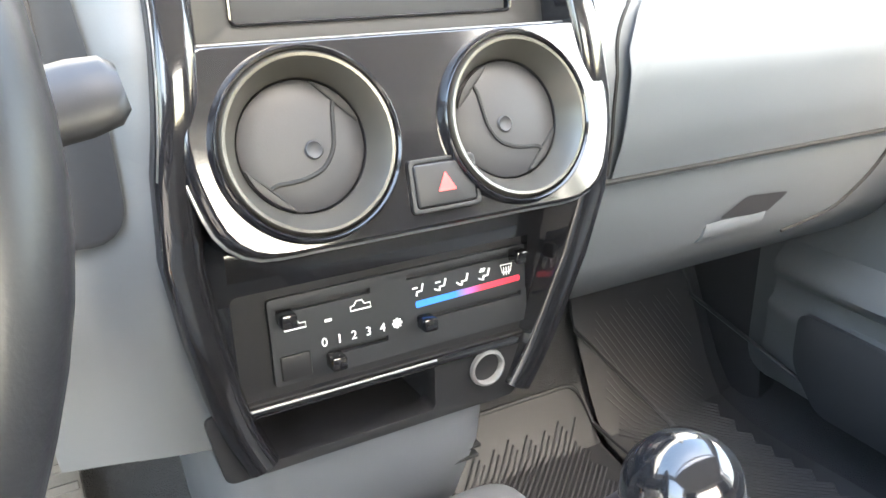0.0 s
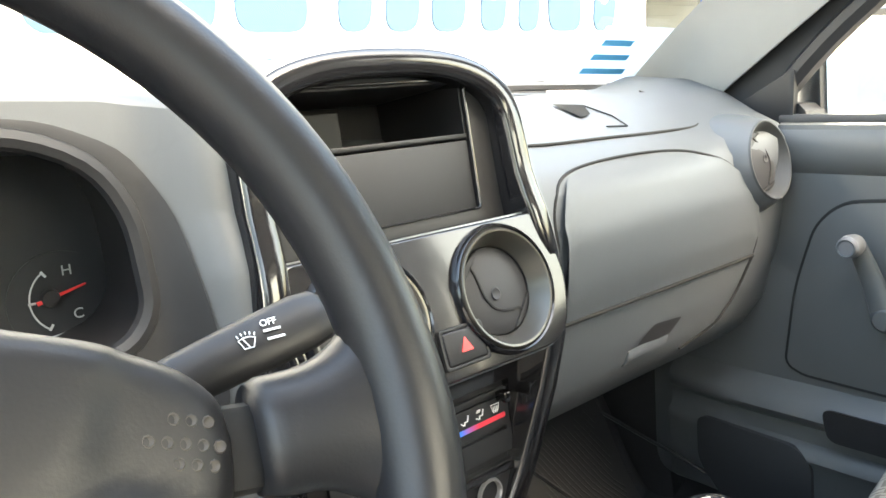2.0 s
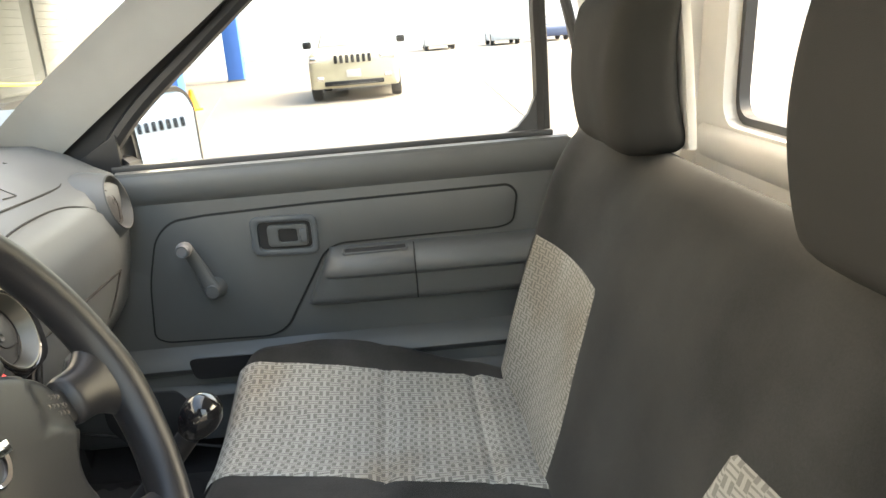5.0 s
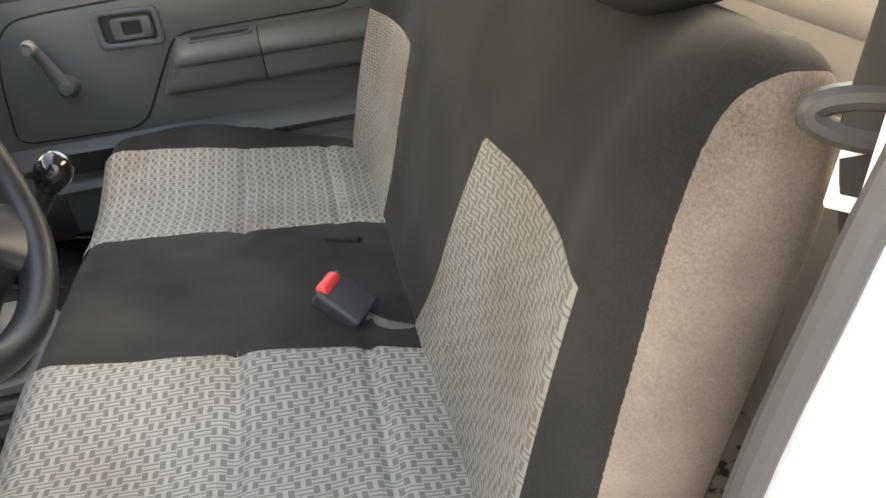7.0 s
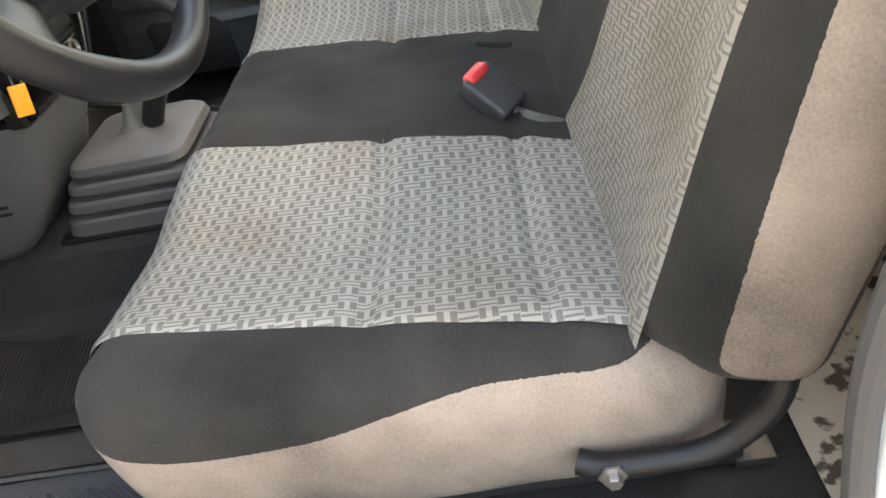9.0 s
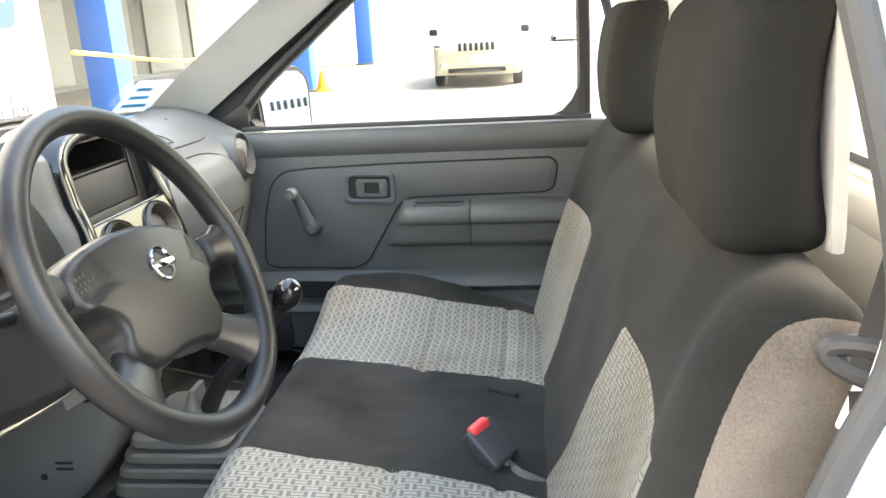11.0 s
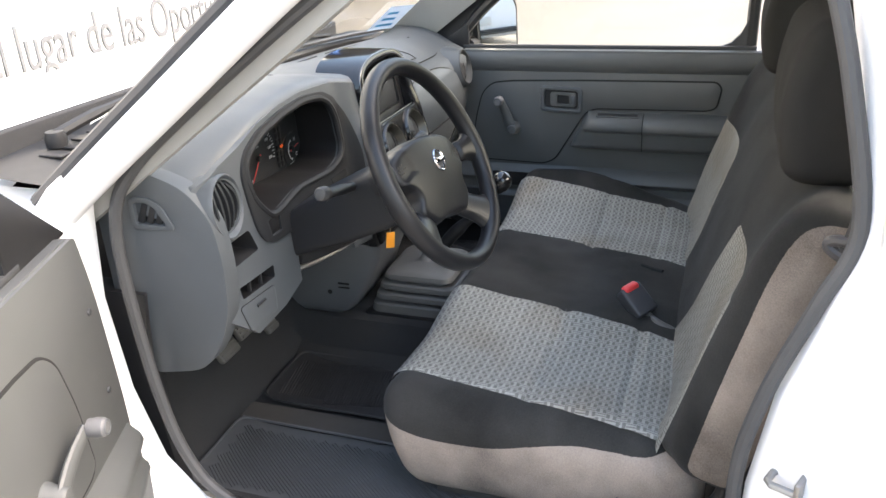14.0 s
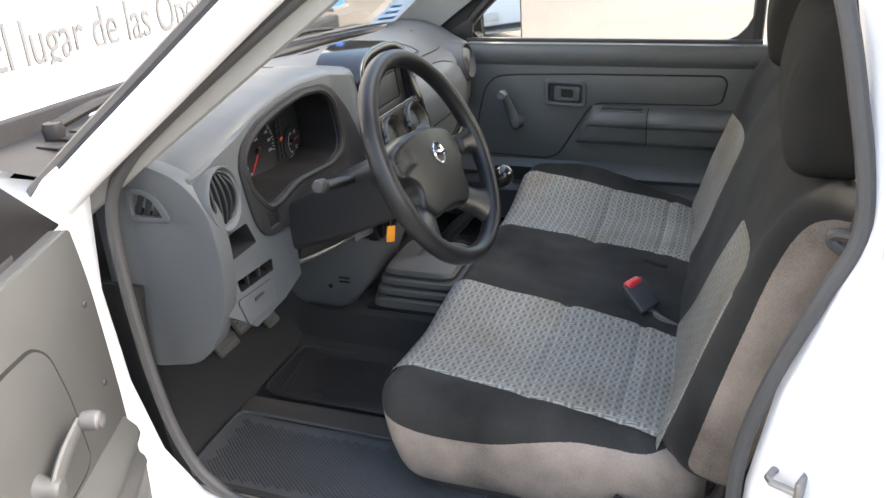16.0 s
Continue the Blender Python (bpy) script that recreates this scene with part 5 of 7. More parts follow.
dv = round_vent(facing(vent_c[0], FY(0.76) - 0.004, vent_c[1], 8, 6), 0.052, DASH, dash)
open_barrel(facing(vent_c[0], FY(0.76) - 0.004, vent_c[1], 8, 6), 0.052, dv)
pv_m = facing(0.589, 0.723, 0.756, 0, 13)
pv = round_vent(pv_m, 0.049, VENTRING, dash)
closed_barrel(pv_m @ Matrix.Translation((0, 0, -0.006)), 0.049, pv, 60)
bm = bmesh.new()
lathe(bm, [(0.0515, 0.003), (0.055, -0.003), (0.058, -0.010), (0.062, -0.020), (0.068, -0.034), (0.072, -0.05)], pv_m, 48)
part("vent_pod", tidy(bm), DASH, pv, "flared grey housing of the vent", smooth=60)

# ---- centre stack ----
stack = thing("centre_stack", "glossy black centre console with radio slot, vents and heater", "console")
stack.location = (0.006, -0.006, -0.004)
# outer shell: rings over height, swelling round the vents
def half(z):
    """Half width of the stack at a height."""
    if z < 0.835:
        return float(np.interp(z, [0.48, 0.51, 0.54, 0.60, 0.65, 0.70, 0.74, 0.78, 0.835], [0.112, 0.125, 0.134, 0.146, 0.153, 0.151, 0.145, 0.141, 0.1390]))
    return 0.1390 * max(0.0, 1 - ((z - 0.835) / 0.074) ** 2.6) ** (1 / 2.6)


side_pts = [Vector((-half(z), z)) for z in np.linspace(0.483, 0.835, 22)]
arch_pts = [Vector((-0.1390 * abs(math.cos(a)) ** (2 / 2.6) * (1 if math.cos(a) > 0 else -1), 0.835 + 0.074 * math.sin(a) ** (2 / 2.6))) for a in np.linspace(0, math.pi, 32)][1:-1]
shell_path = side_pts + arch_pts + [Vector((-p.x, p.y)) for p in reversed(side_pts)]


def sweep(path, section):
    """Rings along the stack's outline; the section gives (inwards, towards the back) pairs."""
    rings = []
    for i, p in enumerate(path):
        d = (path[min(i + 1, len(path) - 1)] - path[max(i - 1, 0)]).normalized()
        inn = Vector((d.y, -d.x))
        rings.append([Vector((p.x + inn.x * a, stack_y(p.y) + b, p.y + inn.y * a)) for a, b in section])
    return rings


bm = bmesh.new()
loft(bm, sweep(shell_path, [(0.0, 0.11), (0.0, 0.007), (0.0012, 0.0025), (0.004, 0.0), (0.010, -0.0012), (0.016, -0.0012), (0.0205, 0.001), (0.0228, 0.006), (0.0235, 0.10)]))
part("shell", tidy(bm), GLOSS, stack, "glossy black surround", smooth=50)
# added thin line that draws the highlight along the shell's edge
bm = bmesh.new()
tube(bm, [r[0] for r in sweep(shell_path[13:-13], [(0.0010, 0.0030)])], 0.0007, 6)
part("edge_highlight", bm, EDGE, stack)

# radio plate with slot and pocket
radio_m = facing(0, 0.748, 0.776, 0, 8)
bm = bmesh.new()
zz = [(-0.140, -0.03), (0.140, -0.03), (0.130, 0.06), (0.122, 0.088), (0.095, 0.118), (-0.095, 0.118), (-0.122, 0.088), (-0.130, 0.06)]
slot_box = round_poly([(-0.093, -0.005), (0.093, -0.005), (0.0925, 0.1065), (-0.0925, 0.1065)], 0.004)
plate(bm, round_poly(zz, 0.012), [slot_box], 0.01, radio_m @ Matrix.Translation((0, 0, 0.003)), chamfer=0.002)
radio = part("radio_plate", tidy(bm), BLACK, stack, "black radio surround")
bm = bmesh.new()
tube(bm, [radio_m @ Vector((p.x, p.y, 0.0035)) for p in slot_box], 0.0012, 6, closed=True)
part("radio_bezel", bm, GLOSS, radio)
bm = bmesh.new()
box(bm, (0, 0.025, -0.004), (0.183, 0.059, 0.008), 0.0015, 2, radio_m)
part("blanking_plate", bm, MATTE, radio, "plain matt black blanking plate")
for c, s in (((0, 0.0575, -0.06), (0.183, 0.003, 0.12)), ((0, 0.105, -0.06), (0.183, 0.003, 0.12)), ((-0.091, 0.08, -0.06), (0.003, 0.05, 0.12)), ((0.091, 0.08, -0.06), (0.003, 0.05, 0.12)), ((0, 0.08, -0.119), (0.183, 0.05, 0.003)), ((-0.045, 0.078, -0.085), (0.09, 0.03, 0.06))):
    bm = bmesh.new()
    box(bm, c, s, 0.0005, 1, radio_m)
    part("pocket_wall", bm, BLACK, radio)
bm = bmesh.new()
box(bm, (0, 0.0585, -0.002), (0.184, 0.004, 0.006), 0.001, 2, radio_m)
part("pocket_lip", bm, BLACK, radio)

# vent panel: swollen plate, silver rings, hazard switch
vp_m = facing(0, 0.694, 0.7115, 0, 19)
bm = bmesh.new()
vp = round_poly([(-0.124, -0.059), (0.130, -0.059), (0.148, 0.0), (0.134, 0.060), (-0.132, 0.060), (-0.140, 0.0)], [0.03, 0.03, 0.02, 0.012, 0.012, 0.02])
front = [Vector((p.x * 0.955, p.y * 0.93)) for p in vp]
plate(bm, front, [circle(-0.070, 0.001, 0.047, 40), circle(0.066, 0.001, 0.047, 40)], 0.03, vp_m)
skirt = [[vp_m @ Vector((p.x * (0.955 + 0.045 * math.sin(a)), p.y * (0.93 + 0.05 * math.sin(a)), -0.013 * (1 - math.cos(a)))) for p in vp] for a in np.linspace(0, math.pi / 2, 9)]
skirt += [[vp_m @ Vector((p.x * 0.985, p.y * 0.98, -0.055)) for p in vp]]
loft(bm, skirt, True, False)
vpan = part("vent_panel", tidy(bm), GLOSS, stack, "glossy black vent panel", smooth=50)
bm = bmesh.new()
tube(bm, [vp_m @ Vector((p.x * 0.998, p.y * 0.978, -0.009)) for p in vp], 0.0013, 6, closed=True)
part("edge_highlight", bm, EDGE, vpan)
for cx, flip in ((-0.070, 1), (0.066, -1)):
    m = vp_m @ Matrix.Translation((cx, 0.001, 0.002))
    ring = round_vent(m, 0.0475, SILVER, vpan)
    closed_barrel(m @ Matrix.Translation((0, 0, -0.0085)), 0.0475, ring, 0, flip)
    bm = bmesh.new()
    lathe(bm, [(0.0500, -0.006), (0.0508, 0.0035), (0.0522, 0.0048), (0.0536, 0.0030), (0.0552, -0.0035), (0.0568, -0.016)], m, 56)
    part("outer_ring", tidy(bm), GLOSS, ring)
hz = vp_m @ Matrix.Translation((0.008, -0.033, 0.003))
bm = bmesh.new()
plate(bm, round_poly([(-0.0235, -0.015), (0.0235, -0.015), (0.0225, 0.017), (-0.0225, 0.017)], 0.004), [round_poly([(-0.0205, -0.012), (0.0205, -0.012), (0.0198, 0.014), (-0.0198, 0.014)], 0.003)], 0.004, hz, chamfer=0.001)
hs = part("hazard_frame", tidy(bm), BLACK, vpan)
bm = bmesh.new()
box(bm, (0, 0.001, -0.0025), (0.040, 0.026, 0.007), 0.002, 3, hz)
part("hazard_switch", bm, BLACK, hs, "black hazard switch")
bm = bmesh.new()
plate(bm, round_poly([(-0.0062, -0.0045), (0.0062, -0.0045), (0, 0.0068)], 0.001), [], 0.0006, hz @ Matrix.Translation((0.0, 0.001, 0.0016)))
part("hazard_triangle", bm, SALMON, hs, "red triangle")

# heater panel
hv_m = facing(0, 0.742, 0.571, 0, 6)
bm = bmesh.new()
plate(bm, round_poly([(-0.126, -0.047), (0.130, -0.047), (0.143, 0.066), (-0.143, 0.066)], 0.008), [round_poly([(-0.112, -0.040), (0.124, -0.040), (0.130, 0.038), (-0.112, 0.038)], 0.006)], 0.02, hv_m @ Matrix.Translation((0, 0, 0.006)), chamfer=0.004)
hvp = part("heater_surround", tidy(bm), GLOSS, stack, "glossy black heater surround")
bm = bmesh.new()
tube(bm, [hv_m @ Vector(p) for p in ((-0.110, -0.041, 0.007), (-0.07, -0.0412, 0.007), (-0.02, -0.0415, 0.0066), (0.03, -0.0417, 0.0058))], 0.0009, 6)
part("edge_highlight", bm, EDGE, hvp)
bm = bmesh.new()
plate(bm, round_poly([(-0.112, -0.040), (0.124, -0.040), (0.130, 0.038), (-0.112, 0.038)], 0.006), [], 0.004, hv_m @ Matrix.Translation((0, 0, -0.002)))
part("heater_bed", bm, BLACK, hvp)
bm = bmesh.new()
ctl = round_poly([(-0.088, -0.031), (0.113, -0.031), (0.113, 0.030), (-0.088, 0.030)], 0.003)
tracks = [[(-0.083, 0.0235), (-0.016, 0.0235), (-0.016, 0.0195), (-0.083, 0.0195)], [(0.012, 0.0265), (0.100, 0.0265), (0.100, 0.0225), (0.012, 0.0225)], [(-0.050, -0.0145), (-0.005, -0.0145), (-0.005, -0.0185), (-0.050, -0.0185)], [(0.018, -0.006), (0.108, -0.006), (0.108, -0.010), (0.018, -0.010)]]
plate(bm, ctl, [[Vector(p) for p in tr] for tr in tracks], 0.004, hv_m @ Matrix.Translation((0, 0, 0.002)), chamfer=0.0006)
ctlp = part("control_plate", tidy(bm), MATTE, hvp, "matt black heater control plate")
for tx, ty in ((-0.078, 0.0175), (0.102, 0.0245), (-0.047, -0.020), (0.023, -0.0095)):
    bm = bmesh.new()
    box(bm, (tx, ty, 0.009), (0.011, 0.010, 0.014), 0.002, 2, hv_m)
    part("slider_knob", bm, GLOSS, ctlp)
bm = bmesh.new()
box(bm, (-0.073, -0.019, 0.0025), (0.021, 0.018, 0.003), 0.002, 2, hv_m)
part("push_button", bm, BLACK, ctlp)
for k, ch in enumerate("01234"):
    writing("fan_number", ch, 0.0088, hv_m @ Matrix.Translation((-0.052 + 0.0108 * k, -0.0078, 0.0022)), WHITEINK, ctlp)
bm = bmesh.new()
for k in range(4):
    box(bm, (0.0025, -0.0070, 0.0022), (0.0015, 0.0075, 0.0004), 0, 1, hv_m @ Matrix.Translation((0, 0, 0)) @ Matrix.Translation((0.0025, -0.007, 0)) @ Matrix.Rotation(radians(45 * k), 4, "Z") @ Matrix.Translation((-0.0025, 0.007, 0)))
part("fan_symbol", bm, WHITEINK, ctlp, smooth=0)


def airflow_symbol(x, y, kind):
    """A seated outline with arrows, or a windscreen, as on heater panels."""
    bm = bmesh.new()
    z = 0.0024
    if kind == 4:
        tube(bm, [hv_m @ Vector((x + a, y + b, z)) for a, b in ((-0.005, 0.004), (0.005, 0.004), (0.0035, -0.002), (-0.0035, -0.002))], 0.0005, 5, closed=True)
        for a in (-0.0022, 0, 0.0022):
            tube(bm, [hv_m @ Vector((x + a, y - 0.004, z)), hv_m @ Vector((x + a, y + 0.002, z))], 0.0005, 5)
    else:
        tube(bm, [hv_m @ Vector((x + a, y + b, z)) for a, b in ((0.0035, 0.0042), (0.002, -0.001), (-0.0015, -0.0012), (-0.002, -0.004))], 0.0008, 5)
        for a, b in {0: [((-0.005, 0.002), (-0.001, 0.002))], 1: [((-0.005, 0.0025), (-0.001, 0.0025)), ((-0.006, -0.002), (-0.003, -0.0035))], 2: [((-0.006, -0.001), (-0.003, -0.0035))], 3: [((-0.005, 0.003), (-0.001, 0.003)), ((-0.004, 0.0045), (0.0, 0.0045)), ((-0.006, -0.002), (-0.003, -0.0035))]}[kind]:
            tube(bm, [hv_m @ Vector((x + a[0], y + a[1], z)), hv_m @ Vector((x + b[0], y + b[1], z))], 0.0007, 5)
    part("airflow_symbol", bm, WHITEINK, ctlp, smooth=0)


for k in range(5):
    airflow_symbol(0.021 + 0.0185 * k, 0.0135, k)
bm = bmesh.new()
for x, y in ((-0.071, 0.0095), (-0.024, 0.0125)):
    tube(bm, [hv_m @ Vector((x + a, y + b, 0.0024)) for a, b in ((-0.0075, -0.0025), (0.0075, -0.0025), (0.007, 0.001), (0.003, 0.001), (0.001, 0.004), (-0.003, 0.004), (-0.005, 0.001), (-0.0075, 0.0005))], 0.0005, 5, closed=True)
box(bm, (-0.048, 0.0075, 0.0022), (0.005, 0.002, 0.0004), 0, 1, hv_m)
part("car_symbol", bm, WHITEINK, ctlp, smooth=0)
temp, tn_, tl_, tp_ = principled("blue to red print")
tc_, ts_, tr_ = tn_.new("ShaderNodeTexCoord"), tn_.new("ShaderNodeSeparateXYZ"), tn_.new("ShaderNodeValToRGB")
tm_ = tn_.new("ShaderNodeMapRange")
tm_.inputs["From Min"].default_value, tm_.inputs["From Max"].default_value = 0.02, 0.108
tl_.new(tc_.outputs["Object"], ts_.inputs[0]), tl_.new(ts_.outputs["X"], tm_.inputs["Value"]), tl_.new(tm_.outputs[0], tr_.inputs["Fac"]), tl_.new(tr_.outputs["Color"], tp_.inputs["Base Color"])
tr_.color_ramp.elements[0].color, tr_.color_ramp.elements[0].position = (0.03, 0.2, 0.8, 1), 0.35
tr_.color_ramp.elements[1].color, tr_.color_ramp.elements[1].position = (0.75, 0.04, 0.07, 1), 0.6
bm = bmesh.new()
plate(bm, round_poly([(0.018, -0.003), (0.107, -0.001), (0.107, 0.0035), (0.018, 0.002)], 0.0015), [], 0.0005, hv_m @ Matrix.Translation((0, 0.0035, 0.0024)))
part("temperature_band", bm, temp, ctlp, "printed blue to red band")

for s in (-1, 1):
    bm = bmesh.new()
    zs = [0.487 + 0.018 * i for i in range(11)]
    cheek = [Vector((s * (half(z) - 0.010), z)) for z in zs] + [Vector((s * 0.112, 0.667)), Vector((s * 0.112, 0.487))]
    plate(bm, cheek if s > 0 else cheek[::-1], [], 0.012, facing(0, 0.7395, 0))
    part("stack_cheek", tidy(bm), GLOSS, stack, "glossy black side of the console")

# ash tray opening, lighter socket, lower box
lo_m = facing(0, 0.736, 0.505, 0, 2)
bm = bmesh.new()
plate(bm, round_poly([(-0.128, -0.026), (0.10, -0.026), (0.125, 0.028), (-0.138, 0.028)], 0.008), [round_poly([(-0.108, -0.018), (0.030, -0.018), (0.030, 0.022), (-0.112, 0.022)], 0.006)], 0.02, lo_m @ Matrix.Translation((0, 0, 0.002)), chamfer=0.002)
lop = part("tray_surround", tidy(bm), BLACK, stack)
for c, s in (((-0.04, 0.002, -0.10), (0.15, 0.05, 0.004)), ((-0.04, -0.020, -0.05), (0.15, 0.004, 0.1)), ((-0.113, 0.002, -0.05), (0.004, 0.046, 0.1)), ((0.032, 0.002, -0.05), (0.004, 0.046, 0.1))):
    bm = bmesh.new()
    box(bm, c, s, 0.001, 1, lo_m)
    part("tray_wall", bm, BLACK, lop)
m = lo_m @ Matrix.Translation((0.074, 0.006, 0.004))
bm = bmesh.new()
lathe(bm, [(0.0115, -0.02), (0.0118, 0.002), (0.0128, 0.0035), (0.0145, 0.003), (0.0152, 0.0)], m, 28)
lt = part("lighter_ring", tidy(bm), STEEL, lop, "chromed lighter socket ring")
bm = bmesh.new()
lathe(bm, [(0.0, -0.015), (0.0115, -0.015), (0.0115, -0.014), (0, -0.014)], m, 20)
part("lighter_well", bm, GAP, lt)
bm = bmesh.new()
rings = []
for z, y, w0, w1 in ((0.482, 0.736, -0.122, 0.086), (0.44, 0.742, -0.122, 0.086), (0.36, 0.775, -0.12, 0.085), (0.30, 0.82, -0.118, 0.085), (0.285, 0.84, -0.112, 0.08)):
    rings.append([Vector((w0, y + 0.2, z)), Vector((w0, y + 0.02, z)), Vector((w0 + 0.012, y + 0.003, z)), Vector((w0 + 0.03, y, z)), Vector((w1 - 0.03, y, z)), Vector((w1 - 0.012, y + 0.003, z)), Vector((w1, y + 0.02, z)), Vector((w1, y + 0.2, z))])
loft(bm, rings)
lb = part("lower_box", tidy(bm), surface("slate plastic", (0.075, 0.080, 0.088), 0.5, bump=0.1), stack, "slate grey lower console box", smooth=50)
for s in (0, 1):
    bm = bmesh.new()
    box(bm, (0.068, 0.757 + 0.003 * s, 0.425 - 0.012 * s), (0.03, 0.012, 0.004), 0.001, 1)
    part("side_slit", bm, GAP, lb)
    bm = bmesh.new()
    box(bm, (-0.121, 0.835, 0.372 - 0.011 * s), (0.004, 0.03, 0.004), 0.001, 1)
    part("side_slit", bm, GAP, lb)
bm = bmesh.new()
lathe(bm, [(0.0, 0.001), (0.006, 0.001), (0.006, 0)], mat4((-0.1195, 0.875, 0.345), (0, 1, 0), (0, 0, -1), (-1, 0, 0)), 14)
part("screw_hole", bm, GAP, lb)


# ---- steering ----
WC, WR, WT = Vector((-0.405, 0.468, 0.779)), 0.184, 26.1
wm = Matrix.Translation(WC) @ Matrix.Rotation(radians(-2.1), 4, "Z") @ Matrix.Rotation(radians(90 - WT), 4, "X")   # x right, y up the rim, z to the driver
wheel = thing("steering_wheel", "worn black four-spoke steering wheel with plain round badge", "steering wheel")
wheel.location = (0.007, 0.004, 0.004)
bm = bmesh.new()
rings = []
N = 96
for k in range(N):
    a = 2 * math.pi * k / N
    rr = Vector((math.cos(a), math.sin(a), 0))
    fat = 0.0172 + 0.0015 * sum(math.exp(-((a - b + math.pi) % (2 * math.pi) - math.pi) ** 2 / 0.03) for b in (-0.14, 3.28, 4.10, 5.32))
    rings.append([wm @ (rr * (WR + fat * 0.88 * math.cos(t)) + Vector((0, 0, fat * math.sin(t)))) for t in np.linspace(0, 2 * math.pi, 16, endpoint=False)])
loft(bm, rings + [rings[0]], True, False)
bmesh.ops.remove_doubles(bm, verts=bm.verts, dist=1e-6)
part("rim", tidy(bm), WHEEL, wheel, "polished worn rim", smooth=60)


DIMPLE = surface("worn dimple", (0.045, 0.038, 0.032), 0.6, bump=0)
tm = wm @ Matrix.Rotation(radians(-9), 4, "Z")   # the wheel stands turned a little clockwise


def pad_height(x, y):
    """Domed face of the centre pad, stepped down where the thumbs press."""
    w = min(1.0, max(0.0, (abs(x) - 0.078 - 2.2 * max(0.0, -y) - 6.0 * y * y) / 0.008))
    return 0.006 - 0.8 * (x * x + y * y) - 0.0028 * w * w * (3 - 2 * w)


def spoke(a0, w0, a1, w1, r0, z0, flare):
    bm = bmesh.new()
    rings = []
    for k in np.linspace(0, 1, 14):
        a = radians(a0 + (a1 - a0) * k)
        r = r0 + (WR - r0) * k
        w = w0 * (1 - k) + w1 * k + flare * (max(0, k - 0.2) / 0.8) ** 2.6
        z = z0 * (1 - k) ** 1.2 - 0.003 * k
        c = Vector((r * math.cos(a), r * math.sin(a), z))
        d = Vector((-math.sin(a), math.cos(a), 0))
        e = 0.92 if k == 0 else 1.0
        rings.append([tm @ (c + d * (e * w * math.copysign(abs(math.cos(t)) ** 0.8, math.cos(t))) + Vector((0, 0, e * 0.0135 * math.sin(t)))) for t in np.linspace(0, 2 * math.pi, 18, endpoint=False)])
    loft(bm, rings)
    part("spoke", tidy(bm), WHEEL, wheel, smooth=60)


for a0, a1 in ((3.0, 2.5), (177.0, 177.5)):
    spoke(a0, 0.0205, a1, 0.0215, 0.1345, -0.019, 0.036)
for a0, a1 in ((-48, -43), (228, 223)):
    spoke(a0, 0.029, a1, 0.030, 0.108, -0.026, 0.026)
# hub pad
half_pad = [(0.0, 0.056), (0.05, 0.053), (0.09, 0.044), (0.115, 0.034), (0.128, 0.022), (0.1305, 0.004), (0.127, -0.013), (0.112, -0.022), (0.097, -0.033), (0.090, -0.050), (0.097, -0.066), (0.094, -0.080), (0.072, -0.098), (0.052, -0.101), (0.03, -0.096)]
hub = round_poly(half_pad + [(0.0, -0.094)] + [(-x, y) for x, y in half_pad[:0:-1]], 0.009, 4)
bm = bmesh.new()
rings = []
for s, drop in ((0.97, 0.056), (1.0, 0.036), (1.0, 0.020), (0.993, 0.013), (0.978, 0.007), (0.955, 0.003), (0.925, 0.001), (0.89, 0.0), (0.85, 0), (0.80, 0), (0.75, 0), (0.70, 0), (0.65, 0), (0.58, 0), (0.48, 0), (0.36, 0), (0.22, 0), (0.10, 0), (0.01, 0)):
    rings.append([tm @ Vector((p.x * s, -0.018 + (p.y + 0.018) * s, pad_height(p.x * s, -0.018 + (p.y + 0.018) * s) - drop)) for p in hub])
loft(bm, rings)
pad = part("hub_pad", tidy(bm), WHEEL, wheel, "smooth black centre pad", smooth=50)
for s in (-1, 1):
    # dark core that shows in the joint between the pad and its spokes
    bm = bmesh.new()
    box(bm, (s * 0.130, 0.005, -0.026), (0.022, 0.030, 0.024), 0.006, 2, tm)
    part("pad_joint", bm, GAP, wheel)
    bm = bmesh.new()
    box(bm, (0, 0, 0), (0.020, 0.044, 0.022), 0.006, 2, tm @ Matrix.Translation((s * 0.075, -0.082, -0.030)) @ Matrix.Rotation(radians(-48 * s), 4, "Z"))
    part("pad_joint", bm, GAP, wheel)
    for i, j in [(i, j) for i in range(-2, 3) for j in range(-1, 2)]:
        if abs(i) + abs(j) < 3:
            x, y = s * (0.1085 + i * 0.0056 + 0.0028 * (j % 2)), 0.0085 + j * 0.0068 - 0.0012 * i
            part("thumb_dimple", tidy(lathe(bmesh.new(), [(0.0, 0.0001), (0.0013, 0.0002), (0.0017, 0.0005), (0.0021, 0.0003), (0.0023, -0.0006)], tm @ Matrix.Translation((x, y, pad_height(x, y) - 0.0002)), 9)), DIMPLE, pad)
bm = bmesh.new()
lathe(bm, [(0.0140, -0.001), (0.0148, 0.002), (0.0170, 0.003), (0.0182, 0.001), (0.0182, -0.002)], tm @ Matrix.Translation((0.004, 0.004, 0.0062)), 36, stretch=(1.0, 1.15))
badge = part("badge", tidy(bm), CHROME, pad, "plain chromed ring badge with a bar")
bm = bmesh.new()
box(bm, (0.004, 0.004, 0.0082), (0.044, 0.0085, 0.003), 0.001, 2, tm)
part("badge_bar", bm, CHROME, badge)

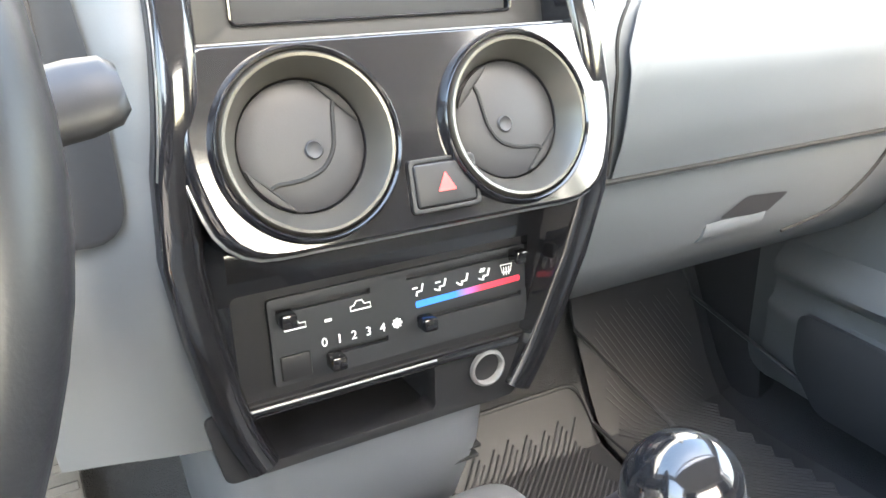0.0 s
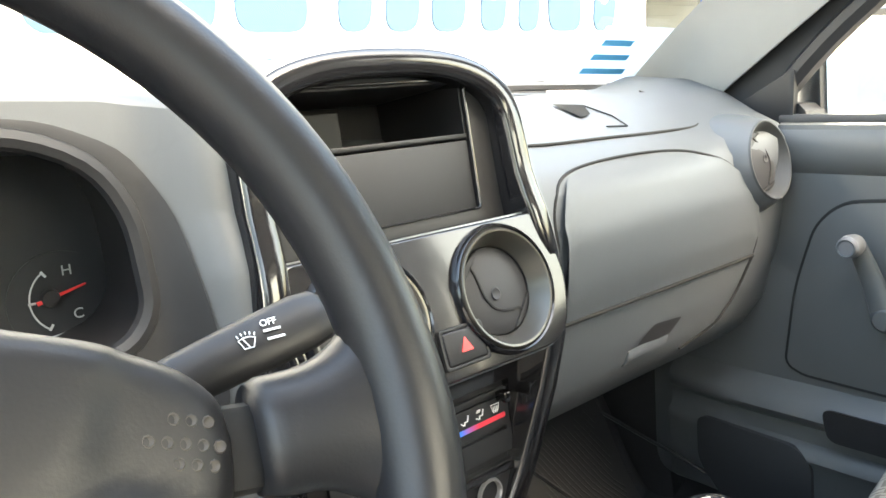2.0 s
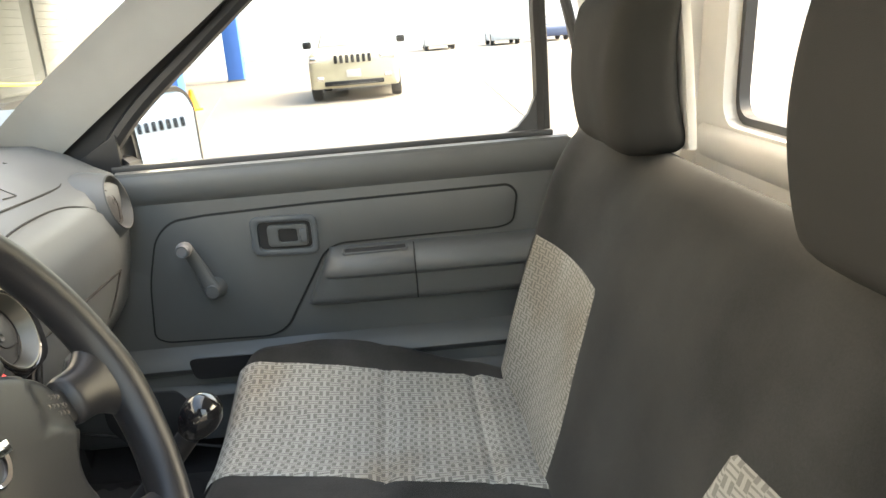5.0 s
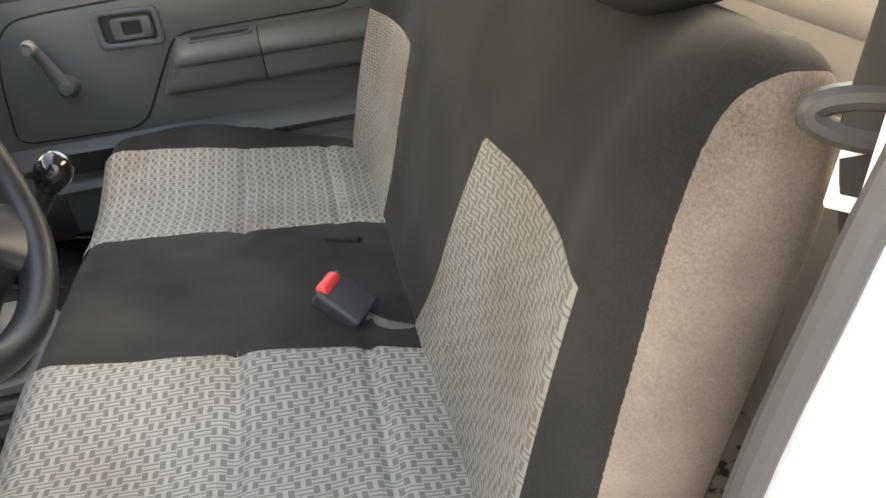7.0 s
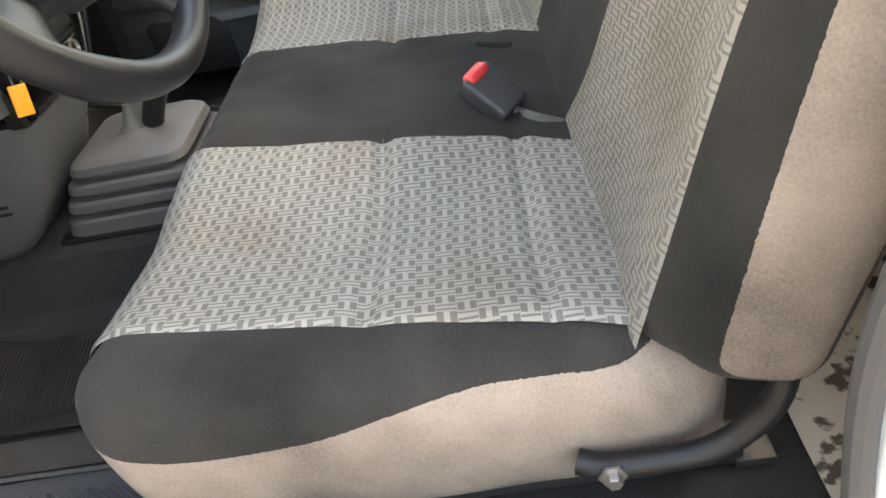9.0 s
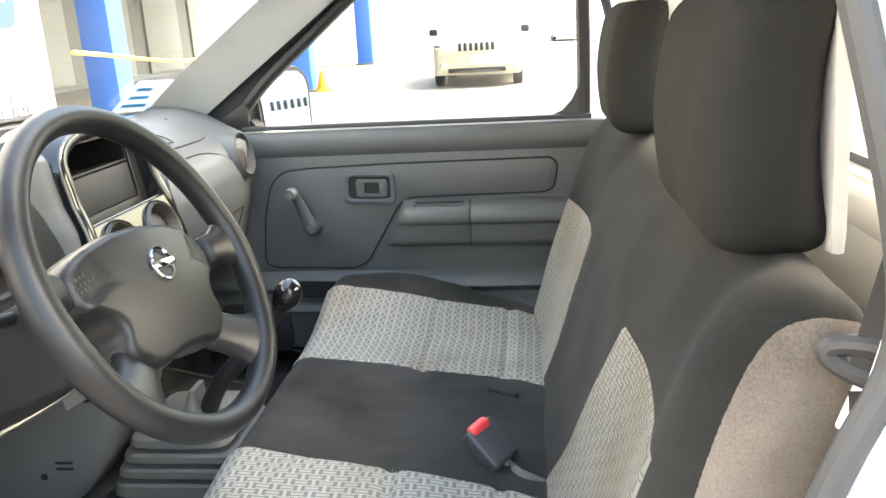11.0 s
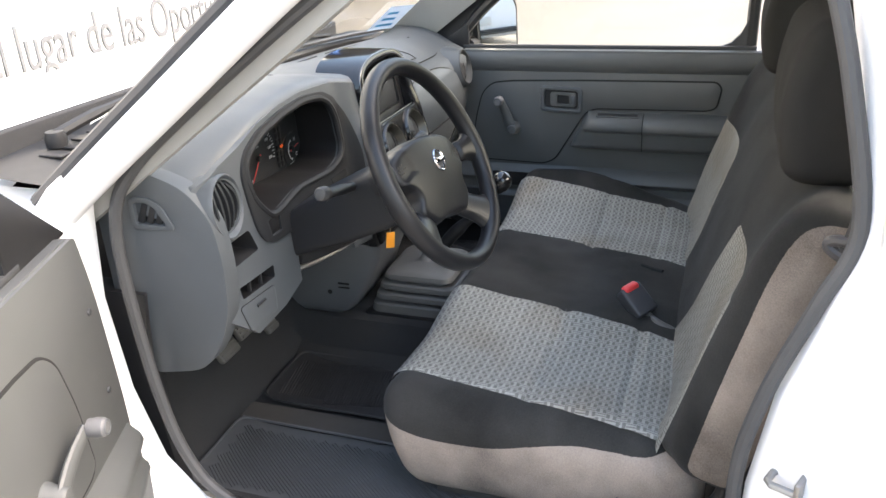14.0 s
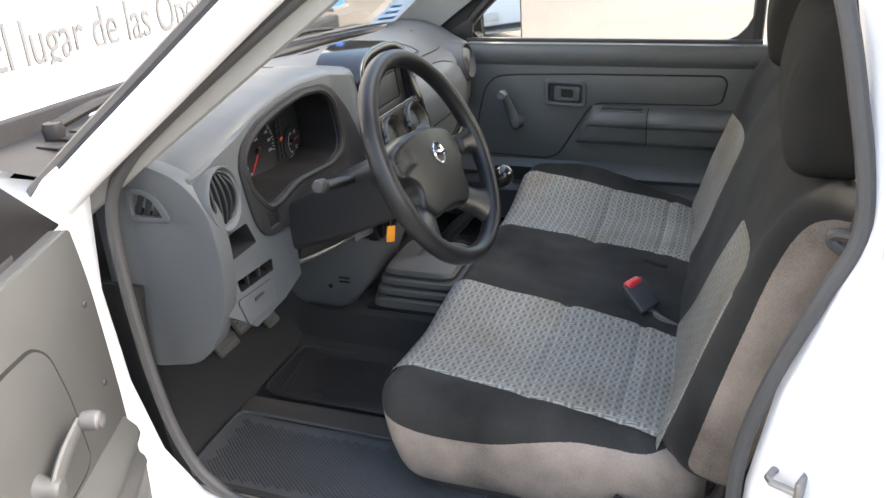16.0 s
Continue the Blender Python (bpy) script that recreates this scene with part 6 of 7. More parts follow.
COLUMN = surface("dark column plastic", (0.015, 0.015, 0.0165), 0.55, grain=1100, bump=0.08, spec=0.3)
col = thing("steering_column", "charcoal plastic steering column shroud with stalks", "steering column")
bm = bmesh.new()
axis = (wm.to_3x3() @ Vector((0, 0, -1))).normalized()
right = Vector((1, 0, 0))
upv = axis.cross(right) * -1
rings = []
for d, w, h, off in ((0.068, 0.062, 0.045, -0.005), (0.076, 0.074, 0.051, -0.005), (0.11, 0.077, 0.053, -0.005), (0.18, 0.074, 0.051, -0.004), (0.25, 0.068, 0.047, -0.002), (0.33, 0.062, 0.042, 0.0)):
    c = WC + axis * d + upv * off
    sq = round_poly([(-w, -h), (w, -h), (w * 0.85, h), (-w * 0.85, h)], 0.017, 4)
    rings.append([c + right * p.x + upv * p.y for p in sq])
loft(bm, rings)
part("shroud", tidy(bm), COLUMN, col, "two-part charcoal shroud", smooth=50)
bm = bmesh.new()
lathe(bm, [(0.0, 0.0), (0.06, 0.0), (0.055, -0.03), (0.05, -0.05), (0.0, -0.05)], wm @ Matrix.Translation((0, 0, -0.045)), 30)
part("hub_collar", tidy(bm), BLACK, col)
# knee panel below the column
bm = bmesh.new()
rings = []
for x in np.linspace(-0.436, -0.228, 14):
    y = 0.742 - 0.060 * math.sin(math.pi * min(1.0, (x + 0.436) / 0.36)) ** 0.9
    rings.append([Vector((x, 0.785, 0.652)), Vector((x, 0.757, 0.650)), Vector((x, y + 0.010, 0.635)), Vector((x, y, 0.590)), Vector((x, y + 0.004, 0.574)), Vector((x, y + 0.03, 0.569)), Vector((x, 0.84, 0.590)), Vector((x, 0.84, 0.640))])
loft(bm, rings)
part("knee_panel", tidy(bm), COLUMN, col, "charcoal knee panel", smooth=50)
bm = bmesh.new()
tube(bm, smooth_line([(-0.44, 0.76, 0.562), (-0.37, 0.735, 0.560), (-0.27, 0.712, 0.560), (-0.23, 0.716, 0.560)], 6), 0.006, 8)
part("knee_bar", bm, STEEL, col, "bare metal bar under the knee panel")


def stalk(p0, p1, name, label, flat, up=(0, -0.4, 0.9)):
    bm = bmesh.new()
    p0, p1 = Vector(p0), Vector(p1)
    d = (p1 - p0).normalized()
    s = d.cross(Vector(up)).normalized()
    n = s.cross(d)
    rings = []
    for k, w, t in ((0, 0.008, 0.008), (0.25, 0.009, 0.008), (0.45, 0.013, 0.009), (0.7, 0.0145, 0.007), (0.9, 0.015, 0.007), (0.97, 0.0135, 0.006), (1.0, 0.009, 0.004)):
        c = p0.lerp(p1, k)
        rings.append([c + s * (w * flat * math.cos(a)) + n * (t * math.sin(a)) for a in np.linspace(0, 2 * math.pi, 14, endpoint=False)])
    loft(bm, rings)
    return part(name, tidy(bm), BLACK, col, label, smooth=60), mat4(p0.lerp(p1, 0.72) - n * 0.0103, d, -s if (-s).cross(d).dot(-n) > 0 else s, -n)


W0, W1 = Vector((-0.310, 0.5835, 0.739)), Vector((-0.170, 0.574, 0.768))
ws, _ = stalk(W0, W1, "wiper_stalk", "black wiper stalk with white marks", 1.0, (-0.14, -0.27, 0.20))
sd = (W1 - W0).normalized()
sn = Vector((-0.14, -0.27, 0.20)).normalized()
su = sn.cross(sd).normalized()
sn = sd.cross(su).normalized()
sm = mat4(W1 + sn * 0.0078, sd, su, sn)
tilt = Matrix.Rotation(radians(-12), 4, "Z")
writing("stalk_word", "OFF", 0.0046, sm @ Matrix.Translation((-0.032, 0.0050, 0)) @ tilt, WHITEINK, ws)
bm = bmesh.new()
for y in (0.0010, -0.0033):
    box(bm, (0, 0, 0), (0.0085, 0.0011, 0.0005), 0, 1, sm @ Matrix.Translation((-0.032, y, 0)) @ tilt)
wp = sm @ Matrix.Translation((-0.0450, 0.0008, 0)) @ tilt
tube(bm, [wp @ Vector(p) for p in ((-0.0022, -0.0034, 0), (0.0022, -0.0034, 0), (0.0040, 0.0010, 0), (0.0016, 0.0020, 0), (-0.0016, 0.0020, 0), (-0.0040, 0.0010, 0))], 0.00035, 5, closed=True)
tube(bm, [wp @ Vector((0.0004, -0.0030, 0)), wp @ Vector((-0.0018, 0.0014, 0))], 0.00035, 5)
for k in range(5):
    x = (k - 2) * 0.0019
    tube(bm, [wp @ Vector((x, 0.0034 - 0.0003 * (k - 2) ** 2, 0)), wp @ Vector((x * 1.15, 0.0048 - 0.0003 * (k - 2) ** 2, 0))], 0.00035, 5)
part("stalk_mark", bm, WHITEINK, ws, smooth=0)
ls, _ = stalk((-0.44, 0.606, 0.747), (-0.595, 0.600, 0.785), "light_stalk", "black light stalk", 0.8)
bm = bmesh.new()
d = Vector((-0.145, -0.01, 0.038)).normalized()
lathe(bm, [(0.0, 0.028), (0.009, 0.027), (0.012, 0.023), (0.0125, 0.004), (0.010, 0.0)], Matrix.Translation(Vector((-0.574, 0.6010, 0.780))) @ d.to_track_quat("Z", "Y").to_matrix().to_4x4(), 18)
part("stalk_knob", tidy(bm), surface("grey stalk knob", (0.035, 0.035, 0.036), 0.45, spec=0.3), ls)

key = thing("ignition_key", "key in the lock with an orange tag hanging", "key")
bm = bmesh.new()
box(bm, (-0.262, 0.640, 0.612), (0.012, 0.03, 0.025), 0.004)
part("key_head", bm, BLACK, key)
bm = bmesh.new()
tube(bm, [(-0.262, 0.63, 0.60), (-0.255, 0.632, 0.59), (-0.25, 0.636, 0.575)], 0.0012, 6)
part("key_ring", bm, STEEL, key)
bm = bmesh.new()
box(bm, (0, 0, 0), (0.020, 0.004, 0.034), 0.0015, 2, Matrix.Translation((-0.248, 0.637, 0.557)) @ Matrix.Rotation(radians(14), 4, "Y") @ Matrix.Rotation(radians(-35), 4, "Z"))
part("key_tag", bm, ORANGE, key, "orange plastic tag")

# ---- bench seat ----
seat = thing("bench_seat", "bench seat in black and grey covers over beige velour", "bench seat")


def cushion_top(x, y):
    """Height of the cushion's upper side."""
    ax = abs(x)
    z = 0.392 + 0.008 * math.exp(-((ax - 0.54) / 0.05) ** 2) - 0.018 * math.exp(-((ax - 0.33) / 0.13) ** 2) - 0.004 * math.exp(-(ax / 0.1) ** 2)
    z += 0.022 * (max(0, y - 0.10) / 0.42) - 0.026 * max(0, (0.10 - y) / 0.12)
    if x > 0:
        w = min(1.0, max(0.0, (x - 0.25) / 0.35))
        z += w * w * (3 - 2 * w) * (-0.020 + 0.040 * (y - 0.08) / 0.40) + 0.050 * math.exp(-((x - 0.585) / 0.030) ** 2 - ((y - 0.33) / 0.19) ** 2)
    z -= 0.007 * math.exp(-((y - 0.275) / 0.012) ** 2) * (1 if 0.15 < ax < 0.53 else 0.35)
    z -= 0.006 * math.exp(-((y - 0.115) / 0.010) ** 2) * (1 if 0.15 < ax < 0.53 else 0.3)
    z += 0.0040 * noise.noise(Vector((x * 6, y * 6, 2.0))) + 0.0022 * noise.noise(Vector((x * 22, y * 16, 5.0)))
    return z


CW, CY0, CY1, CZ0 = 1.18, -0.03, 0.55, 0.188


def cushion_warp(p):
    x = p.x * (1.045 if p.x > 0 else 1.0)
    v = (p.y + (CY1 - CY0) / 2) / (CY1 - CY0)
    y = CY0 + v * (CY1 - CY0)
    h = min(1.0, max(0.0, (p.z + 0.1) / 0.2))
    top = cushion_top(max(-0.57, min(0.60, x)), min(y, 0.55))
    z = CZ0 + (top - CZ0) * h
    # side bulge, front tuck
    x *= 1 + 0.02 * math.sin(math.pi * h) - 0.03 * (1 - h) ** 2
    y -= 0.05 * (1 - h) ** 1.5 * max(0, (v - 0.7) / 0.3)
    n = 0.004 * noise.noise(Vector((p.x * 9, y * 9, h * 2)))
    return Vector((x + n * (abs(p.x) > 0.55), y, z))


COVER = two_cloth("black seat cover over beige side", (0.0250, 0.0240, 0.0228), (0.212, 0.176, 0.150), "Y", [(0.0, 0.385), (0.04, 0.372), (0.075, 0.362), (0.17, 0.372), (0.25, 0.358), (0.34, 0.332), (0.46, 0.339), (0.53, 0.358), (0.58, 0.375)], (0.555, 0.50))
part("cushion", soft_box((CW, CY1 - CY0, 0.2), 0.055, 0.0125, cushion_warp), COVER, seat, "black cushion cover with beige velour side", smooth=70)


def cushion_panel(s):
    y0, y1 = 0.020 if s < 0 else -0.004, 0.546
    bm = bmesh.new()

    def f(u, v):
        y = y0 + (y1 - y0) * v
        a, b = (0.215 - 0.090 * v, 0.570 - 0.070 * v) if s < 0 else (0.130 + 0.100 * v, 0.525 + 0.020 * v)
        x = s * (a + (b - a) * u)
        e = min(u, 1 - u, v, 1 - v)
        over = max(0.0, y - 0.495)
        return Vector((x, y + 0.05 * over, cushion_top(x, y) + 0.0034 * min(1, e / 0.01) - 0.0004 - (0.055 - math.sqrt(0.055 ** 2 - over ** 2))))
    grid(bm, 60, 90, f)
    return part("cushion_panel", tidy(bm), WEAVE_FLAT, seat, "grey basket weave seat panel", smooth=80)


cushion_panel(-1)
cushion_panel(1)
SEAM = surface("dark seam thread", (0.120, 0.112, 0.100), 0.95, bump=0.2)
for x0, x1, y in ((-0.535, -0.165, 0.275), (-0.555, -0.20, 0.115), (0.175, 0.530, 0.275), (0.15, 0.525, 0.115)):
    bm = bmesh.new()
    tube(bm, [Vector((x, y, cushion_top(x, y) + 0.0027)) for x in np.linspace(x0, x1, 40)], 0.0006, 6)
    part("seam", bm, SEAM, seat, "sunk seam across the cushion panel")

# backrest in its own leaning frame: h up the back, d towards the front
LEAN = 17.0
bk = mat4((0, 0.052, 0.335), (1, 0, 0), (0, -math.sin(radians(LEAN)), math.cos(radians(LEAN))), (0, math.cos(radians(LEAN)), math.sin(radians(LEAN))))
BH = 0.525


def back_face(x, h):
    """How far the backrest's front stands forward."""
    ax = abs(x)
    d = 0.020 * math.exp(-((ax - 0.58) / 0.06) ** 2) - 0.012 * math.exp(-((ax - 0.36) / 0.12) ** 2)
    d += 0.012 * math.sin(math.pi * min(1, max(0, h / BH))) - 0.016 * max(0, (h - 0.40) / 0.1) ** 2
    d += 0.003 * noise.noise(Vector((x * 6, h * 6, 9.0)))
    d += (0.012 * (1 - h / BH) + 0.014 * math.exp(-((h - 0.01) / 0.08) ** 2)) * min(1.0, max(0.0, (0.60 - ax) / 0.08))
    return d - 0.018


def back_warp(p):
    h = p.y + BH / 2
    x = p.x
    ax = abs(x)
    top = BH
    h0 = 0.045 * min(1.0, max(0.0, (ax - 0.52) / 0.08))
    h = h0 + h * (top - h0) / BH
    f = (p.z + 0.06) / 0.12
    d = -0.125 * (1 - f) + back_face(x, h) * f
    d -= 0.03 * max(0, (h / BH - 0.8) / 0.2) * (1 - f) * -1
    return bk @ Vector((x, h, d))


BACKCOVER = two_cloth("black backrest cover over beige bolster", (0.0190, 0.0186, 0.0177), (0.175, 0.145, 0.122), "Z", [(0.20, 0.638), (0.35, 0.635), (0.50, 0.635), (0.65, 0.630), (0.75, 0.626), (0.79, 0.624), (0.812, 0.630), (0.83, 0.66)], (0.5, 9.0), True)
part("backrest", soft_box((1.285, BH, 0.12), 0.045, 0.0125, back_warp), BACKCOVER, seat, "black backrest cover with beige velour bolster", smooth=70)


def back_panel(s):
    """Grey panel that slants at its top."""
    bm = bmesh.new()
    low_in, top_in, low_out, top_out, high, slope = (0.135, 0.245, 0.578, 0.578, 0.333, 0.004) if s < 0 else (0.150, 0.212, 0.600, 0.570, 0.322, -0.015)

    def f(u, v):
        x_in, x_out = low_in + (top_in - low_in) * v, low_out + (top_out - low_out) * v
        x = s * (x_in + (x_out - x_in) * u)
        ht = high + slope * u + 0.002 * math.sin(u * 3)
        h = -0.03 + (ht + 0.03) * v
        e = min(u, 1 - u, v, 1 - v)
        return bk @ Vector((x, h, back_face(x, h) + 0.0024 * min(1, e / 0.01) - 0.0004))
    grid(bm, 50, 50, f)
    return part("backrest_panel", tidy(bm), WEAVE_UP_SHADED, seat, "grey basket weave backrest panel", smooth=80)


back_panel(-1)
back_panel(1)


def headrest(cx, wide):
    """Padded block that stands nearly upright on the backrest."""
    hm = mat4((cx, -0.140, 0.815), (1, 0, 0), (0, 0, 1), (0, 1, 0))

    def warp(p):
        k = (p.y + 0.125) / 0.25
        w = 1.0 - 0.14 * max(0.0, k - 0.45) ** 2 - 0.22 * max(0.0, 0.30 - k) ** 2 / 0.3
        d = p.z * (1.0 - 0.18 * k) + 0.012 * math.sin(math.pi * min(1.0, k * 1.05)) - 0.006 * (2 * k - 1) ** 2
        return hm @ Vector((p.x * w, (p.y + 0.125) * 0.925, d + 0.003 * noise.noise(p * 14)))
    hr = part("headrest", soft_box((wide, 0.25, 0.112), 0.034, 0.0125, warp), CLOTH, seat, "black cloth headrest cover", smooth=70)
    back = soft_box((wide - 0.012, 0.235, 0.016), 0.007, 0.02, lambda p: hm @ Vector((p.x * (1 - 0.10 * ((p.y + 0.12) / 0.24) ** 3), p.y + 0.122, p.z - 0.054 + 0.010 * ((p.y + 0.12) / 0.24))))
    part("headrest_back", back, HEADLINER, hr, "pale vinyl back of the headrest", smooth=60)


headrest(-0.383, 0.290)
headrest(0.366, 0.272)

# seat frame: bracket with bolt, rail
bm = bmesh.new()
tube(bm, smooth_line([(-0.606, 0.112, 0.278), (-0.614, 0.09, 0.276), (-0.618, 0.04, 0.280), (-0.62, 0.0, 0.289), (-0.62, -0.03, 0.312), (-0.618, -0.05, 0.342), (-0.61, -0.06, 0.39)], 5), 0.0115, 12)
part("recliner_bracket", bm, BLACK, seat, "black steel backrest bracket")
bm = bmesh.new()
lathe(bm, [(0.0, 0.011), (0.0065, 0.011), (0.0075, 0.009), (0.0075, 0.003), (0.0125, 0.0025), (0.0125, 0.0)], mat4((-0.626, 0.086, 0.279), (0, 1, 0), (0, 0, -1), (-1, 0, 0)), 6)
part("bracket_bolt", tidy(bm), STEEL, seat)
for x in (-0.53, 0.53):
    bm = bmesh.new()
    box(bm, (x, 0.20, 0.183), (0.04, 0.50, 0.022), 0.004)
    box(bm, (x, -0.06, 0.176), (0.05, 0.04, 0.012), 0.003)
    part("seat_rail", bm, surface("greasy steel", (0.10, 0.095, 0.09), 0.5, metal=0.7), seat, "greasy steel seat rail")
bm = bmesh.new()
box(bm, (0, 0.24, 0.196), (1.0, 0.44, 0.03), 0.006)
part("seat_pan", bm, BLACK, seat)

# buckle and belts
buckle = thing("seat_belt_buckle", "dark grey belt buckle with a red button lying on the cushion", "buckle")
bd = Vector((0.40, 0.66, 0.60)).normalized()
bs = (Vector((0.75, -0.66, 0.15)) - bd * bd.dot(Vector((0.75, -0.66, 0.15)))).normalized()
BUP = 1 if bd.cross(bs).z > 0 else -1   # the case's upper side
bmx = mat4(Vector((-0.122, 0.132, 0.409)), bd, bs, bd.cross(bs))
bm = bmesh.new()
box(bm, (0, 0, 0), (0.070, 0.054, 0.030), 0.006, 3, bmx)
part("buckle_case", bm, surface("dark buckle plastic", (0.045, 0.045, 0.05), 0.5, bump=0.1), buckle)
bm = bmesh.new()
box(bm, (0, 0, 0), (0.020, 0.040, 0.020), 0.007, 3, bmx @ Matrix.Translation((0.0285, 0, 0.0085 * BUP)) @ Matrix.Rotation(radians(40 * BUP), 4, "Y"))
part("release_button", bm, SALMON, buckle, "red release button")
bm = bmesh.new()
tube(bm, smooth_line([bmx @ Vector((-0.034, 0, 0)), bmx @ Vector((-0.046, 0.004, 0.0)), (-0.160, 0.085, 0.384), (-0.165, 0.05, 0.37)], 4), 0.007, 8)
part("buckle_strap", bm, MESHGREY, buckle)
bm = bmesh.new()
tube(bm, smooth_line([(0.099, 0.143, 0.3905), (0.09, 0.12, 0.3885), (0.08, 0.093, 0.3875)], 4), 0.006, 8)
part("cushion_slit", bm, GAP, seat)

belt = thing("seat_belt", "dark webbing seat belt with plastic guide and bare tongue", "seat belt")


def ribbon(name, pts, width_dir, w, th, material, parent, label=""):
    bm = bmesh.new()
    line = smooth_line(pts, 6)
    rings = []
    for i, p in enumerate(line):
        a, b = line[max(0, i - 1)], line[min(len(line) - 1, i + 1)]
        d = (b - a).normalized()
        wv = Vector(width_dir)
        wv = (wv - d * wv.dot(d)).normalized()
        n = d.cross(wv)
        rings.append([p - wv * w / 2 - n * th, p + wv * w / 2 - n * th, p + wv * w / 2 + n * th, p - wv * w / 2 + n * th])
    loft(bm, rings)
    return part(name, tidy(bm), material, parent, label, smooth=30)


WEB = surface("dark belt webbing", (0.028, 0.026, 0.026), 0.8, grain=900, bump=0.4)
ribbon("upper_webbing", [(-0.690, -0.235, 1.14), (-0.690, -0.21, 1.0), (-0.687, -0.183, 0.87), (-0.684, -0.168, 0.785)], (-0.5, -0.86, 0), 0.047, 0.0012, WEB, belt)
ribbon("lower_webbing", [(-0.684, -0.170, 0.775), (-0.684, -0.19, 0.6), (-0.684, -0.2, 0.4), (-0.684, -0.18, 0.22)], (-0.3, -0.95, 0), 0.047, 0.0012, WEB, belt)
bm = bmesh.new()
gx = Vector((-0.5, -0.86, -0.12)).normalized()
gz = gx.cross(Vector((0, 0, 1))).normalized()
gm = mat4((-0.680, -0.168, 0.792), gx, gz.cross(gx), gz)
ring = [gm @ Vector((0.036 * math.cos(a), 0.012 * math.sin(a), 0)) for a in np.linspace(0, 2 * math.pi, 24, endpoint=False)]
tube(bm, ring, 0.008, 10, closed=True)
part("belt_guide", bm, surface("grey guide plastic", (0.05, 0.047, 0.048), 0.45, spec=0.35), belt, "grey plastic tongue holder")
bm = bmesh.new()
tn = Vector((-0.653, 0.584, 0.482)).normalized()
tx = Vector((-0.2, -0.96, 0.0))
tx = (tx - tn * tx.dot(tn)).normalized()
tongue_m = mat4((-0.680, -0.158, 0.762), tx, tn.cross(tx), tn) @ Matrix.Rotation(radians(-22), 4, "Z") @ Matrix.Diagonal((0.62, 0.72, 1.0, 1.0))
plate(bm, round_poly([(-0.021, -0.028), (0.021, -0.028), (0.019, 0.03), (-0.019, 0.03)], 0.005), [round_poly([(-0.011, -0.016), (0.011, -0.016), (0.010, 0.012), (-0.010, 0.012)], 0.003)], 0.0035, tongue_m, chamfer=0.0006)
part("belt_tongue", tidy(bm), surface("pale satin steel", (0.72, 0.72, 0.74), 0.4, metal=0.3, bump=0.0), belt, "bare pale steel tongue")

# ---- gear lever, pedals, mats ----
gear = thing("gear_lever", "gear lever with glossy black knob and bellows boot", "gear lever")
bm = bmesh.new()
rings = []
steps = [(0.285, 0.108), (0.306, 0.107), (0.310, 0.103), (0.311, 0.090), (0.317, 0.089), (0.318, 0.101), (0.321, 0.104), (0.332, 0.103), (0.336, 0.099), (0.337, 0.086), (0.343, 0.085), (0.344, 0.096), (0.347, 0.099), (0.357, 0.098), (0.361, 0.094), (0.362, 0.081), (0.368, 0.080), (0.369, 0.090), (0.372, 0.093), (0.383, 0.091), (0.388, 0.086), (0.391, 0.078), (0.396, 0.045), (0.400, 0.036), (0.410, 0.030), (0.440, 0.024)]
for z, w in steps:
    k = (z - 0.285) / 0.11
    back = -w * 1.15 + 0.045 * min(1, k)
    sq = round_poly([(-w, back), (w, back), (w, w * 1.15), (-w, w * 1.15)], 0.03, 4)
    rings.append([Vector((0.02 + p.x, 0.655 - 0.02 * k + p.y, z)) for p in sq])
loft(bm, rings)
part("bellows_boot", tidy(bm), MESHGREY, gear, "stepped grey rubber boot", smooth=30)
bm = bmesh.new()
tube(bm, smooth_line([(0.02, 0.64, 0.38), (0.01, 0.60, 0.45), (0.008, 0.53, 0.525), (-0.002, 0.475, 0.592)], 6), [0.016] * 10 + [0.013] * 9, 14)
part("lever_sleeve", bm, BLACK, gear, "black lever sleeve")
bm = bmesh.new()
kd = Vector((-0.02, -0.055, 0.07)).normalized()
lathe(bm, [(0.0, 0.029), (0.009, 0.028), (0.017, 0.023), (0.0225, 0.012), (0.0235, 0.0), (0.020, -0.014), (0.014, -0.026), (0.012, -0.034)], Matrix.Translation((-0.004, 0.460, 0.613)) @ kd.to_track_quat("Z", "Y").to_matrix().to_4x4(), 30)
part("knob", tidy(bm), GLOSS, gear, "glossy black ball knob")
bm = bmesh.new()
box(bm, (0.02, 0.66, 0.281), (0.222, 0.26, 0.012), 0.005)
part("boot_plate", bm, BLACK, gear)


def pedal(x, y, z, w, h, name, label, arm=True):
    p = thing(name, label, "pedal")
    m = Matrix.Translation((x, y, z)) @ Matrix.Rotation(radians(55), 4, "X")
    bm = bmesh.new()
    box(bm, (0, 0, 0), (w, h, 0.016), 0.006, 2, m)
    for k in range(5):
        box(bm, (0, -h / 2 + h * (k + 0.5) / 5, 0.0085), (w * 0.85, h * 0.09, 0.004), 0.001, 1, m)
    part("pad", bm, PEDALRUBBER, p)
    bm = bmesh.new()
    tube(bm, smooth_line([(x, y + 0.01, z), (x, y + 0.07, z + 0.06), (x, y + 0.09, z + 0.16), (x, y + 0.08, z + 0.26)], 4), 0.008, 8)
    part("arm", bm, STEEL, p)


pedal(-0.405, 0.985, 0.335, 0.07, 0.055, "clutch_pedal", "ribbed rubber clutch pedal")
pedal(-0.315, 0.995, 0.340, 0.07, 0.055, "brake_pedal", "ribbed rubber brake pedal")
pedal(-0.225, 1.00, 0.320, 0.045, 0.10, "accelerator_pedal", "ribbed rubber accelerator pedal")


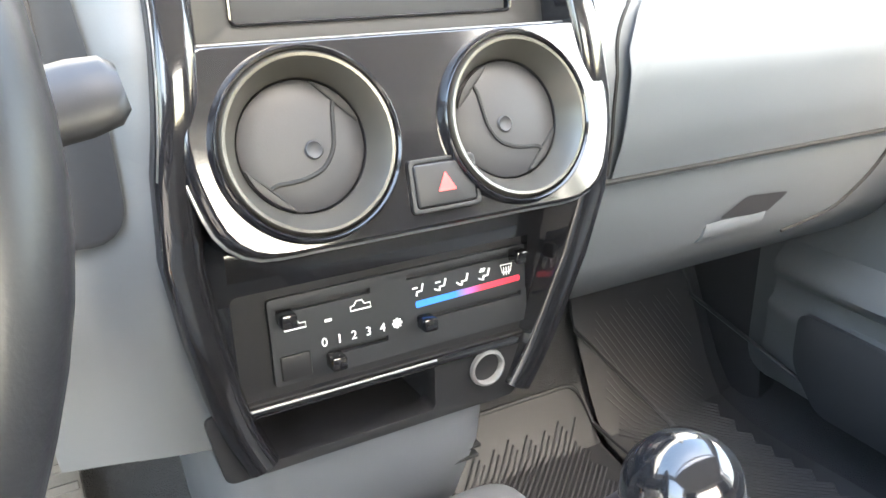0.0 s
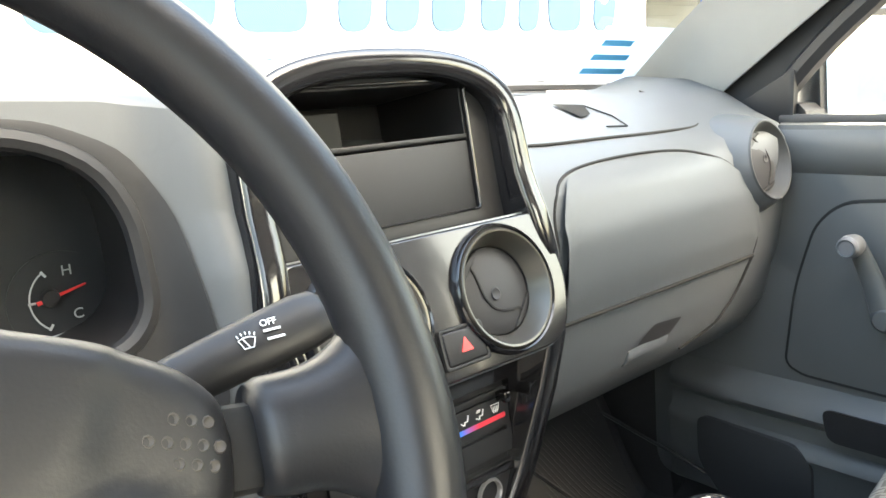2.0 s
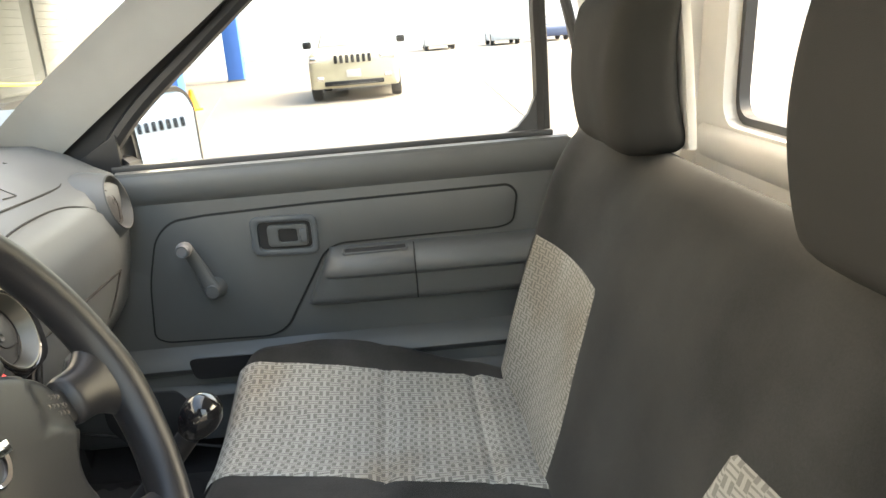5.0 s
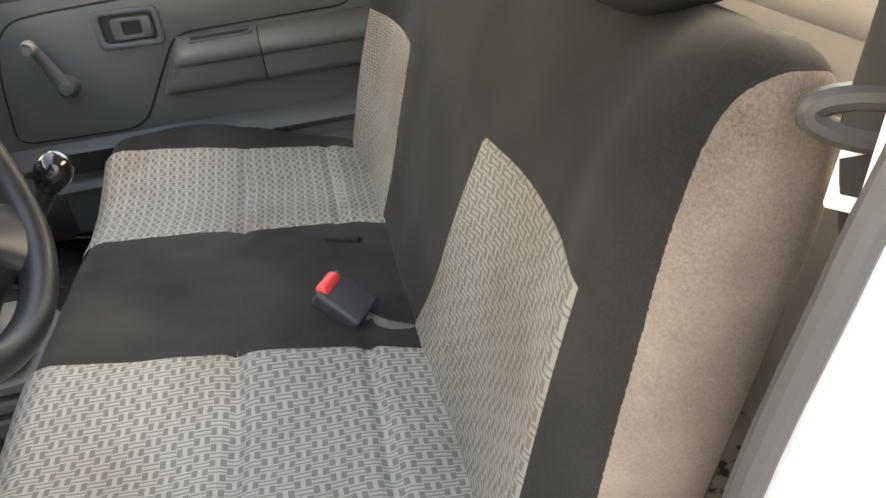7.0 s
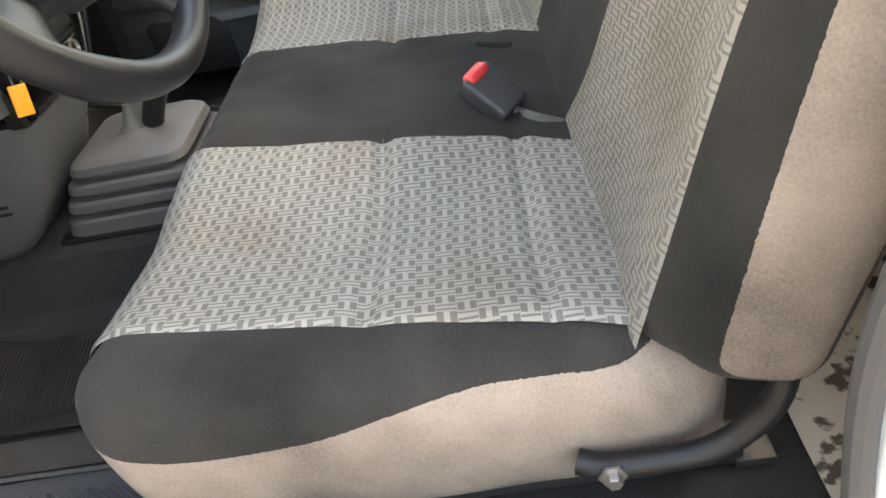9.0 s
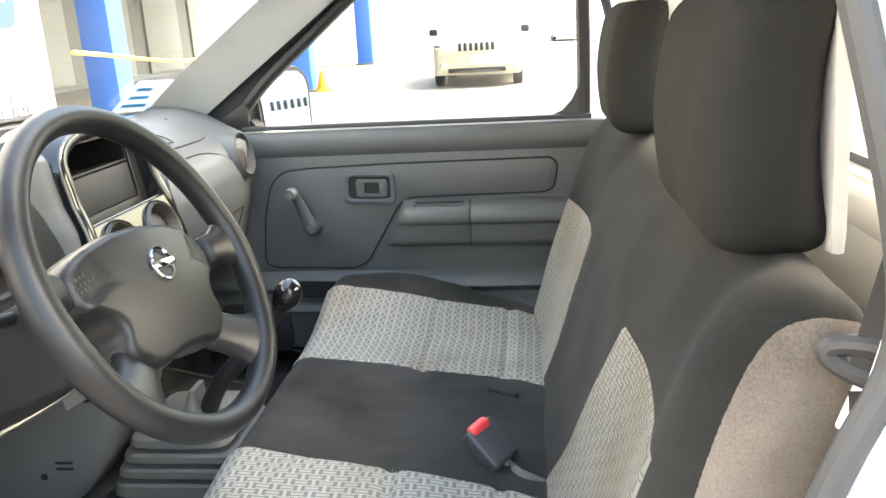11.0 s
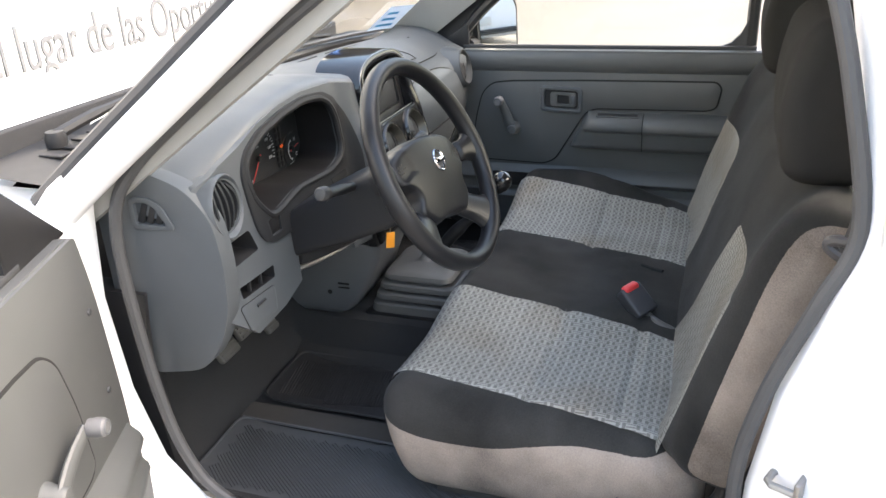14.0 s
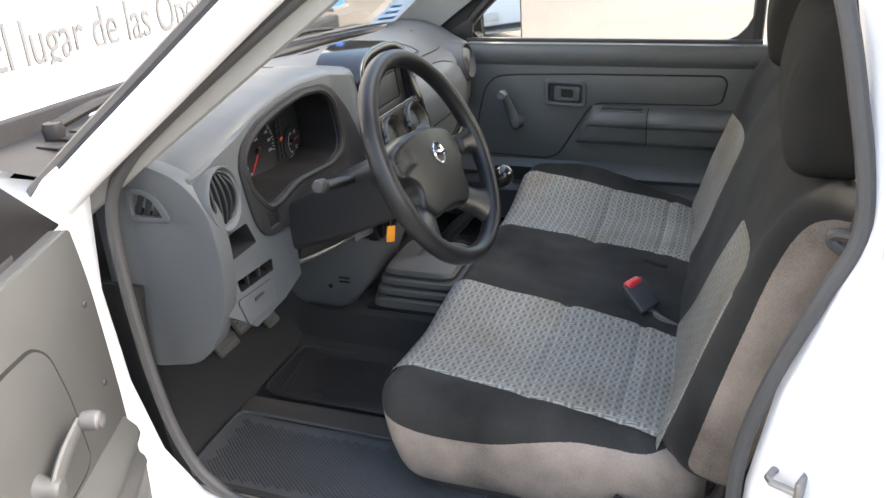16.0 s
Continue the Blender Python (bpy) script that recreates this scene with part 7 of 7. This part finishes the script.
def floor_mat(x0, x1, y0, y1, slant, rubber):
    mt = thing("floor_mat", "black ribbed rubber floor mat" if rubber is MATRUBBER else "dust-greyed ribbed rubber floor mat", "floor mat")
    zf = lambda x, y: 0.180 + float(np.interp(y, [0.88, 0.94, 0.97, 1.05, 1.12], [0, 0.012, 0.05, 0.205, 0.345])) + 0.004 * noise.noise(Vector((x * 7, y * 7, 0)))
    bm = bmesh.new()
    grid(bm, 16, 40, lambda u, v: Vector((x0 + (x1 - x0) * u, y0 + (y1 - y0) * v, zf(x0 + (x1 - x0) * u, y0 + (y1 - y0) * v))))
    part("mat_sheet", tidy(bm), rubber, mt)
    bm = bmesh.new()
    c, s_ = math.cos(radians(slant)), math.sin(radians(slant))
    for k in range(-130, 131):
        off = 0.0062 * k
        pts = []
        for j in range(60):
            d = (j - 30) * 0.02
            x, y = (x0 + x1) / 2 + c * d - s_ * off, (y0 + y1) / 2 + s_ * d + c * off
            if x0 + 0.02 < x < x1 - 0.02 and y0 + 0.02 < y < y1 - 0.02:
                pts.append(Vector((x, y, zf(x, y) + 0.0005)))
        if len(pts) < 2:
            continue
        n = Vector((-s_, c, 0))
        loft(bm, [[p - n * 0.0021, p - n * 0.0009 + Vector((0, 0, 0.0024)), p + n * 0.0009 + Vector((0, 0, 0.0024)), p + n * 0.0021] for p in pts], closed=False, caps=False)
    ob = part("rib", tidy(bm), rubber, mt)
    ob["kind"] = "stuff"
    bm = bmesh.new()
    out = round_poly([(x0, y0), (x1, y0), (x1, y1), (x0, y1)], 0.03)
    tube(bm, [Vector((p.x, p.y, zf(p.x, p.y) + 0.001)) for p in out], 0.003, 6, closed=True)
    part("mat_border", bm, rubber, mt)


floor_mat(-0.665, -0.445, 0.35, 0.935, 52, DUSTMAT)
floor_mat(-0.365, -0.16, 0.35, 0.935, 8, MATRUBBER)
floor_mat(0.17, 0.40, 0.35, 0.985, 40, MATRUBBER)
floor_mat(0.41, 0.625, 0.35, 1.045, -40, MATRUBBER)
bm = bmesh.new()
grid(bm, 4, 30, lambda u, v: Vector((-0.435 + 0.055 * u, 0.35 + 0.6 * v, 0.182 + 0.003 * math.sin(u * math.pi))))
part("carpet_strip", tidy(bm), surface("worn brown carpet", (0.040, 0.037, 0.034), 0.95, grain=500, bump=0.6, dist=0.002), truck, "worn brownish carpet between the mats")


# ---- the yard outside ----
wall = thing("wall_front", "white painted wall with large blue letters and grey slogan", "wall", kind="structure")
bm = bmesh.new()
box(bm, (-0.9, 3.45, 1.8), (10.0, 0.25, 4.4), 0.01)
part("wall_slab", bm, WALLPAINT, wall)
writing("slogan", "El lugar de las Oportunidades", 0.33, facing(2.52, 3.318, 0.615) @ Matrix.Diagonal((0.66, 1, 1, 1)), LETTER, wall, "grey painted slogan", depth=0.004)
for k, (x, w, lean) in enumerate(((0.62, 0.36, 0.0), (1.04, 0.30, 0.06), (1.44, 0.38, 0.0), (1.86, 0.22, 0.08), (2.14, 0.24, 0.08), (2.44, 0.26, 0.08), (2.76, 0.22, 0.08), (3.04, 0.20, 0.08), (3.36, 0.32, 0.0), (3.72, 0.24, 0.08))):
    bm = bmesh.new()
    plate(bm, round_poly([(-w / 2, 0), (w / 2 - 0.04, 0), (w / 2 + lean, 0.7), (-w / 2 + lean, 0.7)], 0.09), [round_poly([(-w / 5, 0.16), (w / 6, 0.16), (w / 6 + lean / 2, 0.5), (-w / 5 + lean / 2, 0.5)], 0.04)] if k % 3 == 0 else [], 0.01, facing(x, 3.314, 1.13))
    part("blue_shape", tidy(bm), PALEBLUE, wall, "large pale blue painted shape")


def column(x, y, w, h, material, label, white=True):
    c = thing("column", label, "column", "columns of the open hall")
    bm = bmesh.new()
    box(bm, (x, y, GROUND_Z + h / 2), (w, w, h), 0.02)
    part("shaft", bm, material, c)
    bm = bmesh.new()
    box(bm, (x, y, GROUND_Z + 0.03), (w + 0.12, w + 0.12, 0.06), 0.01)
    part("base_plate", bm, GREYWALL, c)
    if white:
        bm = bmesh.new()
        box(bm, (x + w / 2 + 0.12, y, GROUND_Z + h / 2), (0.16, 0.2, h), 0.01)
        part("white_flange", bm, WALLPAINT, c)
    return c


column(4.44, 3.84, 0.27, 4.6, BLUE, "blue painted column with a white flange beside the wall")
column(18.5, 5.6, 0.63, 7.0, BLUE, "blue painted steel column at the edge of the hall")
column(31.0, 6.4, 0.62, 7.0, BLUE, "blue painted steel column farther along the hall")
column(11.0, 6.6, 0.5, 7.0, BLUE, "blue painted steel column inside the hall")

hall = thing("hall_building", "grey open hall with pale shutters in shade", "building")
bm = bmesh.new()
box(bm, (20, 14.5, 2.5), (44, 0.3, 6.4), 0.02)
part("back_wall", bm, GREYWALL, hall)
bm = bmesh.new()
box(bm, (18, 9.7, 5.4), (34, 10.5, 0.3), 0.02)
part("hall_roof", bm, GREYWALL, hall)
bm = bmesh.new()
box(bm, (2.0, 9.0, 2.4), (0.3, 11.0, 6.0), 0.02)
part("end_wall", bm, GREYWALL, hall)
for k in range(7):
    bm = bmesh.new()
    box(bm, (9.0 + 4.2 * k, 14.3, 1.5), (3.0, 0.1, 3.6), 0.02)
    for j in range(12):
        box(bm, (9.0 + 4.2 * k, 14.24, -0.2 + 0.3 * j), (2.9, 0.03, 0.02), 0.004, 1)
    part("shutter", bm, SHUTTER, hall)

rope = thing("barrier_rope", "yellow rope strung between the columns", "rope")
bm = bmesh.new()
tube(bm, smooth_line([(4.55, 3.4, 0.95), (9.0, 4.4, 0.72), (13.0, 5.1, 0.85), (18.4, 5.5, 1.15)], 8), 0.018, 6)
part("rope_line", bm, surface("yellow rope", (0.75, 0.55, 0.08), 0.8), rope)
cone = thing("orange_marker", "orange marker at the foot of a column", "cone")
bm = bmesh.new()
lathe(bm, [(0.0, 0.5), (0.05, 0.48), (0.09, 0.3), (0.16, 0.05), (0.22, 0.04), (0.22, 0.0)], Matrix.Translation((18.3, 5.05, GROUND_Z)), 16)
part("cone_body", tidy(bm), ORANGE, cone)


def car(name, label, x, y, yaw, paint, kind, detail=True):
    """A parked car facing its local -x."""
    c = thing(name, label, "car", "cars parked in the yard")
    m = Matrix.Translation((x, y, GROUND_Z)) @ Matrix.Rotation(radians(yaw), 4, "Z")
    hw, hood_z, roof_z, ln = {"suv": (1.02, 1.13, 1.80, 4.7), "sedan": (0.87, 0.92, 1.45, 4.4), "van": (0.9, 1.1, 1.95, 4.6), "truck": (1.15, 1.45, 2.7, 6.0)}[kind]
    bm = bmesh.new()
    rings = []
    for px, z0, z1, w in ((0.0, 0.45, hood_z - 0.24, 0.86), (0.05, 0.30, hood_z - 0.10, 0.94), (0.18, 0.28, hood_z - 0.03, 0.98), (1.2, 0.26, hood_z + 0.04, 1.0), (ln - 0.9, 0.26, hood_z + 0.06, 1.0), (ln - 0.1, 0.30, hood_z + 0.02, 0.96), (ln, 0.5, hood_z - 0.1, 0.9)):
        sec = round_poly([(-w * hw, z0), (w * hw, z0), (w * hw, z1 - 0.12), (w * hw * 0.9, z1), (-w * hw * 0.9, z1), (-w * hw, z1 - 0.12)], 0.08, 3)
        rings.append([m @ Vector((px, p.x, p.y)) for p in sec])
    loft(bm, rings)
    body = part("body", tidy(bm), paint, c, smooth=50)
    bm = bmesh.new()
    rings = []
    for px, z1, w in ((1.15, hood_z, 0.9), (1.75, roof_z - 0.06, 0.74), (2.2, roof_z, 0.74), (ln - 1.0, roof_z - 0.03, 0.72), (ln - 0.3, hood_z + 0.05, 0.82)):
        sec = round_poly([(-w * hw, hood_z - 0.05), (w * hw, hood_z - 0.05), (w * hw * 0.93, z1), (-w * hw * 0.93, z1)], 0.06, 3)
        rings.append([m @ Vector((px, p.x, p.y)) for p in sec])
    loft(bm, rings)
    part("cabin", tidy(bm), paint, c, smooth=50)
    bm = bmesh.new()
    p = [m @ Vector(q) for q in ((1.24, -0.80 * hw, hood_z + 0.06), (1.24, 0.80 * hw, hood_z + 0.06), (1.70, 0.66 * hw, roof_z - 0.10), (1.70, -0.66 * hw, roof_z - 0.10))]
    rings = [[q + Vector((0, 0, 0)) for q in p], [q + m.to_3x3() @ Vector((-0.03, 0, 0.02)) for q in p]]
    loft(bm, rings)
    part("windscreen", tidy(bm), CARGLASS_SKY, c)
    for wx in (0.85, ln - 0.95):
        for s in (-1, 1):
            bm = bmesh.new()
            wmx = m @ mat4((wx, s * (hw - 0.10), 0.36), (1, 0, 0), (0, 0, 1), (0, -1, 0))
            lathe(bm, [(0.0, 0.12), (0.25, 0.12), (0.34, 0.11), (0.36, 0.08), (0.36, -0.08), (0.34, -0.11), (0.25, -0.12), (0, -0.12)], wmx, 24)
            wh = part("wheel", tidy(bm), BLACKRUBBER, c)
            bm = bmesh.new()
            lathe(bm, [(0.0, 0.125), (0.2, 0.125), (0.23, 0.11), (0.23, -0.11), (0.2, -0.125), (0, -0.125)], wmx, 20)
            part("rim", tidy(bm), STEEL, wh)
    if detail:
        fx = -0.012
        for s in (-1, 1):
            bm = bmesh.new()
            box(bm, (fx + 0.06, s * hw * 0.76, hood_z - 0.20), (0.10, hw * 0.36, 0.13), 0.03, 3, m)
            part("headlight", bm, CHROME, c)
            bm = bmesh.new()
            box(bm, (fx + 0.03, s * hw * 0.74, 0.52), (0.06, 0.17, 0.10), 0.03, 3, m)
            part("fog_light", bm, CHROME, c)
            bm = bmesh.new()
            box(bm, (1.35, s * (hw + 0.09), hood_z + 0.12), (0.12, 0.2, 0.16), 0.04, 3, m)
            part("wing_mirror", bm, BLACK, c)
        for k in range(7):
            bm = bmesh.new()
            box(bm, (fx, (k - 3) * 0.125, hood_z - 0.21), (0.04, 0.075, 0.18), 0.015, 2, m)
            part("grille_slot", bm, BLACK, c)
        bm = bmesh.new()
        box(bm, (fx, 0, 0.40), (0.06, hw * 1.3, 0.10), 0.02, 2, m)
        part("lower_grille", bm, BLACK, c)
        bm = bmesh.new()
        box(bm, (fx - 0.02, 0, 0.365), (0.05, hw * 1.0, 0.035), 0.01, 2, m)
        part("skid_bar", bm, SILVER, c)
        bm = bmesh.new()
        box(bm, (fx - 0.015, 0, 0.60), (0.03, 0.32, 0.16), 0.006, 2, m)
        part("blank_plate", bm, HEADLINER, c)
    return c


car("parked_car", "sand coloured off-road car with slotted grille facing the truck", 17.3, 1.17, 0, BEIGEPAINT, "suv")
car("parked_car", "pale van parked far across the yard", 48, -2.5, 0, INNERPAINT, "van", False)
car("parked_car", "silver car parked far across the yard", 48, -6.5, 0, surface("silver car paint", (0.4, 0.42, 0.45), 0.35, bump=0), "sedan", False)
car("parked_car", "dark blue car parked far across the yard", 48, -9.5, 0, surface("blue car paint", (0.06, 0.08, 0.14), 0.35, bump=0), "sedan", False)
for k in range(4):
    car("parked_car", "white off-road car in a row across the yard", 2.6 + 2.7 * k, -30.0, -90, PAINT, "suv")

car("parked_truck", "tall white truck parked behind in the yard", 3.7, -12.0, -90, PAINT, "truck")

yard = thing("wall_yard", "pale yard walls that close the place", "wall", kind="structure")
for c, s in (((60, 0, 2.0), (0.3, 90, 5.5)), ((-40, 0, 2.0), (0.3, 90, 5.5)), ((10, -40, 2.0), (100, 0.3, 5.5))):
    bm = bmesh.new()
    box(bm, c, s, 0.02)
    part("wall_slab", bm, WALLPAINT, yard)
# dark expansion joints of the yard slab
bm = bmesh.new()
for pts in (((3.0, 1.9), (9.0, 3.0), (16.0, 4.2), (22.0, 5.2)), ((2.0, 0.3), (2.6, -6.0)), ((5.0, -1.5), (26.0, -2.2))):
    tube(bm, [Vector((x, y, GROUND_Z + 0.001)) for x, y in pts], 0.012, 5)
part("yard_joint", bm, GREYWALL, None)
tagged(bpy.data.objects["yard_joint"], "dark joints in the concrete yard", "joint", kind="structure")
